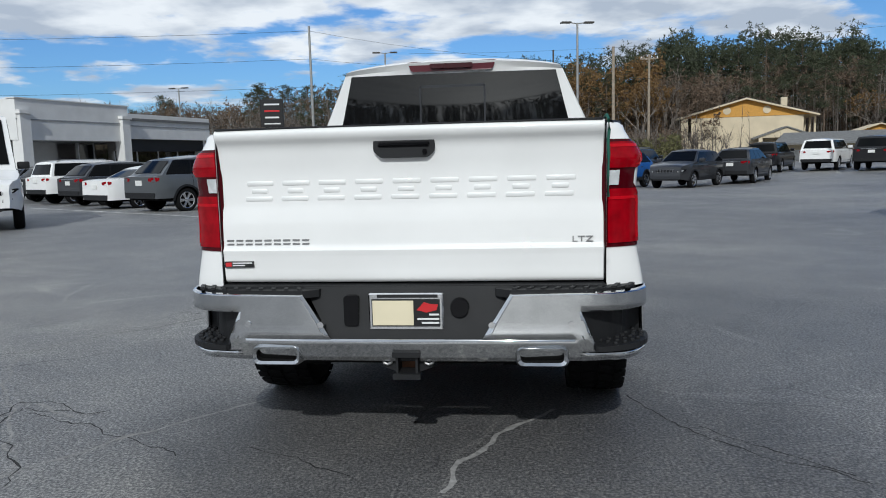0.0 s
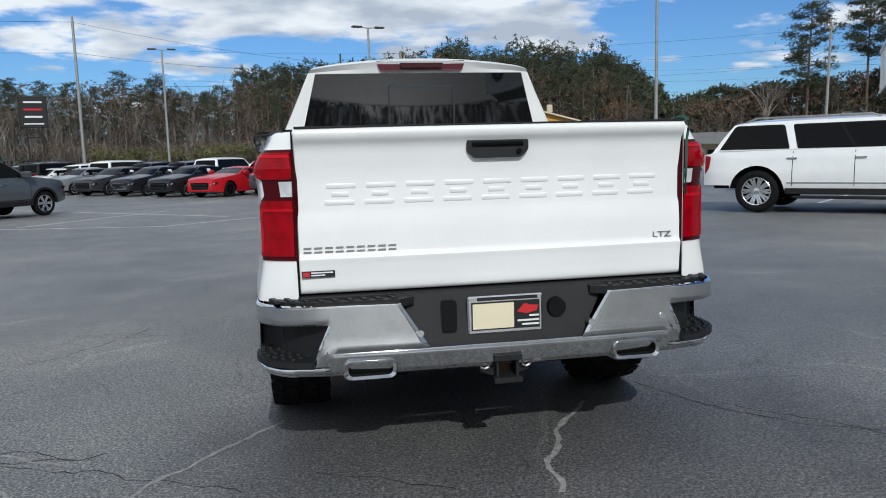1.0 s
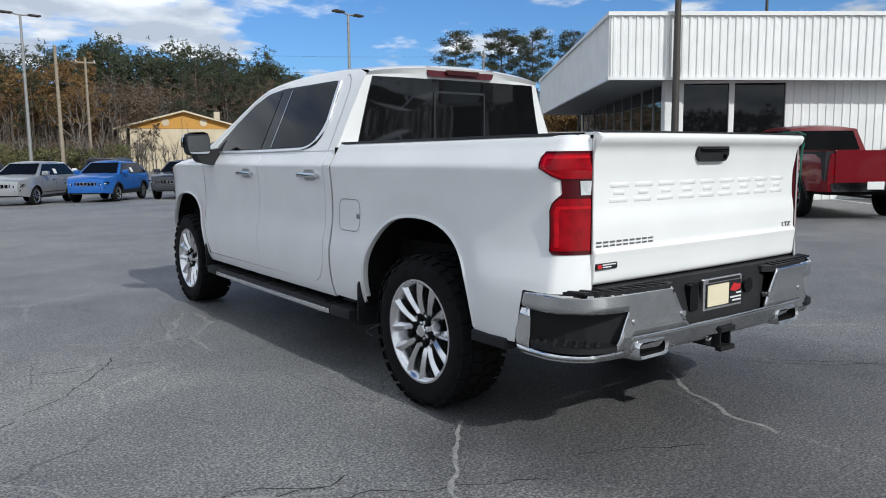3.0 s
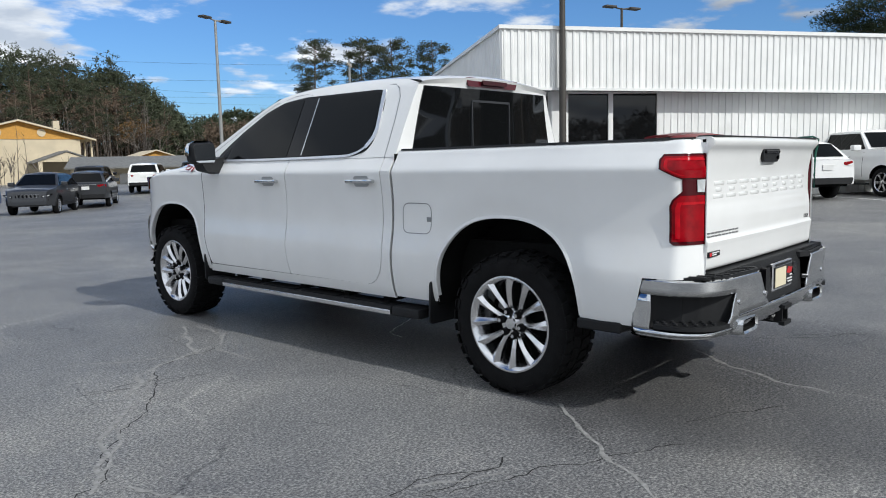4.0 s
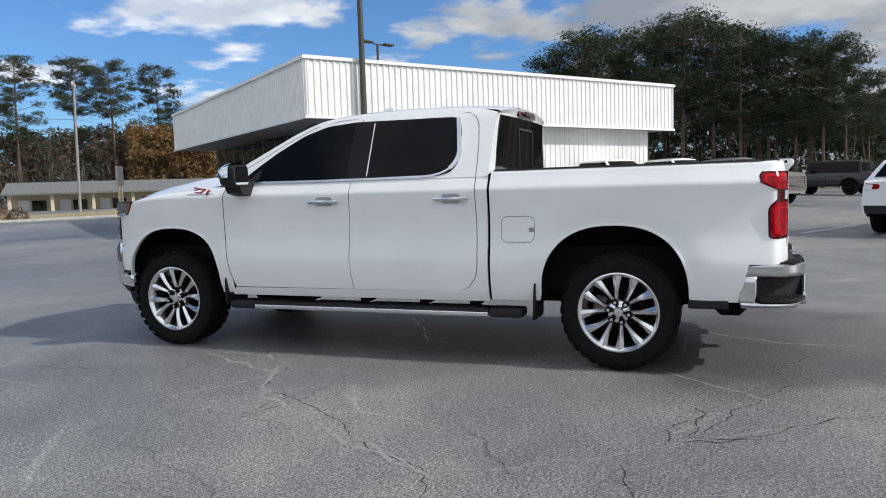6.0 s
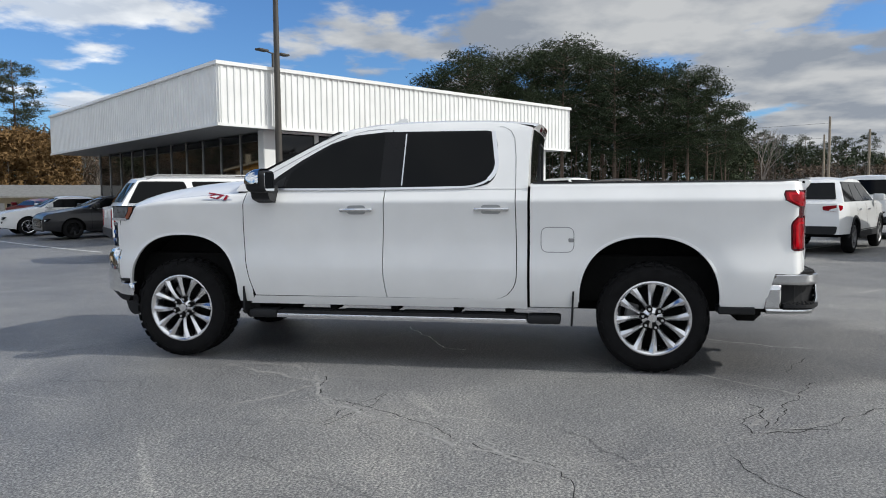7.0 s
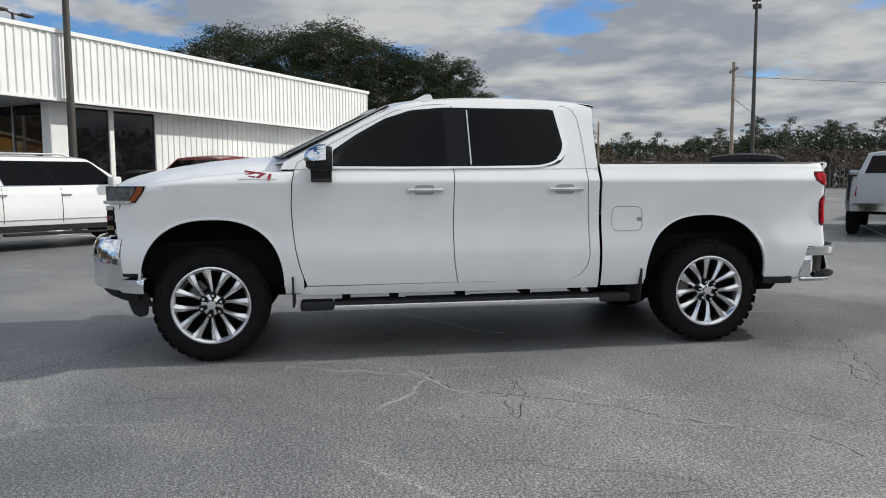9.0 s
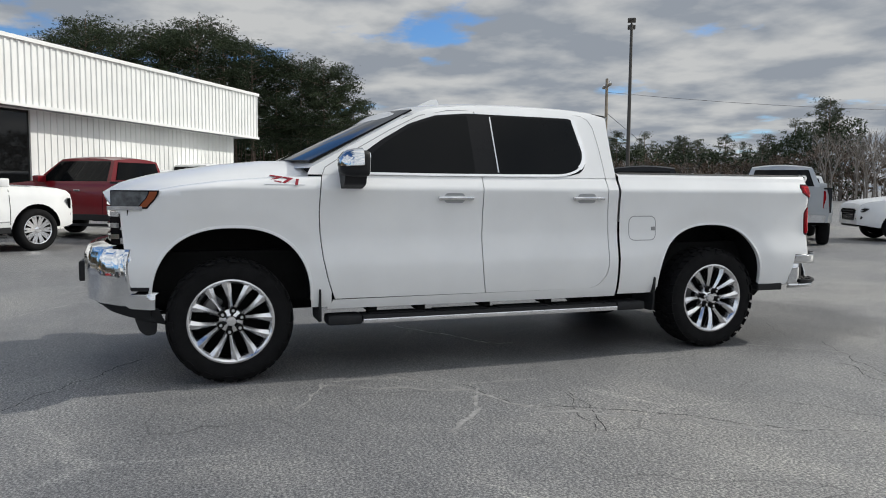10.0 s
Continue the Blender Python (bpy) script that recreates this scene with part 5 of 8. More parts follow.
def build_stop_sign():
    s = thing("stop_sign", "red octagonal stop sign with white letters on a post", "road sign", pose(-2.5, 39.5, lot_height(-2.5, 39.5), 0, 0, 0))
    part("post", rod(bmesh.new(), (0, 0.03, 0), (0, 0.03, 2.5), 0.03, 0.03, 8), POLEGREY, s)
    r = 0.38
    oct_ = [(r * math.cos(math.pi / 8 + k * math.pi / 4), 2.2 + r * math.sin(math.pi / 8 + k * math.pi / 4)) for k in range(8)]
    part("border", slab(bmesh.new(), oct_, lambda a, b, d: (a, -0.004 + d, b), 0.02), SIGNWHITE, s)
    part("face", slab(bmesh.new(), [(a * 0.93, 2.2 + (b - 2.2) * 0.93) for a, b in oct_], lambda a, b, d: (a, -0.012 + d, b), 0.014), SIGNRED, s)
    letters("STOP", 0.26, SIGNWHITE, s, pose(0, -0.016, 2.11, 90, 0, 0))


def letters(text, size, material, parent, m, name="lettering", depth=0.004, bold=0.0):
    """Raised letters, middle-aligned on x."""
    c = bpy.data.curves.new(name, "FONT")
    c.body, c.size, c.extrude, c.align_x, c.offset = text, size, depth, "CENTER", bold
    tmp = bpy.data.objects.new("tmp", c)
    scene.collection.objects.link(tmp)
    bpy.context.view_layer.update()
    me = bpy.data.meshes.new_from_object(tmp.evaluated_get(bpy.context.evaluated_depsgraph_get()))
    bpy.data.objects.remove(tmp)
    bpy.data.curves.remove(c)
    me.materials.clear()
    me.materials.append(material)
    ob = new(name, me)
    ob.parent = parent
    ob.matrix_basis = m
    return ob


build_stop_sign()

utility_pole(-17.9, 58.3, 12.4, 0.13, 0, POLEGREY)
utility_pole(7.1, 57.6, 9.6, 0.15, 0, lean=-1.5)
utility_pole(12.5, 75, 11.0, 0.15, 1)
utility_pole(2.6, 66, 10.6, 0.11, 0, POLEBROWN)
utility_pole(35.2, 43.4, 9.6, 0.11, 1, POLEGREY, lean=1.0, turn=40)
utility_pole(33.3, -19.9, 7.8, 0.12, 1, turn=-18)
utility_pole(43, -14, 6.0, 0.10)
utility_pole(60, -22, 6.5, 0.12)
utility_pole(58, -18, 6.0, 0.10)


def cable(a, b, sag, r=0.007):
    a, b = Vector(a), Vector(b)
    pts = [a.lerp(b, i / 12) - Vector((0, 0, sag * 4 * (i / 12) * (1 - i / 12))) for i in range(13)]
    ob = part("overhead_cable", rope(bmesh.new(), pts, r, 4), SIGNBLACK)
    return tagged(ob, "thin dark overhead power cable", "cable", group="overhead cables")


for k, dz in enumerate((0, 2.3, 4.6)):
    cable((-110, 46, 14.5 - dz), (-17.9, 58.3, 12.0 - dz), 1.0, 0.012)
    cable((-17.9, 58.3, 12.0 - dz), (7.1, 66, 9.3 - 0.4 * k), 0.5, 0.010)
for dz in (0.2, 1.4, 2.6):
    cable((2.6, 66, 10.4 - dz), (12.5, 75, 10.6 - dz), 0.4)
    cable((12.5, 75, 10.6 - dz), (75, 70, 11.5 - dz), 1.2)
    cable((35.2, 43.4, 9.4 - dz), (-10, 62, 10.5 - dz), 0.8)
    cable((35.2, 43.4, 9.4 - dz), (80, 30, 9.0 - dz), 0.8)
cable((33.3, -19.9, 7.0), (22, -60, 7.0), 0.8, 0.010)
cable((33.3, -19.9, 5.8), (27.5, -24, 0), 0.0, 0.012)
for dz in (0.0, 0.9):
    cable((43, -14, 5.6 - dz), (46, 24, 5.8 - dz), 0.5)

# ---- grass strip and kerb by the road ----
def build_verge():
    put = frame_put((15.4, 36.9), (0.93, -0.367))
    bm = bmesh.new()
    grid(bm, [[put(u, v, 0.10 + 0.05 * noise.noise(Vector((u * 0.3, v * 0.3, 0)))) for u in range(6, 37, 2)] for v in (0.16, 2, 4, 6, 8, 10, 13)])
    bmesh.ops.recalc_face_normals(bm, faces=bm.faces[:])
    for f in bm.faces:
        if f.normal.z < 0:
            f.normal_flip()
    tagged(part("verge", bm, DRYGRASS, smooth=60), "strip of dry straw-coloured winter grass", "grass", kind="structure")
    bm = bmesh.new()
    obox(bm, put, 6, 36, 0, 0.16, 0, 0.15, 0.02)
    tagged(part("kerb", bm, CONCRETE), "pale concrete kerb along the grass strip", "kerb", kind="structure")
    for u, v, s in ((6.9, 1.2, 0.62), (7.9, 1.0, 0.5)):
        verts, faces = [], []
        rng = random.Random(int(u * 10))
        c = put(u, v, 0.1)
        for _ in range(160):
            d = Vector((rng.gauss(0, 1), rng.gauss(0, 1), abs(rng.gauss(0, 1)))).normalized()
            clump(verts, faces, c + Vector((d.x * s, d.y * s, d.z * s * 1.2)), 0.16, rng, 4, 1.0)
        ob = mesh_part("bush", verts, faces, RUSTLEAF if u < 7.5 else BROWNLEAF, None, "", "small clipped round bush on the verge")
        ob["category"] = "bush"
        ob["group"] = "verge bushes"
    s = thing("board_sign", "plain grey roadside board on two posts", "sign", Matrix.Translation(put(14.0, 2.0, 0.1)) @ pose(0, 0, 0, 0, 0, 20))
    part("board", new_box(-0.45, 0.45, -0.05, 0.05, 1.7, 2.9, 0.02), DULLMETAL, s)
    for q in (-0.2, 0.2):
        part("post", new_box(q - 0.05, q + 0.05, -0.04, 0.04, 0, 1.75), WOODPOLE, s)


build_verge()

# ---- parking lines ----
for a, b in (((-17.6, 21.03), (-7.45, 13.63)), ((-7.45, 13.63), (-3.83, 12.47)), ((-3.83, 12.47), (-1.8, 14.56)), ((-11.17, 24.35), (-2.8, 15.23)), ((-7.25, 14.03), (-4.94, 19.46)),
             ((15.45, 20.37), (10.56, 12.8)), ((14.86, 14.79), (10.48, 10.96)), ((11.86, -2.25), (14.36, -3.69)), ((10.91, -3.6), (13.88, -5.77)), ((9.57, -6.25), (13.88, -8.64)), ((7.91, -8.93), (12.68, -11.87)), ((15.31, 3.96), (19.28, 8.86)), ((18.06, 1.99), (21.99, 6.88)), ((10.91, 6.9), (15.32, 12.02))):
    stripe(a, b)

# ---- cracks in the asphalt ----
def crack(pts, w=0.018, mat=CRACK, seed=1):
    rng = random.Random(seed)
    pts = [Vector((*p, 0)) for p in pts]
    line = []
    for a, b in zip(pts, pts[1:]):
        n = max(3, int((b - a).length / 0.045))
        d = (b - a).normalized()
        nrm = Vector((-d.y, d.x, 0))
        for i in range(n):
            f = i / n
            q = a.lerp(b, f)
            j = 0.05 * noise.noise(Vector((q.x * 5, q.y * 5, seed))) + 0.020 * noise.noise(Vector((q.x * 19, q.y * 19, seed))) + rng.uniform(-0.004, 0.004)
            line.append((q + nrm * j, nrm, (1.25 if mat is CRACK else 0.95) * w * rng.uniform(0.35, 1.15) * (0.7 + 0.8 * abs(noise.noise(Vector((q.x * 3, q.y * 3, 9.0 + seed)))))))
    bm = bmesh.new()
    grid(bm, [[(*(q + nrm * k * ww / 2).xy, 0.0008 + 0.00005 * seed) for k in (-1, 1)] for q, nrm, ww in line])
    for f in bm.faces:
        if f.normal.z < 0:
            f.normal_flip()
    bm.normal_update()
    ob = part("asphalt_crack", bm, mat)
    return tagged(ob, "dusty crack in the asphalt" if mat is not CRACKDARK else "open dark crack in the asphalt", "crack", group="asphalt cracks", kind="structure")


CRACKS = [
          ([(-1.18, 5.02), (-0.7, 4.71), (-0.04, 4.31)], 0.012, CRACKDARK),
          ([(-1.72, 3.46), (-1.13, 3.18), (-1.13, 2.71), (-1.44, 2.27), (-1.43, 1.76)], 0.02, CRACK),
          ([(-1.43, 2.34), (-1.94, 2.2), (-2.11, 1.89), (-2.27, 1.59), (-2.45, 1.32), (-2.71, 1.12), (-2.85, 0.87), (-2.95, 0.63), (-3.12, 0.53), (-3.38, 0.5)], 0.011, CRACKDARK),
          ([(-1.81, 1.79), (-2.22, 1.91), (-2.56, 1.98)], 0.009, CRACKDARK),
          ([(-1.05, -1.07), (-1.73, -0.71), (-2.16, -0.57)], 0.01, CRACKDARK),
          ([(-0.23, -1.23), (-0.8, -0.92)], 0.008, CRACKDARK),
          ([(0.71, 2.25), (0.07, 1.86), (-0.28, 1.68), (-0.38, 1.43)], 0.02, LINE),
          ([(-1.81, 1.75), (-2.28, 1.83), (-2.58, 1.96)], 0.008, CRACKDARK),
          ([(-1.91, -0.55), (-2.2, -0.51), (-2.09, -1.01)], 0.01, CRACKDARK),
          ([(-2.66, -0.23), (-2.97, -0.31), (-3.22, -0.49)], 0.009, CRACKDARK),
          ([(-1.42, 2.43), (-1.93, 2.19), (-2.21, 1.78), (-2.58, 1.28), (-2.81, 0.87), (-3.09, 0.49)], 0.02, CRACK),
          ([(-2.3, 2.73), (-1.95, 2.41), (-1.49, 2.29)], 0.03, CRACK),
          ([(-1.19, 3.22), (-1.59, 2.33), (-2.09, 2.11), (-2.37, 1.62), (-2.73, 1.13), (-2.94, 0.76), (-3.03, 0.53)], 0.03, CRACK),
          ([(-0.92, -0.31), (-1.25, -0.69), (-1.47, -0.97), (-1.66, -1.27), (-1.75, -1.53)], 0.024, CRACK),
          ([(-2.98, 0.57), (-2.77, 0.12), (-2.29, -0.46), (-2.02, -0.88), (-1.66, -1.27)], 0.02, CRACK),
          ([(-2.16, -0.43), (-1.78, -0.66)], 0.016, CRACK),
          ([(1.25, -0.61), (1.77, -1.16)], 0.01, CRACKDARK),
          ([(0.6, -0.4), (0.34, -0.76), (0.17, -1.2), (0.11, -1.41)], 0.03, CRACK),
          ([(0.99, -0.17), (1.17, -0.61), (1.42, -0.9), (1.82, -1.2)], 0.01, CRACKDARK),
          ([(-2.22, -0.66), (-2.28, -0.44), (-2.11, -0.4), (-1.79, -0.59), (-1.63, -0.54)], 0.012, CRACKDARK),
          ([(-2.22, -0.66), (-1.97, -0.95), (-1.7, -1.25), (-1.6, -1.46)], 0.012, CRACKDARK)]
for i, (pts, w, mat) in enumerate(CRACKS):
    crack(pts, w, mat, i + 1)

# ---- rows of parked cars ----
away, here = facing(0.5, 0.866), facing(-0.57, -0.82)
vehicle("van", WHITE, "white delivery van with dark lower bumpers, facing the lot", -12.32, 11.71, facing(0.6, -0.8), "van")
ROW1 = [("suv", GREY, "grey metallic crossover with split-spoke alloy wheels", 0, dict(split=True, cladding=PLASTIC, spokes=6)),
        ("sedan", WHITE, "white sedan parked between two crossovers", 1, dict()),
        ("suv", DARKGREY, "charcoal crossover with chrome tail strip", 2, dict(cladding=PLASTIC, tailbar=True)),
        ("boxsuv", WHITE, "white four-by-four with roof rails, seen from behind", 3, dict(rails=True, spokes=5)),
        ("suv", BLACKP, "black crossover at the end of the row", 4, dict()),
        ("suv", DARKGREY, "dark grey crossover further along the row", 5, dict())]
for kind, col, lab, i, kw in ROW1:
    vehicle(kind, col, lab, -9.80 - 2.818 * i, 18.69 + 2.562 * i, away, group="cars parked by the far dealership", **kw)
ROW2 = [("suv", DARKGREY, "dark grey compact off-roader with seven-slot grille", 7.36, 29.04, dict(seven=True, cladding=PLASTIC)),
        ("suv", BLUE, "bright blue compact off-roader with seven-slot grille", 4.12, 28.87, dict(seven=True, cladding=PLASTIC, paper=True)),
        ("suv", SILVER, "silver compact off-roader with seven-slot grille and window sticker", 1.17, 28.76, dict(seven=True, paper=True)),
        ("suv", DARKGREY, "dark off-roader with chrome seven-slot grille and window sticker", -1.6, 29.76, dict(seven=True, paper=True)),
        ("coupe", RED, "bright red sports coupe with black wheels", -4.31, 30.8, dict(rim=GLOSSBLACK, spokes=5)),
        ("sedan", BLACKP, "black muscle sedan with wide grille", -6.39, 32.61, dict(paper=True)),
        ("sedan", BLACKP, "black sedan with chrome grille", -8.59, 34.81, dict(grille=CHROME, paper=True)),
        ("sedan", DARKGREY, "dark hatchback sedan with window sticker", -10.92, 37.01, dict(paper=True)),
        ("sedan", SILVER, "silver sedan in the car row", -13.24, 39.21, dict()),
        ("sedan", WHITE, "white sedan in the car row", -15.57, 41.41, dict()),
        ("suv", SILVER, "silver crossover at the row's far end", -17.87, 43.51, dict())]
for kind, col, lab, fx, fy, kw in ROW2:
    vehicle(kind, col, lab, fx + 0.11, fy + 1.57, here, group="front row of parked cars", **kw)
BACK = [("boxsuv", BLACKP), ("suv", WHITE), ("boxsuv", DARKGREY), ("suv", WHITE), ("boxsuv", WHITE), ("suv", DARKGREY), ("suv", BLACKP), ("boxsuv", WHITE), ("suv", WHITE), ("boxsuv", BLACKP)]
for i, (kind, col) in enumerate(BACK):
    nm = {id(BLACKP): "black", id(WHITE): "white", id(DARKGREY): "dark grey"}[id(col)]
    x, y = (6.53 - 3.023 * i, 39.37 + 0.913 * i) if i < 4 else (-5.51 - 2.020 * (i - 4), 43.28 + 0.306 * (i - 4))
    vehicle(kind, col, nm + " utility car in the second parked row", x, y, away, group="second row of parked cars", rails=i % 3 == 0)
vehicle("suv", DARKGREY, "dark grey crossover with red tail lamps, seen from behind", 10.74, 33.67, away, tailbar=True)
vehicle("boxsuv", BLACKP, "black utility car parked before the motel", 15.09, 43.78, away)
vehicle("boxsuv", WHITE, "large white utility car parked before the motel", 17.91, 42.54, facing(0.55, 0.83))
vehicle("boxsuv", BLACKP, "black square utility car with chrome tail strip", 19.43, 39.19, facing(0.55, 0.83), tailbar=True)
vehicle("longsuv", WHITE, "long white luxury utility car with bright multi-spoke wheels", 9.68, 8.6, facing(0.66, -0.75), cladding=None, grille=CHROME, rim=ALLOY, spokes=10, split=True, rails=True)
vehicle("pickup", DEEPRED, "dark red heavy pickup parked nose-in at the showroom", 13.85, 5.80, facing(0.61, 0.79), "pickup truck", rim=CHROME, spokes=8, cladding=PLASTIC)
vehicle("suv", WHITE, "white crossover parked nose-in at the showroom", 19.13, 5.25, facing(0.61, 0.79))
vehicle("pickup", WHITE, "white pickup with dark grille facing out from the showroom", 21.4, 3.35, facing(-0.61, -0.79), "pickup truck", spokes=6)
vehicle("pickup", WHITE, "white pickup with broad chrome grille facing out", 24.0, 1.3, facing(-0.61, -0.79), "pickup truck", grille=CHROME, spokes=6)
vehicle("pickup", TAUPE, "sand-grey pickup with dark wheels facing out", 26.7, -0.85, facing(-0.61, -0.79), "pickup truck", rim=GLOSSBLACK, cladding=PLASTIC)
vehicle("boxsuv", DEEPRED, "dark red utility car beside the pickups", 35.1, 0.82, facing(-0.61, -0.79))
vehicle("jeep", DARKGREY, "dark grey square off-roader parked by the trees", 39.94, -5.99, facing(0.55, 0.83), rim=GLOSSBLACK, cladding=PLASTIC)
vehicle("suv", WHITE, "white crossover with dark alloy wheels and black sills", 12.7, -5.1, facing(0.87, -0.49), rim=DULLMETAL, spokes=5, cladding=PLASTIC)
vehicle("boxsuv", WHITE, "tall white utility car with upright red tail lamps", 18.2, -8.3, facing(0.87, -0.49))
vehicle("jeep", GREY, "grey square off-roader with black roof and spare wheel", 11.35, -7.8, facing(0.80, -0.60), rim=GLOSSBLACK, cladding=PLASTIC, spare=True)
vehicle("pickup", SILVER, "silver pickup with closed tailgate and chrome bumper", 9.75, -10.8, facing(0.75, -0.66), "pickup truck", spokes=6)
vehicle("suv", WHITE, "white crossover facing the silver pickup", 7.95, -14.45, facing(0.5, 0.86))
vehicle("boxsuv", WHITE, "white utility car behind the silver pickup", 15.07, -16.44, facing(0.75, -0.66))
vehicle("coupe", DEEPRED, "dark red sports coupe parked by the showroom's side", 25.52, 26.94, facing(0.5, 0.86), spokes=5)
vehicle("sedan", WHITE, "white sedan parked beside the showroom", 19.15, 20.61, facing(-0.79, 0.61))
vehicle("sedan", BLACKP, "black sedan parked beside the showroom", 17.51, 17.46, facing(-0.79, 0.61), rim=GLOSSBLACK)

# ---- woods ----
def polar(az, d, ox=-3.0, oy=-1.0):
    a = radians(az)
    return ox + d * math.sin(a), oy + d * math.cos(a)


def skyline(az):
    """Height of the treetops, at 100 m, in the direction az."""
    return linear([(-62, 8), (-34, 8.6), (-26, 10.2), (-20, 11.6), (-14, 12.6), (-11, 13.2), (-8.4, 12.6), (-5.7, 11.2), (-2.3, 13.2), (2, 14.0), (8, 13.6), (13, 15.2), (18, 14.9), (24, 14), (26, 11.5), (29, 7.2), (31, 8.3), (36, 9.2), (46, 9.8), (60, 9.4), (76, 9.4), (100, 9.8), (106, 9), (111, 8.2), (115, 7.2), (121, 9.2), (126, 8.8), (131, 8.2), (136, 13), (152, 13), (160, 9), (330, 9)], az)


def crest(frac):
    """Ground-to-top height of a belt that fills frac of the skyline."""
    def f(p):
        az = math.degrees(math.atan2(p.x + 3, p.y + 1))
        az += 360 if az < -70 else 0
        d = math.hypot(p.x + 3, p.y + 1)
        return (1.3 + (skyline(az) - 1.3) * d / 100) * frac
    return f


def build_woods():
    rng = random.Random(21)
    pines, used = [], set()
    for h, c0, sp, pads, top in ((17, 0.50, 3.3, 46, 0.45), (15, 0.38, 2.9, 44, 0.40), (19, 0.60, 3.2, 40, 0.5), (13, 0.28, 2.7, 44, 0.35)):
        pines.append(pine(h, c0, sp, rng, PINE, pads, 46, 0.225, top))
    darks = [pine(h, c0, sp, rng, PINEDARK, pads, 84, 0.215, top, label="tall dark pine with a broad rounded clumpy crown") for h, c0, sp, pads, top in ((15, 0.42, 3.9, 80, 0.62), (14, 0.36, 3.7, 76, 0.6), (14.5, 0.46, 3.5, 66, 0.66))]
    singles = [pine(18, c0, sp, rng, PINE, pads, 84, 0.185, top) for c0, sp, pads, top in ((0.42, 2.9, 70, 0.5), (0.62, 3.1, 58, 0.75))]
    broads = [broadleaf(13, 1.0, rng, 0), broadleaf(14, 0.9, rng, 1, BROWNLEAF, "broadleaf tree with thin brown autumn leaves"), broadleaf(12, 1.1, rng, 2, BROWNLEAF, "broadleaf tree with dull brown autumn leaves"), broadleaf(12.5, 1.1, rng, 4, RUSTLEAF, "oak holding rust-coloured autumn leaves"), broadleaf(11, 1.0, rng, 2, BROWNLEAF, "low brown broadleaf tree")]

    def put_tree(src, az, d, hfac):
        x, y = polar(az, d)
        at, turn = pose(x, y, -0.15), pose(0, 0, 0, 0, 0, rng.uniform(0, 360))
        if src in used:
            copy_thing(src, at @ turn @ Matrix.Scale(hfac / src.scale.x, 4))
        else:
            src.matrix_basis = at @ turn @ Matrix.Scale(hfac, 4)
            used.add(src)

    # single pines beyond the low motel wing
    for az, d, k, h in ((38.1, 98, 0, 17.8), (41.7, 98, 1, 18.0), (44.2, 98, 1, 17.6), (47.3, 99, 0, 17.7)):
        put_tree(singles[k], az, d, h / 18)
    put_tree(broads[0], 35.6, 96, 0.92)
    # dark stand behind the showroom's far end
    for az, d, k, h in ((76.5, 66, 1, 12.8), (79, 65, 0, 14.6), (81.6, 66, 1, 13.9), (84, 66, 0, 14.6), (86.6, 65, 0, 15.4), (88.8, 67, 2, 14.8), (90.7, 64, 1, 13.6), (92.6, 66, 2, 13.0), (94.4, 65, 1, 12.6), (96.2, 64, 2, 12.2), (97.6, 65, 1, 11.4), (80.2, 74, 1, 15.2), (85.4, 75, 2, 16.4), (90.0, 75, 0, 15.6), (95.4, 74, 1, 13.2), (99.0, 72, 2, 10.0)):
        put_tree(darks[k], az, d, h / (15, 14, 14.5)[k])
    put_tree(broads[0], 101.5, 66, 0.70)
    # belts of mixed trees: from, to, distance, weights of pine, brown, rust, bare
    belts = [(-62, -24, 105, (4, 3, 1, 4)), (-24, -8, 88, (3, 4, 1, 5)), (-8, 4, 86, (9, 3, 0, 2)), (4, 12, 92, (4, 2, 4, 2)), (10, 26, 108, (9, 4, 1, 3)), (25, 31, 104, (5, 4, 0, 2)), (30, 54, 100, (3, 5, 2, 1)), (54, 80, 110, (4, 4, 1, 1)), (100, 136, 108, (8, 3, 1, 2)), (136, 150, 78, (0, 1, 0, 5)), (150, 298, 120, (5, 3, 1, 2))]
    for a0, a1, dist, wts in belts:
        step = 1.3 if dist < 118 else 6.0
        az = a0
        while az < a1:
            for layer in range(2):
                r = rng.random() * sum(wts)
                if r < wts[0]:
                    src = rng.choice(pines)
                elif r < wts[0] + wts[1]:
                    src = rng.choice(broads[1:3] + broads[4:])
                elif r < wts[0] + wts[1] + wts[2]:
                    src = broads[3]
                else:
                    src = broads[0]
                az_, d_ = az + rng.uniform(-0.7, 0.7), dist + layer * 12 + rng.uniform(-5, 5)
                tall = {pines[0]: 17, pines[1]: 15, pines[2]: 19, pines[3]: 13}.get(src, 13)
                top = (1.3 + (skyline(az_) - 1.3) * d_ / 100) * (rng.uniform(0.84, 1.03) if src in pines else rng.uniform(0.72, 0.98))
                put_tree(src, az_, d_, top / tall)
            az += step
    # undergrowth and the closed mass of the wood behind the single trees
    T = lambda a0, a1, d: [polar(a0 + (a1 - a0) * i / 8, d) for i in range(9)]
    low = lambda h: lambda p: h
    thicket("undergrowth", "brown leafless brush and saplings below the trees", T(-30, 14, 80), rng, low(3.0), BROWNLEAF, 5000, 0.30, 9)
    stems("fine grey-brown saplings and brush at the wood's edge", T(-30, 14, 79), rng, 3.6, 1300, 9, 0.03, None, 10)
    stems("bare grey-brown winter trees behind the lot", T(-34, 2, 96), rng, 10.0, 520, 12, 0.06, None, 30)
    thicket("undergrowth", "green and yellow scrub along the wood's edge", T(-14, 14, 74), rng, low(2.4), GREENBUSH, 4000, 0.36, 5)
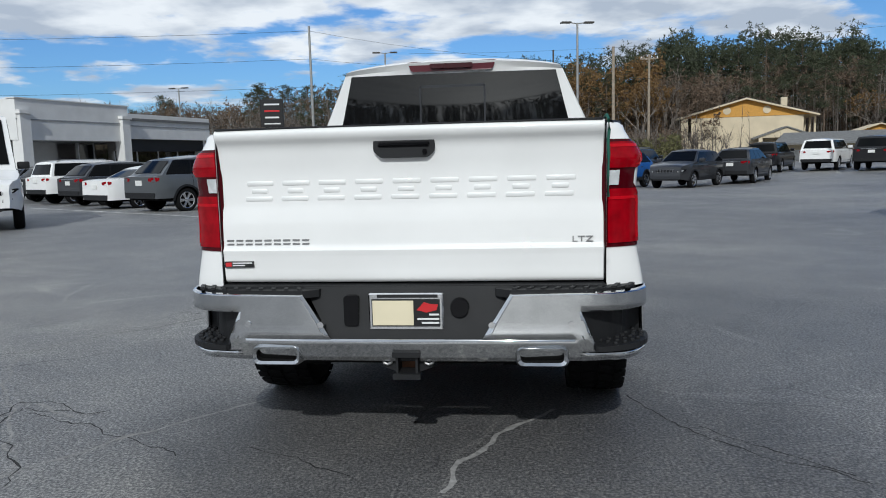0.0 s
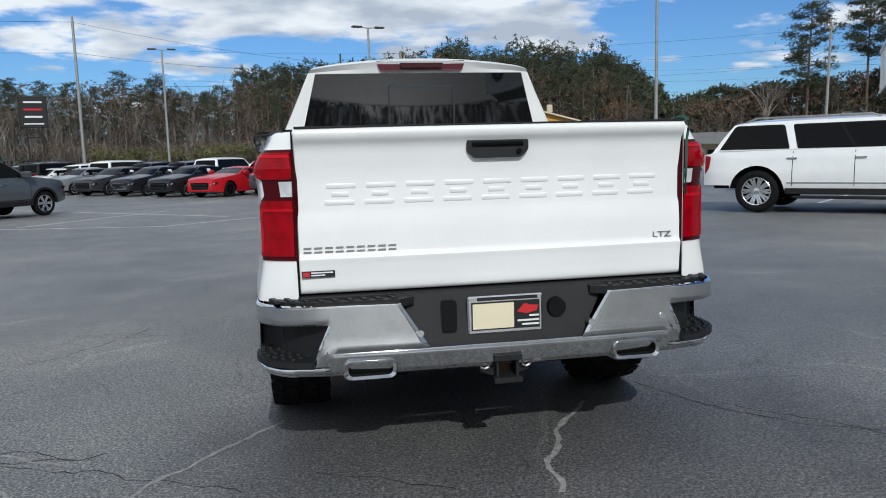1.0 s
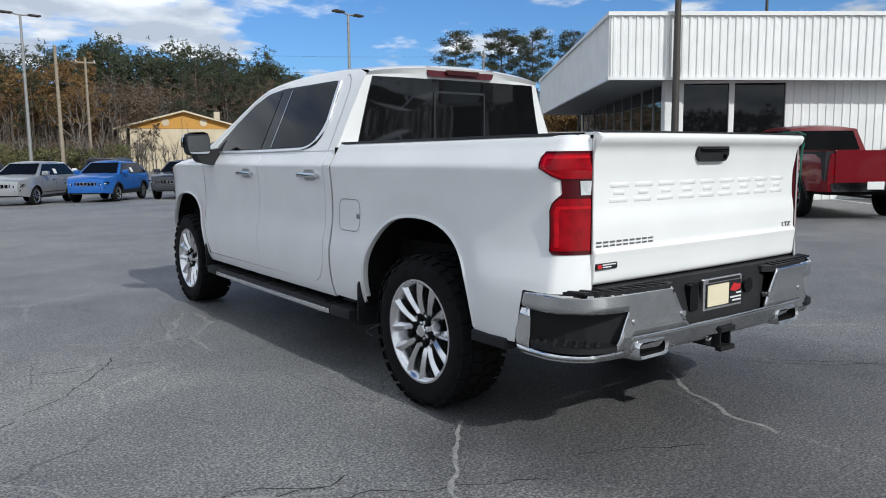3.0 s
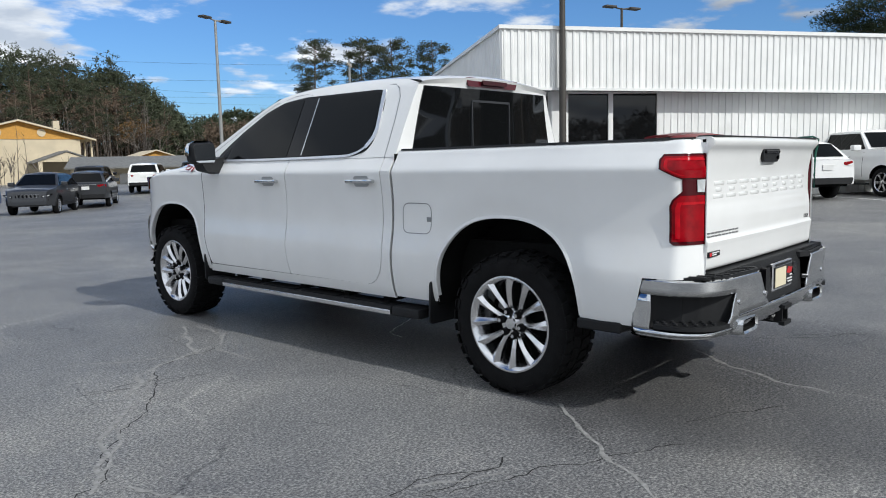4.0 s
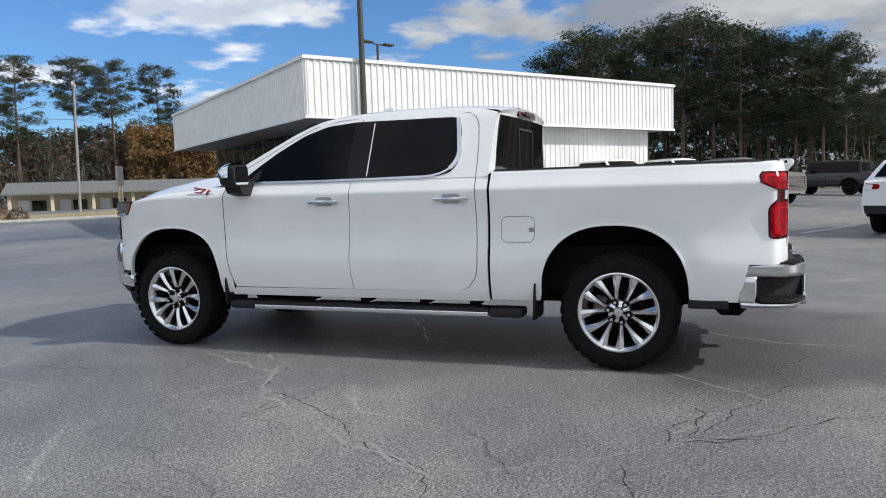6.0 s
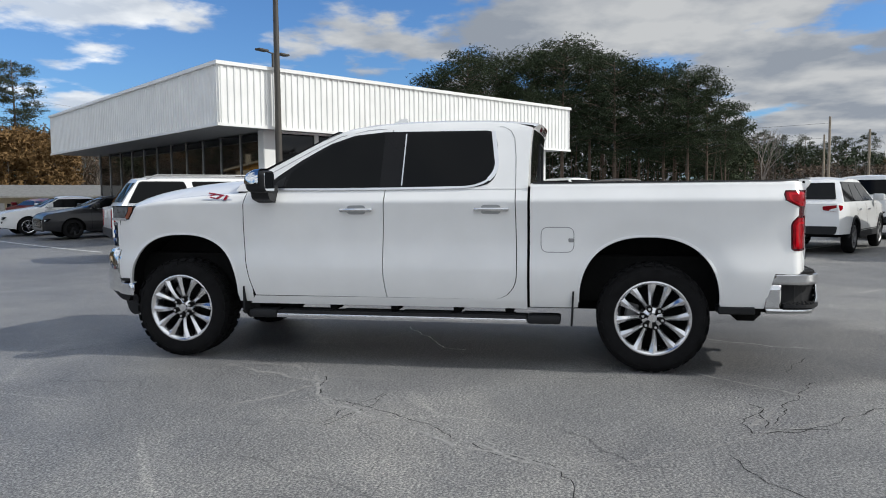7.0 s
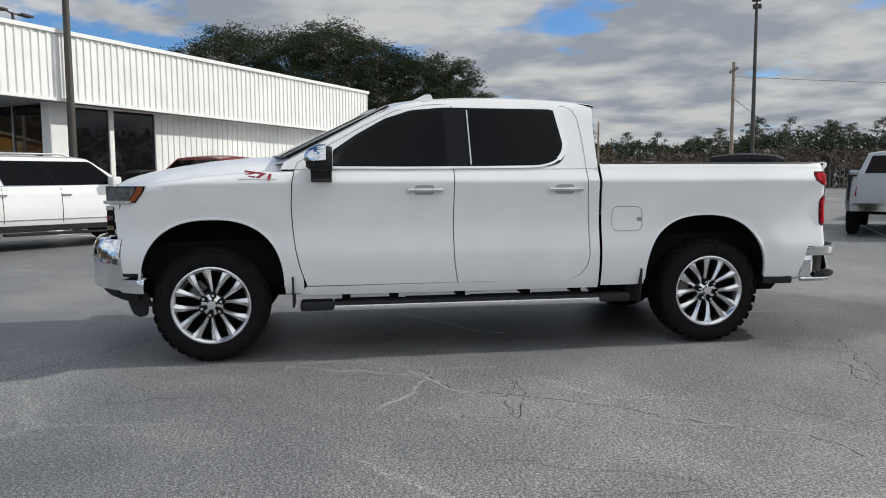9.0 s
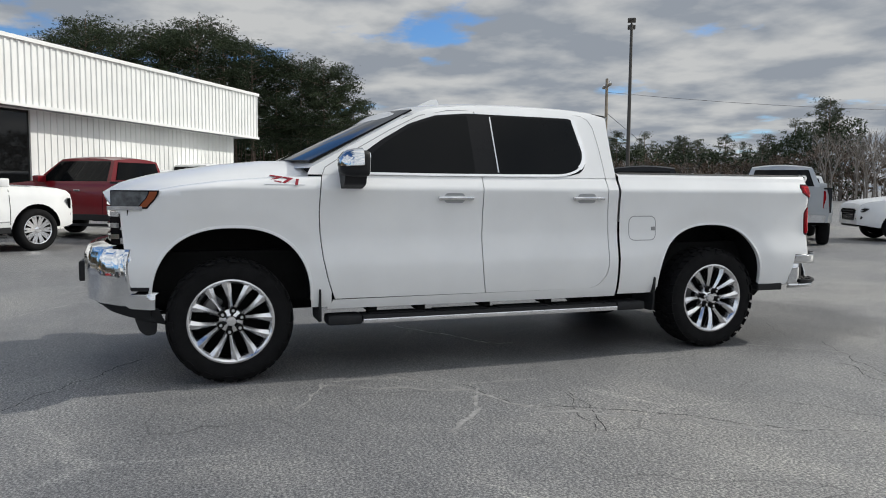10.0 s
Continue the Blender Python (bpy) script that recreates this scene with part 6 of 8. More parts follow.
    thicket("woodland", "grey-brown mass of leafless trees behind the lot", T(-34, 2, 102), rng, crest(0.80), BROWNLEAF, 15000, 0.42, 10)
    thicket("woodland", "dark evergreen mass of trees on the rise", T(-4, 14, 108), rng, crest(0.96), PINE, 15000, 0.46, 10)
    thicket("woodland", "brown mass of autumn trees on the rise", T(-4, 16, 98), rng, crest(0.62), BROWNLEAF, 9000, 0.44, 9)
    thicket("woodland", "rust and brown mass of autumn oaks", T(5, 12, 96), rng, crest(0.85), RUSTLEAF, 3200, 0.46, 8)
    thicket("woodland", "dark evergreen hillside wood behind the motel", T(11, 28, 128), rng, crest(0.95), PINE, 22000, 0.54, 12)
    thicket("woodland", "brown hillside wood behind the motel", T(12, 31, 118), rng, crest(0.70), BROWNLEAF, 14000, 0.46, 10)
    thicket("woodland", "dark evergreen wood falling away from the hill", T(26, 36, 112), rng, crest(0.95), PINE, 5500, 0.7, 9)
    thicket("woodland", "reddish brown winter wood behind the low motel wing", T(30, 82, 104), rng, crest(0.92), BROWNLEAF, 17000, 0.50, 8)
    thicket("woodland", "evergreen treetops behind the brown wood", T(30, 60, 112), rng, crest(0.95), PINEDARK, 7000, 0.66, 8)
    thicket("woodland", "rust-coloured oak mass beside the showroom", T(45, 51, 94), rng, crest(1.0), RUSTLEAF, 2400, 0.6, 6)
    thicket("undergrowth", "dark evergreen brush below the pine stand", T(76, 101, 82), rng, low(8.0), PINEDARK, 10000, 0.48, 9)
    thicket("woodland", "far dark evergreen wood under the clouds", T(97, 138, 112), rng, crest(0.72), PINEDARK, 14000, 0.50, 9)
    thicket("woodland", "brown trees among the far evergreens", T(99, 140, 104), rng, crest(0.52), BROWNLEAF, 6000, 0.5, 9)
    thicket("woodland", "distant brown wood closing the lot", T(140, 330, 118), rng, crest(0.9), BROWNLEAF, 8000, 1.5, 9)
    stems("slender grey bare trunks of the winter wood", T(-32, 14, 90), rng, 9.5, 480, 12)
    stems("slender grey bare trunks on the hillside", T(11, 26, 110), rng, 11.5, 300, 12, 0.11)
    stems("grey saplings behind the low motel wing", T(30, 82, 98), rng, 6.5, 400, 8, 0.07)
    stems("bare trunks among the far trees", T(97, 150, 100), rng, 6.5, 500, 10)
    stems("pine trunks standing in the dark stand", T(78, 99, 72), rng, 8.0, 70, 10, 0.14, BARK, 1)


build_woods()

# ---- the white pickup: rear axle at y = 0, front axle at y = 3.745 ----
AXLE = 3.745
ARCHES = ((0.035, 0.51), (3.73, 0.52))
AR, AV = 0.497, 0.487
SIDE = [(0.40, 0.925), (0.47, 0.952), (0.52, 0.970), (0.60, 0.985), (0.68, 0.9925), (0.75, 0.992), (0.81, 0.982), (0.87, 0.9705), (0.93, 0.9625), (1.00, 0.959), (1.08, 0.9595), (1.16, 0.9645), (1.22, 0.971), (1.25, 0.974)]


def arch_at(cy, cz, k, a):
    """A point of the squarish wheel arch, k outside its edge, at the angle a."""
    c, q = math.cos(a), math.sin(a)
    return cy - (AR + k) * math.copysign(abs(c) ** 0.84, c), cz + (AV + k) * max(0.0, q) ** 0.84


def tx(y, z):
    """Half width of the body side at y, z."""
    q = spline(SIDE, z) if z < 1.25 else linear([(1.25, 0.974), (1.266, 0.972), (1.282, 0.963), (1.36, 0.916), (1.40, 0.898)], z)
    for cy, cz in ARCHES:
        dy, dz = abs(y - cy) / (AR + 0.02), max(0.0, z - cz) / (AV + 0.02)
        if dy < 1.4 and dz < 1.4:
            f = min(1.0, max(0.0, ((dy ** 2.4 + dz ** 2.4) ** (1 / 2.4) - 1.0) / 0.21))
            q -= 0.013 * (1 - f) ** 1.25 * min(1.0, max(0.0, (1.22 - z) / 0.1))
    if y < -0.40:
        q -= 0.052 * ((-0.40 - y) / 0.65) ** 2
    if y < -0.95:
        q = max(min(q, 0.798), q - 0.160 * ((-0.95 - y) / 0.106) ** 2.2)
    if y > 3.9:
        q -= 0.22 * ((y - 3.9) / 0.62) ** 2
    return q


def tbot(y):
    b = 0.49 if y < -0.45 else 0.47
    if y < -0.758:
        b = lerp(0.49, 0.738, min(1.0, (-0.758 - y) / 0.062))
    for cy, cz in ARCHES:
        d = abs(y - cy)
        if d < AR:
            b = max(b, cz + AV * (1 - (d / AR) ** 2.38) ** 0.42)
    return b


def stations(y0, y1, step=0.09, extra=()):
    ys = set(extra) | {y0, y1}
    for cy, _ in ARCHES:
        for i in range(33):
            ys.add(round(arch_at(cy, 0, 0, math.pi * i / 32)[0], 4))
        ys.update((round(cy - AR - 0.003, 4), round(cy + AR + 0.003, 4)))
    v = y0
    while v < y1:
        ys.add(round(v, 4))
        v += step
    ys = sorted(v for v in ys if y0 <= v <= y1)
    out = [ys[0]]
    for v in ys[1:]:
        if v - out[-1] > 0.0025:
            out.append(v)
    return out


ZROWS = [0.42, 0.45, 0.47, 0.50, 0.53, 0.57, 0.61, 0.65, 0.69, 0.73, 0.76, 0.785, 0.81, 0.84, 0.87, 0.90, 0.93, 0.96, 0.99, 1.02, 1.05, 1.08, 1.11, 1.14, 1.17, 1.20, 1.235, 1.25, 1.266, 1.282, 1.30, 1.33, 1.36]


def thicken(bm, d):
    """Gives an open sheet depth: d is the way in."""
    r = bmesh.ops.extrude_face_region(bm, geom=bm.faces[:])
    for g in r["geom"]:
        if isinstance(g, bmesh.types.BMVert):
            g.co += Vector(d)
    bmesh.ops.recalc_face_normals(bm, faces=bm.faces[:])
    return bm


def side_sheet(s, zrows, ylo, yhi, out=0.0, n=14, depth=0.02, xf=None):
    """A panel on the body side s, row by row from ylo(z) to yhi(z)."""
    bm = bmesh.new()
    f = xf or tx
    rows = []
    for z in zrows:
        a, b = ylo(z), yhi(z)
        row = []
        for i in range(n + 1):
            y = lerp(a, b, i / n)
            k = (f(y + 0.004, z) - f(y - 0.004, z)) / 0.008 if out else 0.0
            k = max(-3.0, min(3.0, k))
            q = out / math.sqrt(1 + k * k)
            row.append((s * (f(y, z) + q), y - k * q, z))
        rows.append(row)
    grid(bm, rows)
    return thicken(bm, (-s * depth, depth * 0.8 if yhi(zrows[0]) < -0.9 else 0, 0))


def seam(bm, pts, s, w=0.006, out=0.0015, xf=None):
    """A thin dark ribbon along (y, z) points on the side."""
    f = xf or tx
    rows = []
    for i, (y, z) in enumerate(pts):
        a, b = pts[max(i - 1, 0)], pts[min(i + 1, len(pts) - 1)]
        d = Vector((b[0] - a[0], b[1] - a[1]))
        d = d.normalized() if d.length else Vector((1, 0))
        nx = Vector((-d.y, d.x)) * w / 2
        rows.append([(s * (f(y + k * nx.x, z + k * nx.y) + out), y + k * nx.x, z + k * nx.y) for k in (-1, 1)])
    grid(bm, rows)
    return bm


def upper_x(y, z):
    """Half width of the cab above the belt."""
    return linear([(1.34, 0.930), (1.82, 0.709), (1.86, 0.67), (1.95, 0.62)], z)


def build_truck():
    t = thing("pickup_truck", "white crew-cab pickup truck with chrome bumpers and off-road tyres", "pickup truck", pose(0, 0, 0))
    P = lambda name, bm, mat, parent=t, label="", smooth=0.0: part(name, bm, mat, parent, label, smooth)
    W = WHITE

    # -- load bed --
    ys = stations(-1.056, 0.888, 0.04, (-1.05, -1.044, -1.036, -1.028, -1.018, -1.008, -0.996, -0.984, -0.97, -0.955, -0.94, -0.92, -0.758, -0.775, -0.79, -0.805, -0.82))
    bed = P("bed_bulkhead", box(new_box(-0.84, 0.84, 0.845, 0.882, 1.0, 1.385), -0.78, 0.78, 0.86, 0.884, 0.5, 1.0), W)
    for s in (-1, 1):
        bm = bmesh.new()
        rows = []
        for y in ys:
            b = tbot(y)
            row = []
            for z in ZROWS:
                q = max(z, b)
                row.append((s * tx(y, q), y, q))
            xt = tx(y, 1.36)
            row += [(s * (xt - 0.006), y, 1.378), (s * (xt - 0.022), y, 1.390), (s * (xt - 0.05), y, 1.393), (s * min(xt - 0.06, 0.84), max(y, -0.985), 1.385), (s * min(xt - 0.06, 0.84), max(y, -0.985), 1.02)]
            rows.append(row)
        grid(bm, rows)
        clean(bm)
        P("bed_side", bm, W, bed, smooth=40)
    bm = new_box(-0.84, 0.84, -0.99, 0.84, 0.985, 1.02)
    P("bed_floor", bm, PLASTIC, bed)
    for s in (-1, 1):
        bm = bmesh.new()
        grid(bm, [[(s * (tx(y, 1.36) - 0.012), y, 1.389), (s * (tx(y, 1.36) - 0.018), y, 1.400), (s * (tx(y, 1.36) - 0.085), y, 1.400), (s * (tx(y, 1.36) - 0.09), y, 1.385)] for y in stations(-1.0, 0.87, 0.12)])
        bmesh.ops.recalc_face_normals(bm, faces=bm.faces[:])
        P("rail_cap", bm, PLASTIC, bed, "black plastic bed rail cap", 40)
        # inner lip of the wheel arch and black lower edge
        bm = bmesh.new()
        box(bm, s * 0.80, s * 0.965, -0.70, -0.45, 0.445, 0.50, 0.008)
        P("lower_trim", bm, PLASTIC, bed)
        bm = bmesh.new()
        loop = rounded([(0.566, 0.882), (0.806, 0.882), (0.806, 1.066), (0.566, 1.066)], 0.055, 5)
        seam(bm, loop + loop[:1], s, 0.0055)
        if s < 0:
            P("fuel_door_gap", bm, DULLMETAL, bed)
            P("fuel_door_catch", new_box(-tx(0.585, 0.97) - 0.004, -tx(0.585, 0.97) + 0.01, 0.568, 0.606, 0.955, 0.985, 0.004), DULLMETAL, bed)
        else:
            bm.free()
    for s in (-1, 1):
        P("cab_gap", new_box(s * 0.84, s * 0.93, 0.893, 0.903, 0.48, 1.37), UNDER, bed)
    # -- tailgate --
    face = [(0.765, -1.048), (0.775, -1.061), (0.83, -1.066), (0.88, -1.071), (0.903, -1.0745), (0.911, -1.066), (0.922, -1.0615), (0.96, -1.0605), (1.01, -1.059), (1.05, -1.054), (1.085, -1.0485), (1.12, -1.047), (1.19, -1.047), (1.235, -1.050), (1.28, -1.057), (1.32, -1.065), (1.342, -1.076), (1.358, -1.091), (1.375, -1.099), (1.39, -1.098), (1.40, -1.085)]
    prof = [(lerp(0.765, 1.40, i / 70), spline(face, lerp(0.765, 1.40, i / 70))) for i in range(71)] + [(1.402, -1.07), (1.402, -0.995), (0.80, -0.995)]
    bm = bmesh.new()
    xs = [-0.790, -0.786, -0.775, -0.75, -0.72, -0.69, -0.66, -0.62, -0.58, -0.5, -0.3, -0.1, 0.1, 0.3, 0.5, 0.58, 0.62, 0.66, 0.69, 0.72, 0.75, 0.775, 0.786, 0.790]
    rows = []
    for z, y in prof:
        row = []
        for x in xs:
            yy = y
            yy += 0.006 if abs(x) > 0.788 and y < -1.0 else 0.0
            yy += 0.012 * (x / 0.79) ** 2 if y < -1.0 else 0
            row.append((x, yy, z))
        rows.append(row)
    grid(bm, rows)
    bm.verts.ensure_lookup_table()
    for k in (0, len(xs) - 1):
        bm.faces.new([bm.verts[i * len(xs) + k] for i in range(len(prof))])
    bmesh.ops.recalc_face_normals(bm, faces=bm.faces[:])
    tg = P("tailgate", bm, W, smooth=45)
    P("tailgate_cap", new_box(-0.785, 0.785, -1.085, -1.0, 1.400, 1.408, 0.003), PLASTIC, tg, "black plastic tailgate top edge")
    # raised block shapes where the brand stands
    for i in range(9):
        c = -0.62 + 0.155 * i
        for z0, z1, w in ((1.170, 1.190, 0.058), (1.106, 1.126, 0.058), (1.138, 1.158, 0.034)):
            bm = bmesh.new()
            k = (z0 - 1.148) * 0.12
            slab(bm, rounded([(c - w + k, z0), (c + w + k, z0), (c + w + k, z1), (c - w + k, z1)], 0.006, 2), lambda a, b, d: (a, -1.0490 + 0.012 * (a / 0.79) ** 2 + d, b), 0.02)
            es = [e for e in bm.edges if all(v.co.y < -1.036 for v in e.verts)]
            bmesh.ops.bevel(bm, geom=es, offset=0.0016, segments=1, affect="EDGES")
            P("raised_block", bm, W, tg, smooth=60)
    # handle
    hp = [(-0.125, 1.345), (0.125, 1.345), (0.125, 1.300), (0.095, 1.272), (-0.095, 1.272), (-0.125, 1.300)]
    h = P("tailgate_handle", slab(bmesh.new(), rounded(hp, 0.012, 3), lambda a, b, d: (a, -1.076 + d, b), 0.03), PLASTIC, tg, "black plastic tailgate handle")
    P("handle_lip", new_box(-0.105, 0.105, -1.088, -1.070, 1.318, 1.336, 0.005), GLOSSBLACK, h)
    P("camera_lens", rod(bmesh.new(), (0.085, -1.086, 1.296), (0.085, -1.070, 1.296), 0.010, 0.010, 10), GLOSSBLACK, h)
    # model badge as plain blocks, trim letters, dealer sticker
    for i in range(9):
        c = -0.757 + 0.041 * i
        for z0, z1 in ((0.9245, 0.9315), (0.9405, 0.9475)):
            P("badge_block", slab(bmesh.new(), [(c - 0.015, z0), (c + 0.015, z0), (c + 0.017, z1), (c - 0.013, z1)], lambda a, b, d: (a, -1.064 + 0.012 * (a / 0.79) ** 2 + d, b), 0.012), DULLMETAL, tg)
    letters("LTZ", 0.033, DULLMETAL, tg, pose(0.705, -1.054, 0.924, 90, 0, 0) @ Matrix.Diagonal((1.5, 1, 1, 1)), "trim_letters", 0.003)
    st = P("dealer_sticker", new_box(-0.782, -0.655, -1.066, -1.055, 0.832, 0.857), SIGNBLACK, tg, "small black dealer sticker")
    P("sticker_mark", new_box(-0.777, -0.752, -1.0668, -1.066, 0.836, 0.853), SIGNRED, st)
    for k, z in enumerate((0.848, 0.838)):
        P("sticker_bar", new_box(-0.747, -0.663 - 0.03 * k, -1.0668, -1.066, z, z + 0.005), SIGNWHITE, st)
    P("tie_cord", rope(bmesh.new(), [(0.80, -0.9, 1.40), (0.80, -0.98, 1.415), (0.80, -1.05, 1.418), (0.803, -1.085, 1.40), (0.806, -1.078, 1.36), (0.803, -1.070, 1.32), (0.806, -1.066, 1.27), (0.803, -1.066, 1.18), (0.805, -1.066, 1.10)], 0.006, 6), GREENCORD, t, "dark green cord tied round the tailgate edge", 50)
    # -- tail lamps on the corners --
    for s in (-1, 1):
        lo = lambda z: linear([(0.898, -0.955), (0.912, -0.936), (1.08, -0.932), (1.11, -0.945), (1.15, -0.985), (1.205, -0.985), (1.232, -0.93), (1.255, -0.886), (1.30, -0.880), (1.325, -0.895)], z)
        hi = lambda z: -1.052
        zr = [0.898, 0.905, 0.912, 0.94, 0.98, 1.02, 1.05, 1.08, 1.095, 1.11, 1.13, 1.15, 1.18, 1.205, 1.22, 1.232, 1.245, 1.255, 1.28, 1.30, 1.315, 1.325]
        lamp = P("tail_lamp", side_sheet(s, zr, lo, hi, 0.004, 20, 0.02), TAILDARK, t, "red tail lamp with a small clear lens", 40)
        P("brake_lens", side_sheet(s, [1.212, 1.22, 1.232, 1.245, 1.255, 1.28, 1.30, 1.314], lambda z: lo(z) - 0.012, lambda z: -1.045, 0.010, 18, 0.010), TAILRED, lamp, "", 40)
        P("turn_lens", side_sheet(s, [0.915, 0.93, 0.96, 0.99, 1.02, 1.05, 1.08, 1.095, 1.11, 1.13], lambda z: lo(z) - 0.012, lambda z: -1.045, 0.010, 18, 0.010), TAILRED, lamp, "", 40)
        for z0, z1, out in ((1.222, 1.306, 0.0125), (0.93, 1.10, 0.0125)):
            zg = [lerp(z0, z1, i / 6) for i in range(7)]
            P("light_guide", side_sheet(s, zg, lambda z: lo(z) - 0.026, lambda z: lo(z) - 0.042, out, 4, 0.006), GUIDERED, lamp, "", 40)
            P("light_guide", side_sheet(s, [z1 - 0.012, z1 - 0.006, z1], lambda z: lo(z) - 0.045, lambda z: -1.040, out, 12, 0.006), GUIDERED, lamp, "", 40)
        P("reverse_lens", side_sheet(s, [1.145, 1.16, 1.19, 1.203], lambda z: -1.024, lambda z: -1.043, 0.010, 8, 0.010), LENS, lamp, "clear reversing lens", 40)
        bm = bmesh.new()
        rows = [[(s * 0.793, -1.03, z), (s * 0.793, -1.047, z), (s * 0.799, -1.047, z)] for z in (0.77, 1.0, 1.2, 1.39)]
        grid(bm, rows)
        P("tailgate_gap", bm, UNDER, t)
    # -- cab side: dark inner shell, then doors, sill and pillar panels over it --
    for s in (-1, 1):
        bm = bmesh.new()
        rows = []
        for y in stations(0.905, 3.24, 0.12):
            rows.append([(s * (tx(y, max(z, tbot(y))) - 0.022), y, max(z, tbot(y))) for z in ZROWS])
        grid(bm, rows)
        clean(bm)
        P("door_frame_inner", bm, UNDER, smooth=30)
    split = lambda z: linear([(0.50, 1.985), (0.60, 2.003), (0.72, 2.018), (0.9, 2.020), (1.34, 2.008), (1.9, 2.0)], z)
    front = lambda z: linear([(0.50, 3.070), (0.56, 3.092), (0.66, 3.125), (0.80, 3.155), (0.95, 3.172), (1.10, 3.178), (1.25, 3.170), (1.37, 3.150)], z)
    rear = lambda z: linear([(0.525, 1.150), (0.535, 1.105), (0.56, 1.055), (0.60, 1.018), (0.66, 0.992), (0.72, 0.985), (1.0, 0.990), (1.36, 1.000)], z)
    DZ = [0.525, 0.535, 0.56] + ZROWS[6:-1] + [1.352]
    for s in (-1, 1):
        fd = P("front_door", side_sheet(s, DZ, lambda z: split(z) + 0.0035, lambda z: front(z) - 0.0035, 0, 24), W, smooth=40)
        rd = P("rear_door", side_sheet(s, DZ, lambda z: rear(z) + 0.0035, lambda z: split(z) - 0.0035, 0, 24), W, smooth=40)
        P("sill_panel", side_sheet(s, [0.455, 0.47, 0.49, 0.51, 0.5185], lambda z: 0.908, lambda z: linear([(0.455, 3.13), (0.5185, 3.085)], z), 0, 20), W, smooth=22)
        P("cab_corner", side_sheet(s, [0.5185] + DZ, lambda z: 0.908, lambda z: rear(max(z, 0.525)) - 0.0035 if z > 0.522 else 3.08, 0, 8), W, smooth=22)
        for door, yh in ((fd, 2.095), (rd, 1.045)):
            # flat silver plate: the shade in the handle recess, put in as colour
            cup = P("handle_cup", slab(bmesh.new(), rounded([(yh + 0.06, 1.165), (yh + 0.21, 1.165), (yh + 0.21, 1.235), (yh + 0.06, 1.235)], 0.03, 4), lambda a, b, d, s=s: (s * (tx(a, b) + 0.0025 - d), a, b), 0.008), SILVER, door)
            bm = new_box(s * (tx(yh, 1.2) + 0.012), s * (tx(yh, 1.2) + 0.036), yh - 0.002, yh + 0.262, 1.186, 1.214, 0.009, 2)
            hd = P("door_handle", bm, CHROME, door, "chrome door handle", 40)
            for q in (0.02, 0.235):
                P("handle_foot", new_box(s * (tx(yh, 1.2) - 0.004), s * (tx(yh, 1.2) + 0.014), yh + q - 0.012, yh + q + 0.012, 1.190, 1.210, 0.004), CHROME, hd)
    # -- cab above the belt --
    line = [(3.235, 1.395), (3.12, 1.455), (2.90, 1.575), (2.70, 1.682), (2.52, 1.775), (2.36, 1.832), (2.20, 1.862), (1.95, 1.880), (1.60, 1.886), (1.25, 1.878), (1.02, 1.862), (0.895, 1.845), (0.862, 1.832), (0.885, 1.812), (0.898, 1.70), (0.905, 1.55), (0.908, 1.352)]
    F = (-1, -0.985, -0.95, -0.88, -0.7, -0.45, -0.2, 0, 0.2, 0.45, 0.7, 0.88, 0.95, 0.985, 1)
    bm = bmesh.new()
    rows = []
    for i, (y, z) in enumerate(line):
        crown = 0.0 if i == 0 else (0.02 if i < 4 else (0.055 if i < 12 else (0.050 if i == 12 else (0.03 if i == 13 else 0.0))))
        bow = (0.16, 0.155, 0.14, 0.12, 0.10, 0.07, 0.04)[i] if i < 7 else (-0.03 if i >= 11 else 0)
        xe = upper_x(y, z)
        row = []
        for f in F:
            rz = z + crown * (1 - f ** 2) ** 0.8 if abs(f) < 1 else z
            row.append((xe * f, y + bow * (1 - f * f), rz))
        rows.append(row)
    grid(bm, rows)
    bm.verts.ensure_lookup_table()
    nF = len(F)
    # side walls down to the belt, stepwise so that they keep the lean
    for k in (0, nF - 1):
        s = -1 if k == 0 else 1
        levels = [1.352, 1.40, 1.45, 1.50, 1.55, 1.60, 1.65, 1.70, 1.75, 1.80, 1.83]
        fa = [(z, y) for y, z in line[:6]]
        rowsb = []
        for z in levels:
            yf = linear([(1.352, 3.25)] + sorted(fa), z)
            yb = linear([(1.352, 0.908), (1.55, 0.905), (1.70, 0.898), (1.825, 0.885)], z)
            rowsb.append([(s * upper_x(0, z), lerp(yb, yf, i / 12), z) for i in range(13)])
        rowsb.append([(s * upper_x(0, zz), yy, zz) for yy, zz in ((lerp(0.885, 2.36, i / 12), linear([(0.885, 1.825), (0.905, 1.845), (1.02, 1.862), (1.25, 1.878), (1.6, 1.886), (1.95, 1.88), (2.2, 1.862), (2.36, 1.832)], lerp(0.885, 2.36, i / 12))) for i in range(13))])
        grid(bm, rowsb)
    clean(bm, 0.002)
    cab = P("cab", bm, W, smooth=28)

    def side_put(s, out):
        return lambda a, b, d: (s * (upper_x(a, b) + out - d), a, b)

    for s in (-1, 1):
        # black pillar and window surround, panes, bright trim
        sur = [(2.905, 1.362), (1.30, 1.368), (1.20, 1.392), (1.152, 1.45), (1.136, 1.54), (1.150, 1.70), (1.172, 1.79), (1.23, 1.808), (2.05, 1.815), (2.30, 1.792), (2.50, 1.725), (2.72, 1.600), (2.90, 1.475), (2.985, 1.405), (2.96, 1.366)]
        P("window_surround", slab(bmesh.new(), rounded(sur, 0.03, 3), side_put(s, 0.004), 0.012), GLOSSBLACK, cab, "gloss black window surround")
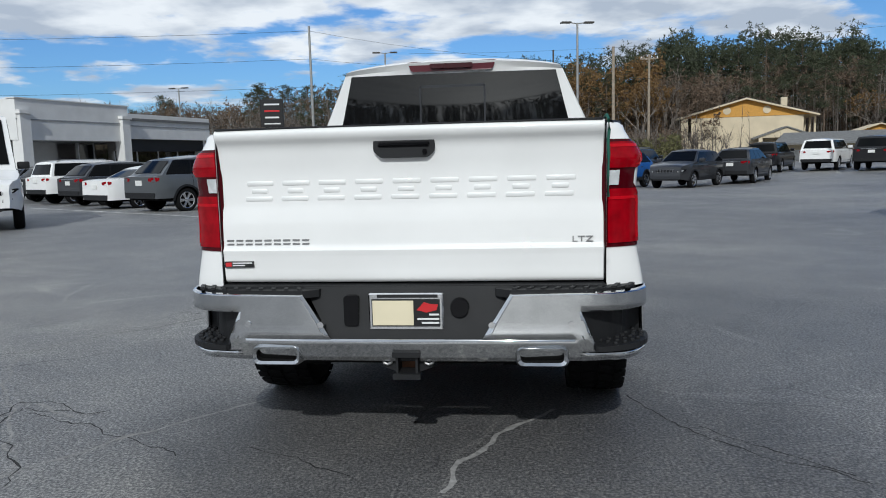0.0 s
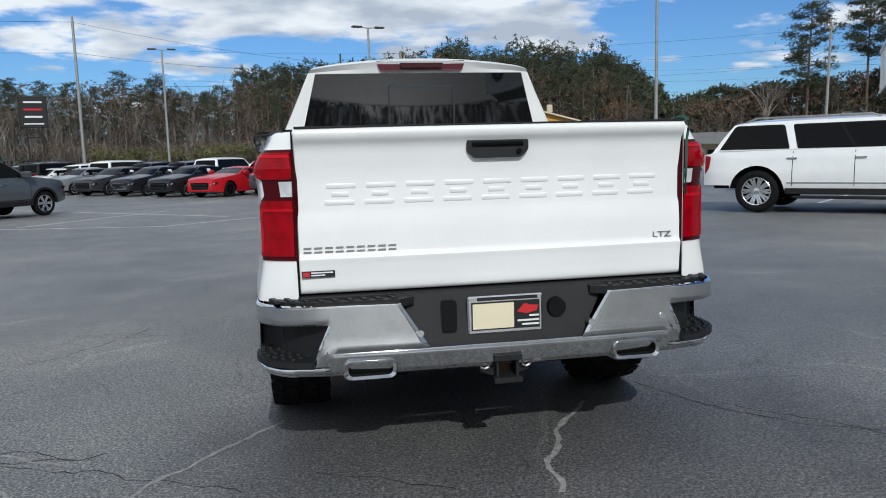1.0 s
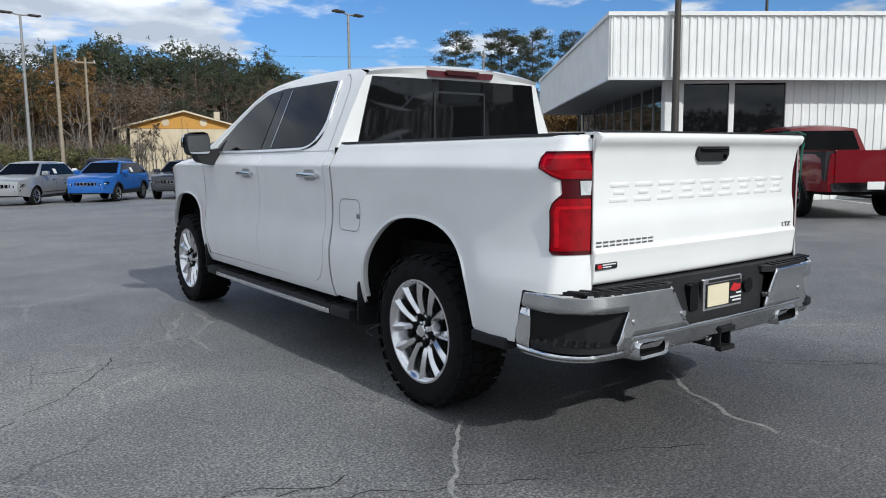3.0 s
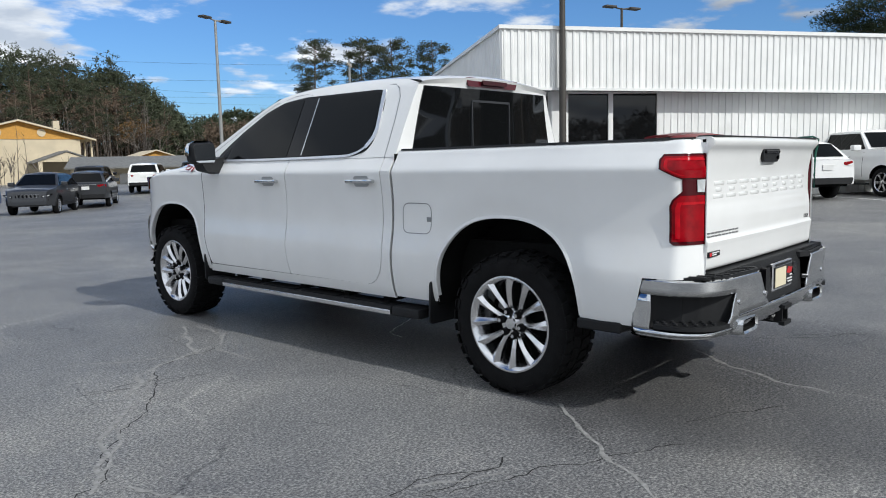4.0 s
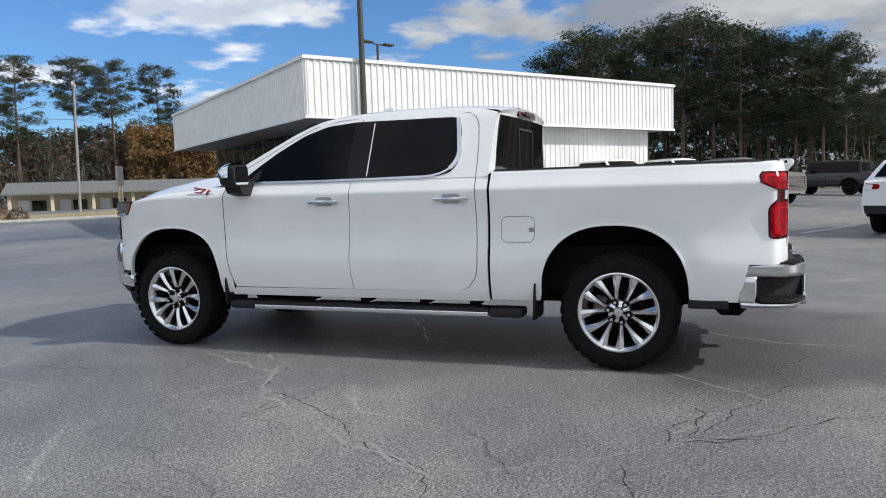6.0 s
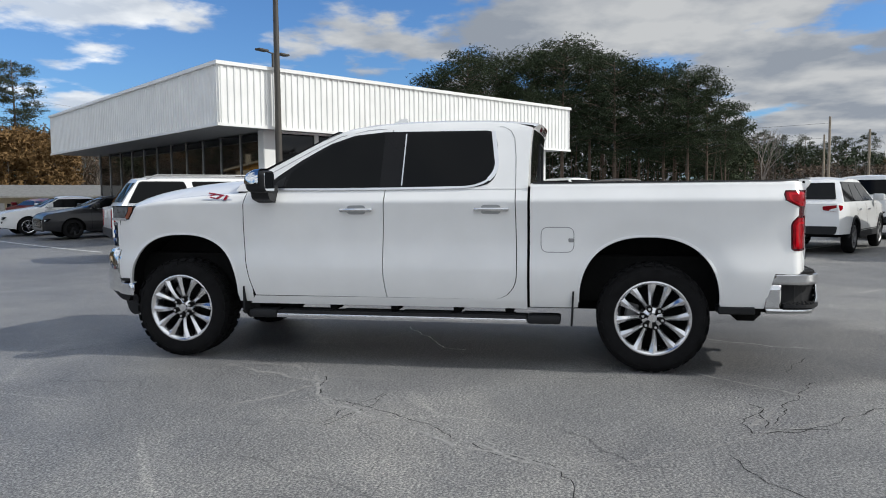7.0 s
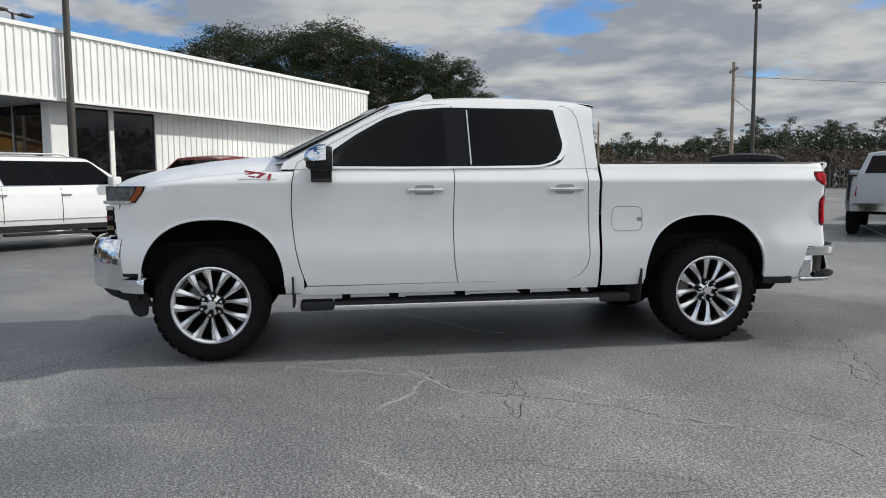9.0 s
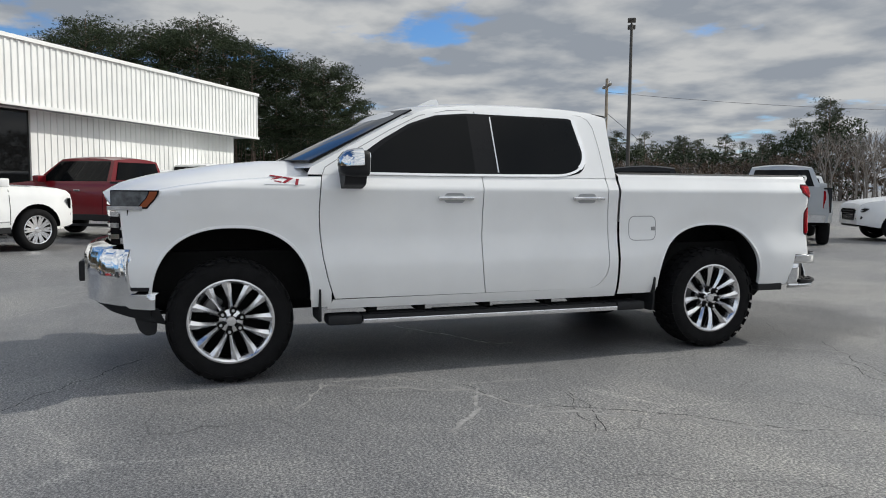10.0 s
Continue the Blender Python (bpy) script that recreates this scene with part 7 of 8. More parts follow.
        fr = [(2.83, 1.378), (2.055, 1.378), (2.055, 1.800), (2.28, 1.780), (2.48, 1.712), (2.68, 1.592), (2.80, 1.500)]
        P("front_side_window", slab(bmesh.new(), rounded(fr, 0.02, 3), side_put(s, 0.007), 0.01), TINT, cab, "dark tinted side window")
        qt = [(2.93, 1.385), (2.855, 1.385), (2.835, 1.470), (2.90, 1.432)]
        P("quarter_window", slab(bmesh.new(), rounded(qt, 0.01, 2), side_put(s, 0.006), 0.01), PLASTIC, cab)
        rr = [(1.865, 1.380), (1.34, 1.384), (1.235, 1.410), (1.186, 1.47), (1.180, 1.56), (1.200, 1.76), (1.235, 1.792), (1.865, 1.800)]
        P("rear_side_window", slab(bmesh.new(), rounded(rr, 0.025, 3), side_put(s, 0.007), 0.01), TINT, cab, "dark tinted side window")
        P("window_channel", slab(bmesh.new(), [(1.882, 1.385), (1.872, 1.385), (1.872, 1.795), (1.882, 1.795)], side_put(s, 0.010), 0.008), CHROME, cab)
        bm = bmesh.new()
        low = [(2.99, 1.366), (2.4, 1.362), (1.8, 1.364), (1.46, 1.368)]
        bend = [((1 - f) ** 2 * 1.46 + 2 * f * (1 - f) * 1.155 + f * f * 1.146, (1 - f) ** 2 * 1.368 + 2 * f * (1 - f) * 1.362 + f * f * 1.55) for f in [i / 14 for i in range(1, 15)]]
        up = [(lerp(1.146, 1.185, i / 5), lerp(1.55, 1.80, i / 5)) for i in range(1, 6)]
        seam(bm, low + bend, s, 0.016, 0.009, upper_x)
        P("window_trim", thicken(bm, (-s * 0.008, 0, 0)), BRIGHT, cab, "bright chrome window trim")
        bm = bmesh.new()
        seam(bm, bend[7:] + up, s, 0.032, 0.0095, upper_x)
        P("window_trim", thicken(bm, (-s * 0.008, 0, 0)), BRIGHT, cab)
        # door outline above the belt
        bm = bmesh.new()
        seam(bm, [(1.0, 1.352), (1.0, 1.45), (1.005, 1.60), (1.02, 1.74), (1.05, 1.80), (1.10, 1.832), (1.2, 1.842), (1.6, 1.848), (2.0, 1.845), (2.2, 1.832), (2.42, 1.785), (2.65, 1.672), (2.85, 1.56), (3.05, 1.45), (3.13, 1.40), (3.15, 1.352)], s, 0.006, 0.001, upper_x)
        P("door_gap", bm, DULLMETAL, cab)
        bm = bmesh.new()
        seam(bm, [(1.99, 1.815), (1.99, 1.846)], s, 0.006, 0.001, upper_x)
        P("door_gap", bm, UNDER, cab)
    # windscreen, rear window, high brake lamp
    bm = bmesh.new()
    rows = []
    for i in range(7):
        f = i / 6
        y, z = lerp(3.19, 2.44, f), lerp(1.425, 1.812, f)
        rows.append([(upper_x(y, z) * g * 0.93, y + lerp(0.16, 0.085, f) * (1 - (g * 0.93) ** 2) + 0.008, z + 0.022 + 0.02 * (1 - g * g)) for g in (-1, -0.8, -0.5, -0.2, 0.2, 0.5, 0.8, 1)])
    grid(bm, rows)
    P("windscreen", thicken(bm, (0, -0.006, -0.010)), TINT, cab, "tinted windscreen", 40)
    bm = bmesh.new()
    rows = []
    for i in range(5):
        f = i / 4
        z = lerp(1.385, 1.808, f)
        y = linear([(1.352, 0.908), (1.55, 0.905), (1.70, 0.898), (1.825, 0.885)], z)
        rows.append([(g * lerp(0.775, 0.668, f), y - 0.03 * (1 - g * g * 0.8) - 0.006, z) for g in (-1, -0.75, -0.5, -0.25, 0, 0.25, 0.5, 0.75, 1)])
    grid(bm, rows)
    rw = P("rear_window", thicken(bm, (0, 0.012, 0)), plain("rear_glass", (0.006, 0.0065, 0.007), rough=0.02, spec=0.9, vary=0.05), cab, "dark tinted rear window", 40)
    for x in (-0.21, 0.21):
        P("slider_frame", new_box(x - 0.006, x + 0.006, 0.858, 0.872, 1.39, 1.73), DARKGREY, rw)
    P("slider_frame", new_box(-0.21, 0.21, 0.858, 0.872, 1.72, 1.735), DARKGREY, rw)
    bl = P("high_brake_lamp", slab(bmesh.new(), rounded([(-0.29, 1.884), (0.29, 1.884), (0.262, 1.822), (-0.262, 1.822)], 0.015, 3), lambda a, b, d: (a, 0.826 + 0.018 * (a / 0.28) ** 2 + d, b), 0.06), plain("maroon_lens", (0.085, 0.012, 0.018), rough=0.15, coat=0.3), cab, "dark maroon high brake lamp")
    P("lamp_lens", slab(bmesh.new(), rounded([(-0.14, 1.868), (0.14, 1.868), (0.13, 1.838), (-0.13, 1.838)], 0.008, 2), lambda a, b, d: (a, 0.822 + d, b), 0.01), plain("dull_brake_lens", (0.045, 0.004, 0.006), rough=0.2, coat=0.3), bl)
    bm = bmesh.new()
    slab(bm, [(2.02, 1.93), (2.22, 1.93), (2.10, 1.985), (2.05, 1.99)], lambda a, b, d: (-0.02 + d, a, b), 0.04)
    P("roof_aerial", bm, W, cab, "", 30)
    # -- hood and wings --
    edge = [(3.18, 1.345), (3.5, 1.325), (3.8, 1.300), (4.05, 1.265), (4.25, 1.225), (4.38, 1.185), (4.47, 1.15)]
    mid = [(3.18, 1.462), (3.5, 1.455), (3.8, 1.425), (4.05, 1.382), (4.25, 1.335), (4.38, 1.285), (4.47, 1.215)]
    bm = bmesh.new()
    rows = []
    for y in [3.195, 3.3, 3.4, 3.5, 3.6, 3.7, 3.8, 3.9, 4.0, 4.1, 4.2, 4.3, 4.36, 4.42, 4.46]:
        xe = min(0.845, tx(y, 1.30) - 0.085)
        ze, zm = linear(edge, y), linear(mid, y)
        row = []
        for i in range(-10, 11):
            f = i / 10
            a = abs(f)
            k = linear([(0, 1.0), (0.45, 0.97), (0.56, 0.90), (0.62, 0.80), (0.85, 0.42), (1.0, 0.0)], a)
            row.append((xe * f, y + 0.10 * (1 - f * f) * max(0, (y - 3.9) / 0.56), ze + (zm - ze) * k))
        rows.append(row)
    grid(bm, rows)
    P("hood", thicken(bm, (0, -0.01, -0.03)), W, smooth=24)
    P("cowl", new_box(-0.80, 0.80, 3.10, 3.24, 1.36, 1.415, 0.02), PLASTIC)
    for s in (-1, 1):
        bm = bmesh.new()
        rows = []
        for y in stations(3.10, 4.44, 0.05, (4.222, 4.35, 4.365, 4.38, 4.402)):
            b = tbot(y) if y < 4.22 else (0.63 if y < 4.352 else lerp(0.63, 1.115, min(1, (y - 4.352) / 0.05)))
            tp = min(linear(edge, y), 1.345)
            if y > 4.12:
                tp = min(tp, linear([(4.12, 1.30), (4.18, 1.245), (4.44, 1.20)], y) + 0.0)
            row = []
            for z in ZROWS:
                q = min(max(z, b), tp - 0.03)
                yy = max(y, front(q) + 0.0035) if q > 0.50 else max(y, 3.10)
                row.append((s * tx(yy, q), yy, q))
            yy = max(y, front(tp) + 0.0035)
            xe = tx(yy, tp - 0.03)
            row += [(s * (xe - 0.012), yy, tp - 0.012), (s * (xe - 0.035), yy, tp - 0.002), (s * min(0.85, xe - 0.07), yy, tp + 0.006)]
            rows.append(row)
        grid(bm, rows)
        clean(bm)
        fd = P("front_wing", bm, W, smooth=40)
        # slanted trim badge: silver letters under red ones
        lean = Vector((-s * 0.515, 0, 0.857))
        out = Vector((s * 0.857, 0, 0.515))
        across = Vector((0, s, 0))
        for k, (size, mt, e, dz, deep) in enumerate(((0.062, BRIGHT, 0.0005, -0.002, 0.0025), (0.062, BADGERED, 0.004, 0.0, 0.0025))):
            o = Vector((s * tx(3.40, 1.292), 3.40, 1.292)) + out * e + lean * dz
            up = lean + across * 0.45
            m = Matrix((Vector((across.x * 2.1, up.x, out.x, o.x)), Vector((across.y * 2.1, up.y, out.y, o.y)), Vector((across.z * 2.1, up.z, out.z, o.z)), Vector((0, 0, 0, 1))))
            letters("Z71", size, mt, fd, m, "badge_letters", deep, 0.0042 if k == 0 else 0.0015)
        o = Vector((s * tx(3.40, 1.286), 3.40, 1.286)) + out * 0.002
        bar = new_box(-0.13, 0.13, -0.004, 0.004, -0.002, 0.002)
        bar.transform(Matrix((Vector((across.x, lean.x, out.x, o.x)), Vector((across.y, lean.y, out.y, o.y)), Vector((across.z, lean.z, out.z, o.z)), Vector((0, 0, 0, 1)))))
        P("badge_bar", bar, BRIGHT, fd)
    # -- nose --
    g = P("grille", slab(bmesh.new(), rounded([(-0.80, 0.86), (0.80, 0.86), (0.86, 1.18), (-0.86, 1.18)], 0.06, 4), lambda a, b, d: (a, 4.50 - 0.13 * (a / 0.8) ** 2 - d, b), 0.2), GLOSSBLACK)
    for z, hgt in ((0.90, 0.045), (0.985, 0.03), (1.06, 0.05), (1.135, 0.03)):
        bm = bmesh.new()
        rows = [[(x, 4.535 - 0.13 * (x / 0.8) ** 2 - d, z + q) for d, q in ((0.03, 0), (0, 0.006), (0, hgt - 0.006), (0.03, hgt))] for x in [-0.82 + 0.1025 * i for i in range(17)]]
        grid(bm, rows)
        bmesh.ops.recalc_face_normals(bm, faces=bm.faces[:])
        P("grille_bar", thicken(bm, (0, -0.02, 0)), CHROME, g, "", 35)
    P("hood_lip", slab(bmesh.new(), rounded([(-0.82, 1.15), (0.82, 1.15), (0.80, 1.20), (-0.80, 1.20)], 0.02, 3), lambda a, b, d: (a, 4.535 - 0.13 * (a / 0.8) ** 2 - d, b), 0.1), W)
    for s in (-1, 1):
        hl = lambda z: linear([(1.10, 4.25), (1.15, 4.215), (1.20, 4.17), (1.24, 4.16)], z)
        lamp = P("headlight", side_sheet(s, [1.125, 1.15, 1.18, 1.21, 1.24], hl, lambda z: 4.45, 0.004, 10, 0.08), GLOSSBLACK, t, "dark headlight with amber side marker", 40)
        P("lens", side_sheet(s, [1.135, 1.16, 1.19, 1.215, 1.232], lambda z: hl(z) + 0.062, lambda z: 4.442, 0.009, 8, 0.01), plain("smoked_lens", (0.16, 0.17, 0.18), rough=0.1, metal=0.6, vary=0.5, scale=22), lamp, "", 40)
        P("side_marker", side_sheet(s, [1.135, 1.16, 1.19, 1.215, 1.232], lambda z: hl(z) + 0.010, lambda z: hl(z) + 0.055, 0.009, 4, 0.01), AMBER, lamp, "", 40)
        P("lower_lamp", side_sheet(s, [0.90, 0.98, 1.05, 1.10], lambda z: 4.395, lambda z: 4.46, -0.004, 6, 0.08), GLOSSBLACK, t, "", 40)
        for z in (0.935, 1.005, 1.075):
            P("chrome_strip", side_sheet(s, [z, z + 0.012, z + 0.030], lambda z: 4.402, lambda z: 4.455, 0.006, 6, 0.03), CHROME, t, "", 40)
        P("chrome_strip", side_sheet(s, [1.116, 1.128, 1.140], lambda z: 4.262, lambda z: 4.47, 0.010, 8, 0.03), CHROME, t, "", 40)
        P("bumper_lip", side_sheet(s, [0.610, 0.622, 0.634], lambda z: 4.232, lambda z: 4.37, 0.004, 6, 0.05), PLASTIC, t, "", 40)
        P("air_curtain", side_sheet(s, [0.615, 0.66, 0.74, 0.82, 0.88], lambda z: 4.30, lambda z: 4.42, -0.02, 4, 0.08), PLASTIC, t, "", 40)

    def bump_path(f):
        """Front bumper in plan: f from 0 (wheel arch) to 1 (middle)."""
        k = [(0, (0.918, 4.232)), (0.12, (0.890, 4.33)), (0.25, (0.850, 4.435)), (0.4, (0.775, 4.53)), (0.6, (0.605, 4.615)), (0.8, (0.35, 4.665)), (1, (0.0, 4.675))]
        return linear([(a, b[0]) for a, b in k], f), linear([(a, b[1]) for a, b in k], f)

    ff = sorted([i / 24 for i in range(25)] + [0.145, 0.155, 0.175])
    bm = bmesh.new()
    rows = []
    for f in ff + [2 - q for q in ff[-2::-1]]:
        g_ = f if f <= 1 else 2 - f
        s = -1 if f <= 1 else 1
        x, y = bump_path(g_)
        lo = lerp(0.485, 0.545, g_)
        hi = lerp(0.612, 0.890, min(1, max(0, (g_ - 0.145) / 0.03)))
        rows.append([(s * x * (1 - 0.015 * b), y - a, lerp(lo, hi, c)) for a, b, c in ((0.05, 1, 0), (0.0, 0, 0.06), (0, 0, 0.45), (0.004, 0, 0.8), (0.03, 1, 0.95), (0.10, 2, 1.0))])
    grid(bm, rows)
    fb = P("front_bumper", thicken(bm, (0, -0.03, 0)), CHROME, t, "chrome front bumper", 40)
    bm = bmesh.new()
    rows = []
    for f in ff + [2 - q for q in ff[-2::-1]]:
        g_ = f if f <= 1 else 2 - f
        s = -1 if f <= 1 else 1
        x, y = bump_path(g_)
        zv = lerp(0.395, 0.50, min(1.0, g_ * 1.6))
        rows.append([(s * x * 0.95, y - 0.14, zv - 0.02), (s * x * 0.975, y - 0.06, zv + 0.01), (s * x * 0.99, y - 0.02, lerp(0.50, 0.56, g_))])
    grid(bm, rows)
    P("front_valance", thicken(bm, (0, -0.03, 0)), PLASTIC, t, "", 40)
    P("plate_bracket", new_box(-0.17, 0.17, 4.67, 4.72, 0.60, 0.74, 0.008), PLASTIC, fb)
    for s in (-1, 1):
        P("air_deflector", slab(bmesh.new(), rounded([(4.19, 0.44), (4.33, 0.44), (4.30, 0.35), (4.26, 0.315), (4.20, 0.325)], 0.02, 3), lambda a, b, d: (s * (0.84 - d), a, b), 0.03), PLASTIC, fb)
    # -- rear bumper --
    def rear_path(f):
        k = [(0, (0.962, -0.765)), (0.05, (0.968, -0.80)), (0.10, (0.972, -0.84)), (0.22, (0.970, -0.95)), (0.27, (0.960, -1.005)), (0.32, (0.938, -1.05)), (0.37, (0.905, -1.090)), (0.42, (0.865, -1.120)), (0.48, (0.81, -1.145)), (0.55, (0.73, -1.162)), (0.75, (0.42, -1.178)), (1, (0.0, -1.185))]
        return linear([(a, b[0]) for a, b in k], f), linear([(a, b[1]) for a, b in k], f)

    zB, zM, zT = [0.455, 0.462, 0.475, 0.492], [0.492, 0.505, 0.53, 0.553, 0.58, 0.62, 0.662], [0.662, 0.69, 0.712, 0.728, 0.738]

    def gate(x_want):
        lo, hi = 0.45, 1.0
        for _ in range(30):
            m = (lo + hi) / 2
            lo, hi = (m, hi) if rear_path(m)[0] > x_want else (lo, m)
        return lo

    GW = 0.58

    def chrome_point(s, g_, z):
        x, y = rear_path(g_)
        q = 1.0 if 0.462 < z < 0.730 else (0.992 if z > 0.5 else 0.985)
        roll = 0.028 * max(0.0, (0.553 - z) / 0.1) ** 1.5 if g_ > 0.45 else 0.012 * max(0.0, (0.553 - z) / 0.1)
        swell = 0.006 * math.exp(-((z - 0.553) / 0.022) ** 2) * min(1.0, max(0.0, (g_ - 0.5) / 0.08))
        return (s * x * q, y + roll - swell + (0.010 if q < 1 else 0.0) - (0.045 * max(0.0, (z - 0.686) / 0.052) ** 1.4 + 0.03 * max(0.0, (0.50 - z) / 0.045) ** 1.4) * max(0.0, 1 - g_ / 0.14), z)

    bm = bmesh.new()
    for s in (-1, 1):
        row = lambda z, a, b, n: [chrome_point(s, lerp(a, b, i / n), z) for i in range(n + 1)]
        grid(bm, [row(z, 0.0, GW, 26) for z in zB])
        grid(bm, [row(z, GW, 1.0, 20) for z in zB + zM[1:4]])
        grid(bm, [row(z, 0.0, 0.125, 6) for z in zM])
        grid(bm, [row(z, 0.0, GW, 26) for z in zT])
        grid(bm, [row(z, GW, gate(lerp(0.305, 0.415, (z - 0.553) / 0.175)), 14) for z in zM[3:] + zT[1:]])
        grid(bm, [row(z, lerp(0.525, 0.575, (z - 0.492) / 0.17), GW, 3) for z in zM])
    bmesh.ops.remove_doubles(bm, verts=bm.verts[:], dist=0.0006)
    bmesh.ops.recalc_face_normals(bm, faces=bm.faces[:])
    rb = P("rear_bumper", bm, CHROME, t, "chrome rear bumper with black corner steps", 22)
    md = rb.modifiers.new("depth", "SOLIDIFY")
    md.thickness, md.offset = 0.010, -1
    for s in (-1, 1):
        # dark step pocket in each corner
        bm = bmesh.new()
        rows = []
        for i in range(19):
            g_ = lerp(0.105, 0.575, i / 18)
            x, y = rear_path(g_)
            x2, y2 = rear_path(g_ + 0.01)
            n = Vector((y2 - y, x - x2)).normalized()
            dp = 0.016 + 0.085 * math.sin(math.pi * min(1, max(0, i / 18))) ** 0.5
            a, b = x + n.x * dp, y + n.y * dp
            e = (x + n.x * 0.013, y + n.y * 0.013)
            rows.append([(s * e[0], e[1], 0.682), (s * a, b, 0.678), (s * a, b, 0.495), (s * e[0], e[1], 0.480)])
        grid(bm, rows)
        bmesh.ops.recalc_face_normals(bm, faces=bm.faces[:])
        step = P("corner_step", bm, PLASTIC, rb, "black moulded corner step", 40)
        poly = [(rear_path(lerp(0.14, 0.53, i / 10))[0] + 0.006, rear_path(lerp(0.14, 0.53, i / 10))[1] - 0.005) for i in range(11)]
        poly += [(0.69, -1.06), (0.80, -1.0), (0.86, -0.90)]
        bm = bmesh.new()
        slab(bm, [(s * a, b) for a, b in poly], lambda a, b, d: (a, b, 0.522 - d), 0.022)
        P("step_tread", bm, PLASTIC, step)
        for i in range(7):
            for j in range(3):
                a, b = rear_path(0.17 + 0.045 * i)
                k = 0.018 + 0.028 * j
                P("tread_stud", new_box(s * (a - k) - 0.009, s * (a - k) + 0.009, b + k * 0.8 - 0.009, b + k * 0.8 + 0.009, 0.520, 0.532, 0.003), PLASTIC, step)
        # ribbed pad on top of the bumper
        bm = bmesh.new()
        pp = [(0.915, -0.90), (0.925, -0.97), (0.905, -1.035), (0.85, -1.092), (0.74, -1.140), (0.42, -1.168), (0.36, -1.13), (0.345, -1.02), (0.75, -1.02), (0.84, -0.97), (0.87, -0.90)]
        slab(bm, [(s * a, b) for a, b in pp], lambda a, b, d: (a, b, 0.748 - d), 0.03)
        pad = P("step_pad", bm, PLASTIC, rb, "black ribbed step pad")
        for i in range(9):
            a = 0.44 + 0.055 * i
            k = linear([(0.42, -1.155), (0.74, -1.138), (0.90, -1.09)], a)
            bm = bmesh.new()
            slab(bm, [(s * (a - 0.014), k), (s * (a + 0.004), k), (s * (a + 0.030), k + 0.075), (s * (a + 0.012), k + 0.075)], lambda u, v, d: (u, v, 0.754 - d), 0.01)
            P("pad_rib", bm, PLASTIC, pad)
        for x in (0.345, 0.655):
            P("parking_sensor", rod(bmesh.new(), (s * x, -1.186 if x < 0.5 else -1.172, 0.612), (s * x, -1.15, 0.612), 0.013, 0.013, 14), ALLOY, rb, "", 40)
        # exhaust tips
        ex = 0.54
        outer = rounded([(s * ex - 0.105, 0.440), (s * ex + 0.105, 0.440), (s * ex + 0.105, 0.525), (s * ex - 0.105, 0.525)], 0.032, 4)
        inner = rounded([(s * ex - 0.084, 0.458), (s * ex + 0.086, 0.458), (s * ex + 0.086, 0.508), (s * ex - 0.086, 0.508)], 0.022, 4)
        bm = bmesh.new()
        grid(bm, [[(a, -0.85, b - 0.02) for a, b in outer], [(a, -1.165, b) for a, b in outer], [(lerp(a, c, 0.4), -1.179, lerp(b, d, 0.4)) for (a, b), (c, d) in zip(outer, inner)], [(a, -1.171, b) for a, b in inner]], True)
        bmesh.ops.recalc_face_normals(bm, faces=bm.faces[:])
        et = P("exhaust_tip", bm, CHROME, t, "square chrome exhaust tip", 40)
        bm = bmesh.new()
        vs = grid(bm, [[(a, -1.170, b) for a, b in inner], [(a, -0.96, b) for a, b in inner]], True)
        bm.faces.new(vs[-1])
        P("exhaust_bore", bm, UNDER, et)
    # middle of the bumper: black panel, plate, sockets
    bm = bmesh.new()
    slab(bm, [(-0.43, 0.755), (0.43, 0.755), (0.31, 0.545), (-0.31, 0.545)], lambda a, b, d: (a, -1.105 - 0.05 * (0.755 - b) / 0.21 + d, b), 0.05)
    mp = P("bumper_recess", bm, PLASTIC, rb, "black plastic bumper middle")
    bm = new_box(-0.79, 0.79, -1.10, -0.98, 0.735, 0.757)
    P("bumper_shelf", bm, PLASTIC, rb)
    pl = P("number_plate", new_box(-0.152, 0.152, -1.152, -1.13, 0.583, 0.735, 0.006), ALLOY, rb, "dealer number plate in a chrome frame")
    P("plate_face", new_box(-0.138, 0.138, -1.156, -1.150, 0.600, 0.712), SIGNBLACK, pl)
    P("plate_blank", new_box(-0.134, 0.032, -1.159, -1.155, 0.606, 0.706), PLATE, pl)
    P("plate_mark", slab(bmesh.new(), [(0.045, 0.668), (0.075, 0.700), (0.10, 0.692), (0.132, 0.690), (0.125, 0.668), (0.085, 0.658)], lambda a, b, d: (a, -1.159 + d, b), 0.004), SIGNRED, pl)
    for z, w_ in ((0.646, 0.04), (0.628, 0.088), (0.612, 0.07)):
        P("plate_bar", new_box(0.135 - w_, 0.135, -1.159, -1.155, z, z + 0.007), SIGNWHITE, pl)
    P("frame_bar", new_box(-0.115, 0.13, -1.1545, -1.151, 0.717, 0.730), SIGNBLACK, pl)
    P("socket_cover", slab(bmesh.new(), rounded([(-0.255, 0.60), (-0.195, 0.60), (-0.195, 0.725), (-0.255, 0.725)], 0.015, 3), lambda a, b, d: (a, -1.150 + d, b), 0.03), GLOSSBLACK, mp)
    P("lock_plug", rod(bmesh.new(), (0.215, -1.148, 0.672), (0.215, -1.12, 0.672), 0.036, 0.040, 20), GLOSSBLACK, mp, "", 40)
    # tow hitch
    hb = bmesh.new()
    for a, b, c, d in ((-0.045, 0.045, 0.455, 0.465), (-0.045, 0.045, 0.375, 0.385), (-0.045, -0.035, 0.385, 0.455), (0.035, 0.045, 0.385, 0.455)):
        box(hb, a, b, -1.135, -0.75, c, d)
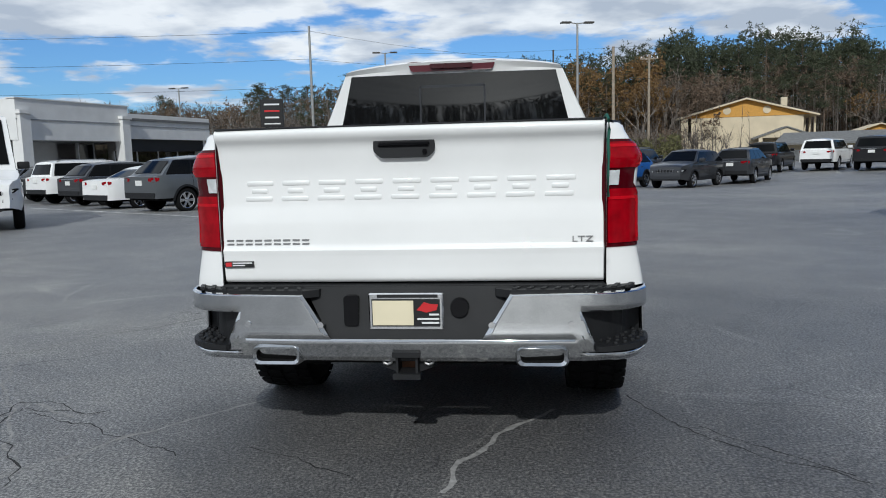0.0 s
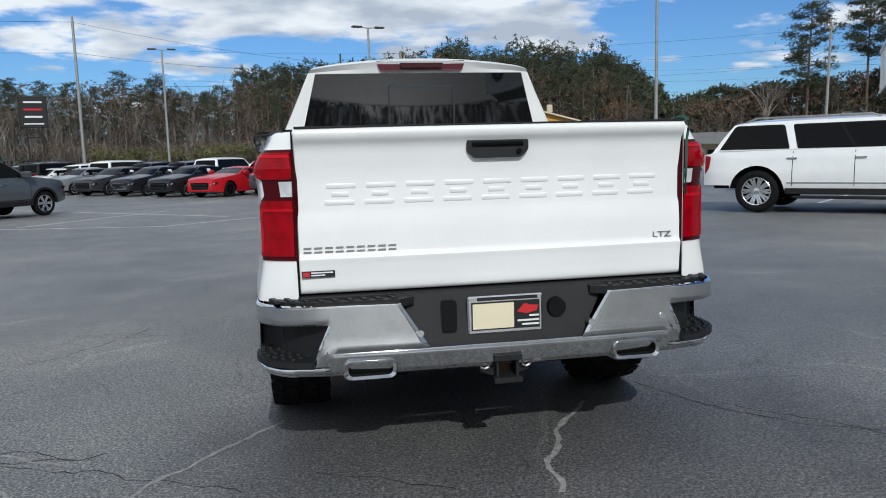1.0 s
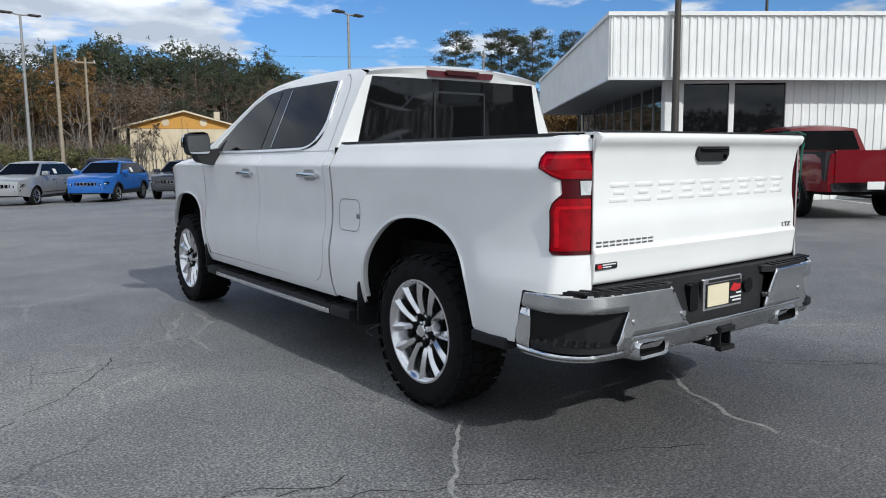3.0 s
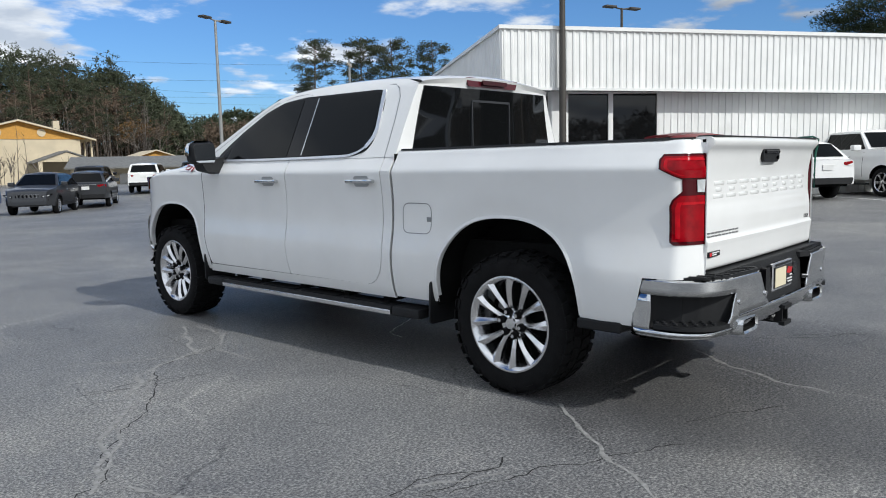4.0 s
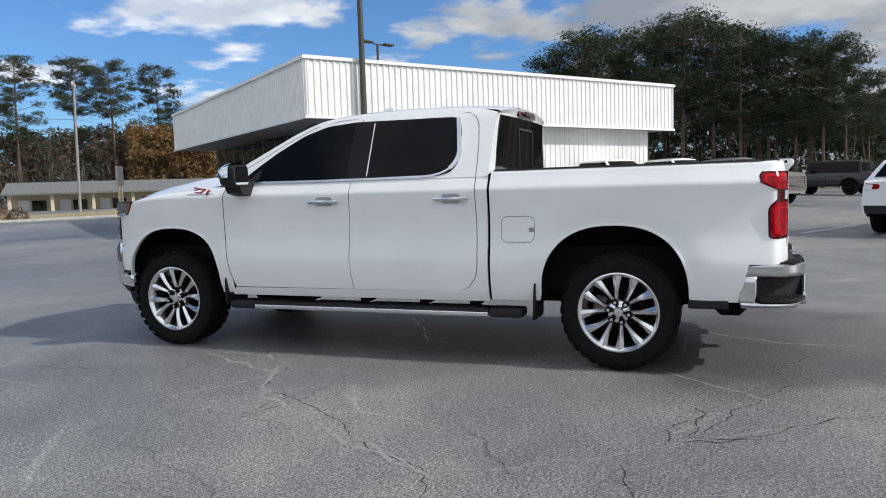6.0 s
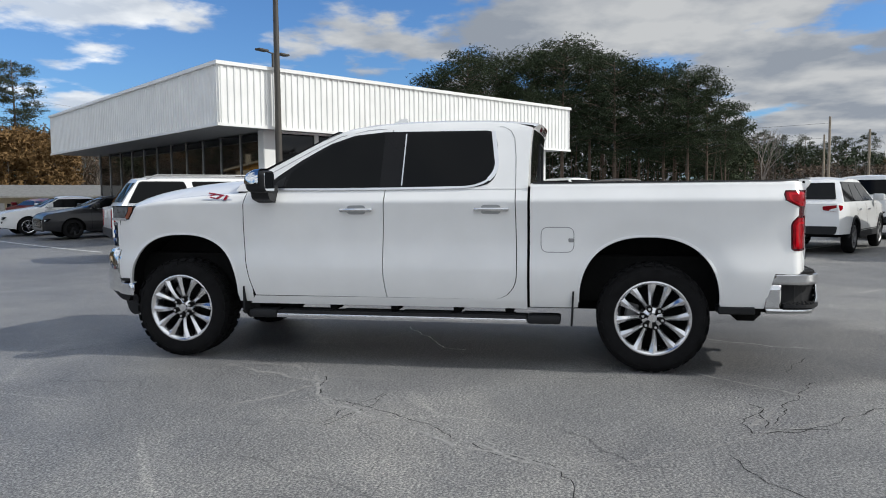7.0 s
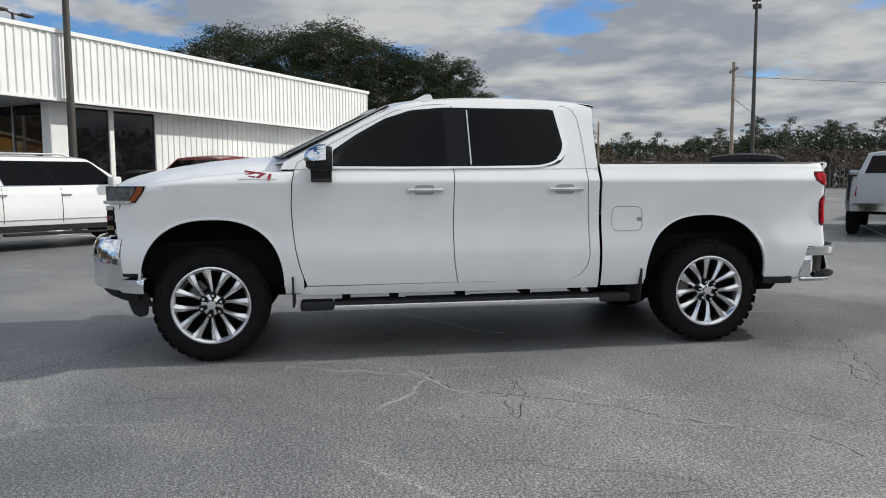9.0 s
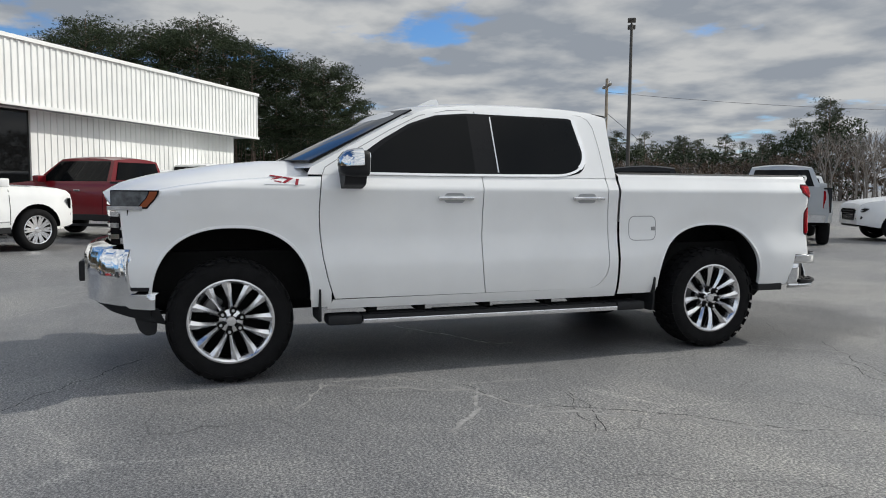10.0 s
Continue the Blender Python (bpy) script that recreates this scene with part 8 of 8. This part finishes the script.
    hitch = P("tow_hitch", hb, PLASTIC, t, "black square tow hitch receiver")
    hitch.matrix_basis = pose(0, -0.035, 0.025)
    for z0, z1 in ((0.364, 0.386), (0.454, 0.476)):
        P("hitch_collar", slab(bmesh.new(), [(-0.056, z0), (0.056, z0), (0.056, z1), (-0.056, z1)], lambda a, b, d: (a, -1.15 + d, b), 0.03), PLASTIC, hitch)
    P("hitch_bore", new_box(-0.034, 0.034, -1.05, -1.04, 0.386, 0.454), RUST, hitch)
    for s in (-1, 1):
        P("hitch_bracket", slab(bmesh.new(), [(s * 0.045, 0.38), (s * 0.10, 0.40), (s * 0.125, 0.47), (s * 0.045, 0.47)], lambda a, b, d: (a, -1.09 + d, b), 0.012), PLASTIC, hitch)
        P("chain_loop", rope(bmesh.new(), [(s * 0.085 + 0.022 * math.cos(k * 0.785), -1.10, 0.435 + 0.022 * math.sin(k * 0.785)) for k in range(9)], 0.006, 6, True), DULLMETAL, hitch)
    # -- underneath --
    bm = bmesh.new()
    box(bm, -0.74, 0.74, -0.98, 4.3, 0.50, 0.84)
    box(bm, -0.80, 0.80, 0.62, 3.2, 0.47, 0.72)
    P("underbody", bm, UNDER)
    bm = bmesh.new()
    for s in (-1, 1):
        box(bm, s * 0.38, s * 0.52, -1.0, 4.3, 0.40, 0.52)
    rod(bm, (-0.72, 0, 0.40), (0.72, 0, 0.40), 0.05, 0.05, 12)
    bmesh.ops.create_uvsphere(bm, u_segments=14, v_segments=8, radius=0.17, matrix=Matrix.Translation((0.05, 0.02, 0.40)))
    box(bm, -0.62, 0.62, -0.82, -0.60, 0.34, 0.50, 0.05)
    P("chassis_frame", bm, UNDER)
    for s in (-1, 1):
        for cy, cz in ARCHES:
            bm = bmesh.new()
            rows = []
            for i in range(25):
                yy, zz = arch_at(cy, cz, 0.004, math.pi * i / 24)
                rows.append([(s * (tx(yy, zz) - 0.004), yy, zz), (s * (tx(yy, zz) - 0.03), yy, zz + 0.006), (s * 0.60, yy, zz)])
            for yy in (cy + AR + 0.004,):
                rows.append([(s * 0.95, yy, 0.45), (s * 0.93, yy, 0.45), (s * 0.60, yy, 0.45)])
            grid(bm, rows)
            bm.faces.new([bm.verts.new((s * 0.60, *arch_at(cy, cz, 0.01, math.pi * i / 16))) for i in range(17)])
            P("wheel_housing", bm, UNDER)
        for cy, cz in ARCHES:
            bm = bmesh.new()
            rows = []
            for i in range(41):
                a = math.pi * i / 40
                row = []
                for rr, e in ((0.001, -0.035), (-0.006, -0.004), (-0.003, 0.003), (0.010, 0.0035), (0.016, -0.001)):
                    yy, zz = arch_at(cy, cz, rr, a)
                    row.append((s * (tx(yy, max(0.45, zz)) + e), yy, zz))
                rows.append(row)
            grid(bm, rows)
            bmesh.ops.recalc_face_normals(bm, faces=bm.faces[:])
            P("arch_lip", bm, W, t, "", 50)
        for y, zt, zb_ in ((0.575, 0.60, 0.33), (3.185, 0.60, 0.37)):
            bm = bmesh.new()
            slab(bm, rounded([(s * 0.70, zb_), (s * 0.985, zb_), (s * 0.985, zt), (s * 0.70, zt)], 0.03, 3), lambda a, b, d: (a, y + 0.05 * (zt - b) * (1 if y < 2 else -0.2) - d, b), 0.014)
            P("mud_flap", bm, PLASTIC)
        # running board
        rbd = P("running_board", new_box(s * 0.83, s * 0.995, 0.91, 2.89, 0.355, 0.408, 0.014, 2), PLASTIC, t, "black running board with a bright edge", 40)
        P("bright_edge", new_box(s * 0.985, s * 1.003, 0.91, 2.89, 0.352, 0.384, 0.006, 2), ALLOY, rbd, "", 40)
        for a, b in ((0.66, 0.908), (2.892, 3.13)):
            P("end_cap", new_box(s * 0.83, s * 0.998, a, b, 0.345, 0.412, 0.022, 2), PLASTIC, rbd, "", 40)
        for i in range(4):
            y = 1.0 + 0.48 * i
            P("step_insert", new_box(s * 0.85, s * 0.972, y, y + 0.40, 0.402, 0.416, 0.004), RUBBER, rbd)
        for y in (1.05, 1.45, 1.95, 2.45, 2.8):
            P("bracket", new_box(s * 0.74, s * 0.90, y - 0.03, y + 0.03, 0.41, 0.47, 0.005), UNDER, rbd)
        # mirror
        bm = bmesh.new()
        pr = []
        for y, k, zt in ((2.952, 0.92, 0), (2.97, 1.0, 0), (3.03, 0.98, 0.0), (3.07, 0.80, -0.008), (3.095, 0.45, -0.015)):
            cx, cz_ = 1.115, 1.405 + zt
            pr.append([(s * (cx + k * a), y, cz_ + k * b) for a, b in rounded([(-0.095, -0.082), (0.10, -0.075), (0.115, 0.07), (-0.09, 0.078)], 0.04, 4)])
        vs = grid(bm, pr, True)
        bm.faces.new(vs[0])
        bm.faces.new(vs[-1])
        bmesh.ops.recalc_face_normals(bm, faces=bm.faces[:])
        mr = P("mirror", bm, PLASTIC, t, "door mirror with chrome cap and black base", 40)
        mr.matrix_basis = Matrix.Translation((-s * 0.03, 2.985 - 3.03 * 1.25, 1.425 - 1.405 * 1.14)) @ Matrix.Diagonal((1, 1.25, 1.14, 1))
        bm = bmesh.new()
        pr = []
        for y, k in ((2.985, 1.02), (3.03, 1.01), (3.072, 0.83), (3.100, 0.47), (3.104, 0.05)):
            pr.append([(s * (1.117 + k * a), y, 1.412 + k * b - 0.010 * (y - 2.98) * 10) for a, b in ((-0.098, -0.02), (-0.096, 0.03), (-0.085, 0.07), (-0.05, 0.082), (0.06, 0.078), (0.10, 0.065), (0.118, 0.03), (0.118, -0.02))])
        grid(bm, pr)
        bmesh.ops.recalc_face_normals(bm, faces=bm.faces[:])
        P("mirror_cap", bm, CHROME, mr, "chrome mirror cap", 50)
        P("mirror_glass", slab(bmesh.new(), rounded([(s * 1.035, 1.338), (s * 1.205, 1.342), (s * 1.218, 1.465), (s * 1.038, 1.470)], 0.03, 4), lambda a, b, d: (a, 2.9485 + d, b), 0.006), plain("mirror_glass", (0.85, 0.87, 0.88), rough=0.02, metal=1.0, vary=0.01), mr)
        P("mirror_arm", slab(bmesh.new(), rounded([(s * 0.915, 1.385), (s * 0.95, 1.25), (s * 1.12, 1.285), (s * 1.15, 1.345), (s * 1.03, 1.365)], 0.02, 3), lambda a, b, d: (a, 2.955 + d, b), 0.115), PLASTIC, mr)
    P("rear_corner_fill", new_box(-0.78, 0.78, -1.02, -0.98, 0.50, 0.78), UNDER)
    # -- wheels --
    R_, RW, RIM = 0.402, 0.285, 0.268
    tyre = bmesh.new()
    h = RW / 2
    lathe(tyre, [(-h * 0.80, RIM - 0.006), (-h * 0.92, RIM + 0.004), (-h * 0.98, RIM + 0.03), (-h * 1.0, RIM + 0.07), (-h * 0.96, R_ - 0.04), (-h * 0.86, R_ - 0.018), (-h * 0.70, R_ - 0.011), (h * 0.70, R_ - 0.011), (h * 0.86, R_ - 0.018), (h * 0.96, R_ - 0.04), (h, RIM + 0.07), (h * 0.98, RIM + 0.03), (h * 0.8, RIM - 0.006)], 60)
    NB = 34
    tread = bmesh.new()
    for i in range(NB):
        for row, (x0, x1, dr) in enumerate(((-0.99, -0.60, 0.0), (-0.54, -0.06, 0.5), (0.06, 0.54, 0.0), (0.60, 0.99, 0.5))):
            a = 2 * math.pi * (i + dr) / NB
            da = 2 * math.pi / NB * (0.36 if i % 2 else 0.31)
            v = []
            for aa in (a - da, a + da):
                for x, rr in ((x0, R_ - 0.016), (x1, R_ - 0.016), (x1, R_ + (0.0 if abs(x1) < 0.9 else -0.008)), (x0, R_ + (0.0 if abs(x0) < 0.9 else -0.008))):
                    sk = aa + 0.03 * (1 if row % 2 else -1) * (x - x0) / (x1 - x0)
                    v.append(tread.verts.new((x * h, rr * math.cos(sk), rr * math.sin(sk))))
            for f in ((0, 1, 2, 3), (4, 7, 6, 5), (3, 2, 6, 7), (0, 3, 7, 4), (1, 5, 6, 2)):
                tread.faces.new([v[k] for k in f])
        # shoulder lug running down the side wall
        if i % 2 == 0:
            for sd in (-1, 1):
                a = 2 * math.pi * i / NB
                da = 2 * math.pi / NB * 0.42
                v = [tread.verts.new((sd * h * q, rr * math.cos(aa), rr * math.sin(aa))) for aa in (a - da, a + da) for q, rr in ((0.90, R_ - 0.012), (1.02, R_ - 0.045), (0.95, R_ - 0.048), (0.82, R_ - 0.02))]
                for f in ((0, 1, 2, 3), (4, 7, 6, 5), (0, 4, 5, 1), (1, 5, 6, 2)):
                    tread.faces.new([v[k] for k in f])
    bmesh.ops.recalc_face_normals(tread, faces=tread.faces[:])
    bmesh.ops.recalc_face_normals(tyre, faces=tyre.faces[:])
    rim = bmesh.new()
    lathe(rim, [(-h * 0.80, RIM - 0.004), (-h * 0.93, RIM + 0.006), (-h * 0.94, RIM - 0.004), (-h * 0.86, RIM - 0.018), (-h * 0.70, RIM - 0.028), (-h * 0.1, RIM - 0.05), (h * 0.7, RIM - 0.04)], 60)
    xo = -h * 0.80

    def spoke(c0, c1, w0, w1, r0, r1, dep):
        pts = []
        for k in range(8):
            f = k / 7
            rr, cc, ww = lerp(r0, r1, f), lerp(c0, c1, f ** 0.8), w0 + (w1 - w0) * (0.35 * f + 0.65 * f ** 3)
            xx = lerp(xo + 0.030, xo - 0.006, f) - 0.010 * math.sin(math.pi * f)
            n = Vector((-math.sin(cc), math.cos(cc)))
            p = Vector((rr * math.cos(cc), rr * math.sin(cc)))
            a, b, m = p - n * ww, p + n * ww, p
            pts.append([(xx + dep, a.x, a.y), (xx + 0.008, a.x, a.y), (xx - 0.010, lerp(a.x, m.x, 0.9), lerp(a.y, m.y, 0.9)), (xx - 0.010, lerp(b.x, m.x, 0.9), lerp(b.y, m.y, 0.9)), (xx + 0.008, b.x, b.y), (xx + dep, b.x, b.y)])
        grid(rim, pts)

    for i in range(6):
        a = 2 * math.pi * i / 6 + math.pi / 2
        for sg in (-1, 1):
            spoke(a + sg * 0.38, a + sg * 0.222, 0.0125, 0.033, 0.066, RIM - 0.008, 0.05)
    lathe(rim, [(xo + 0.010, 0.0005), (xo + 0.010, 0.035), (xo + 0.014, 0.040), (xo + 0.022, 0.075), (xo + 0.05, 0.088), (xo + 0.09, 0.09)], 36)
    bmesh.ops.recalc_face_normals(rim, faces=rim.faces[:])
    first = None
    for x, y, rot in ((-0.825, 0.0, 12), (-0.825, AXLE, 40), (0.825, 0.0, 5), (0.825, AXLE, 21)):
        m = pose(x, y, R_) @ Matrix.Rotation(radians(rot), 4, "X") if x < 0 else pose(x, y, R_, 0, 0, 180) @ Matrix.Rotation(radians(rot), 4, "X")
        if first is None:
            first = P("wheel", tyre, RUBBER, t, "black off-road tyre on a polished split-spoke alloy rim", 35)
            first.matrix_basis = m
            tread_o = tagged(P("tread", tread, RUBBER, first, "blocky off-road tread"), kind="stuff")
            rim_o = P("rim", rim, ALLOY, first, "polished alloy rim", 30)
            cap = P("centre_cap", lathe(bmesh.new(), [(xo - 0.004, 0.0005), (xo - 0.002, 0.030), (xo + 0.006, 0.036), (xo + 0.02, 0.037)], 24), ALLOY, first, "", 40)
            disc = P("brake_disc", lathe(lathe(bmesh.new(), [(0.02, 0.0005), (0.02, 0.165), (0.035, 0.165)], 32), [(0.05, 0.0005), (0.05, RIM - 0.04)], 32), UNDER, first, "", 30)
            cal = P("caliper", new_box(0.0, 0.05, 0.10, 0.19, -0.06, 0.06, 0.012), DULLMETAL, first)
            nuts = []
            for k in range(6):
                an = 2 * math.pi * k / 6 + math.pi / 6 + math.pi / 2
                c, sn = 0.070 * math.cos(an), 0.070 * math.sin(an)
                pocket = P("nut_seat", rod(bmesh.new(), (xo + 0.0, c, sn), (xo + 0.03, c, sn), 0.022, 0.022, 14), UNDER, first)
                nuts.append(pocket)
                nuts.append(P("wheel_nut", rod(bmesh.new(), (xo - 0.012, c, sn), (xo + 0.02, c, sn), 0.0115, 0.0125, 6), CHROME, first))
        else:
            ob = again(first, m, t)
            tagged(ob, "black off-road tyre on a polished split-spoke alloy rim")
            for o in (tread_o, rim_o, cap, disc, cal, *nuts):
                again(o, Matrix(), ob)
    return t


build_truck()
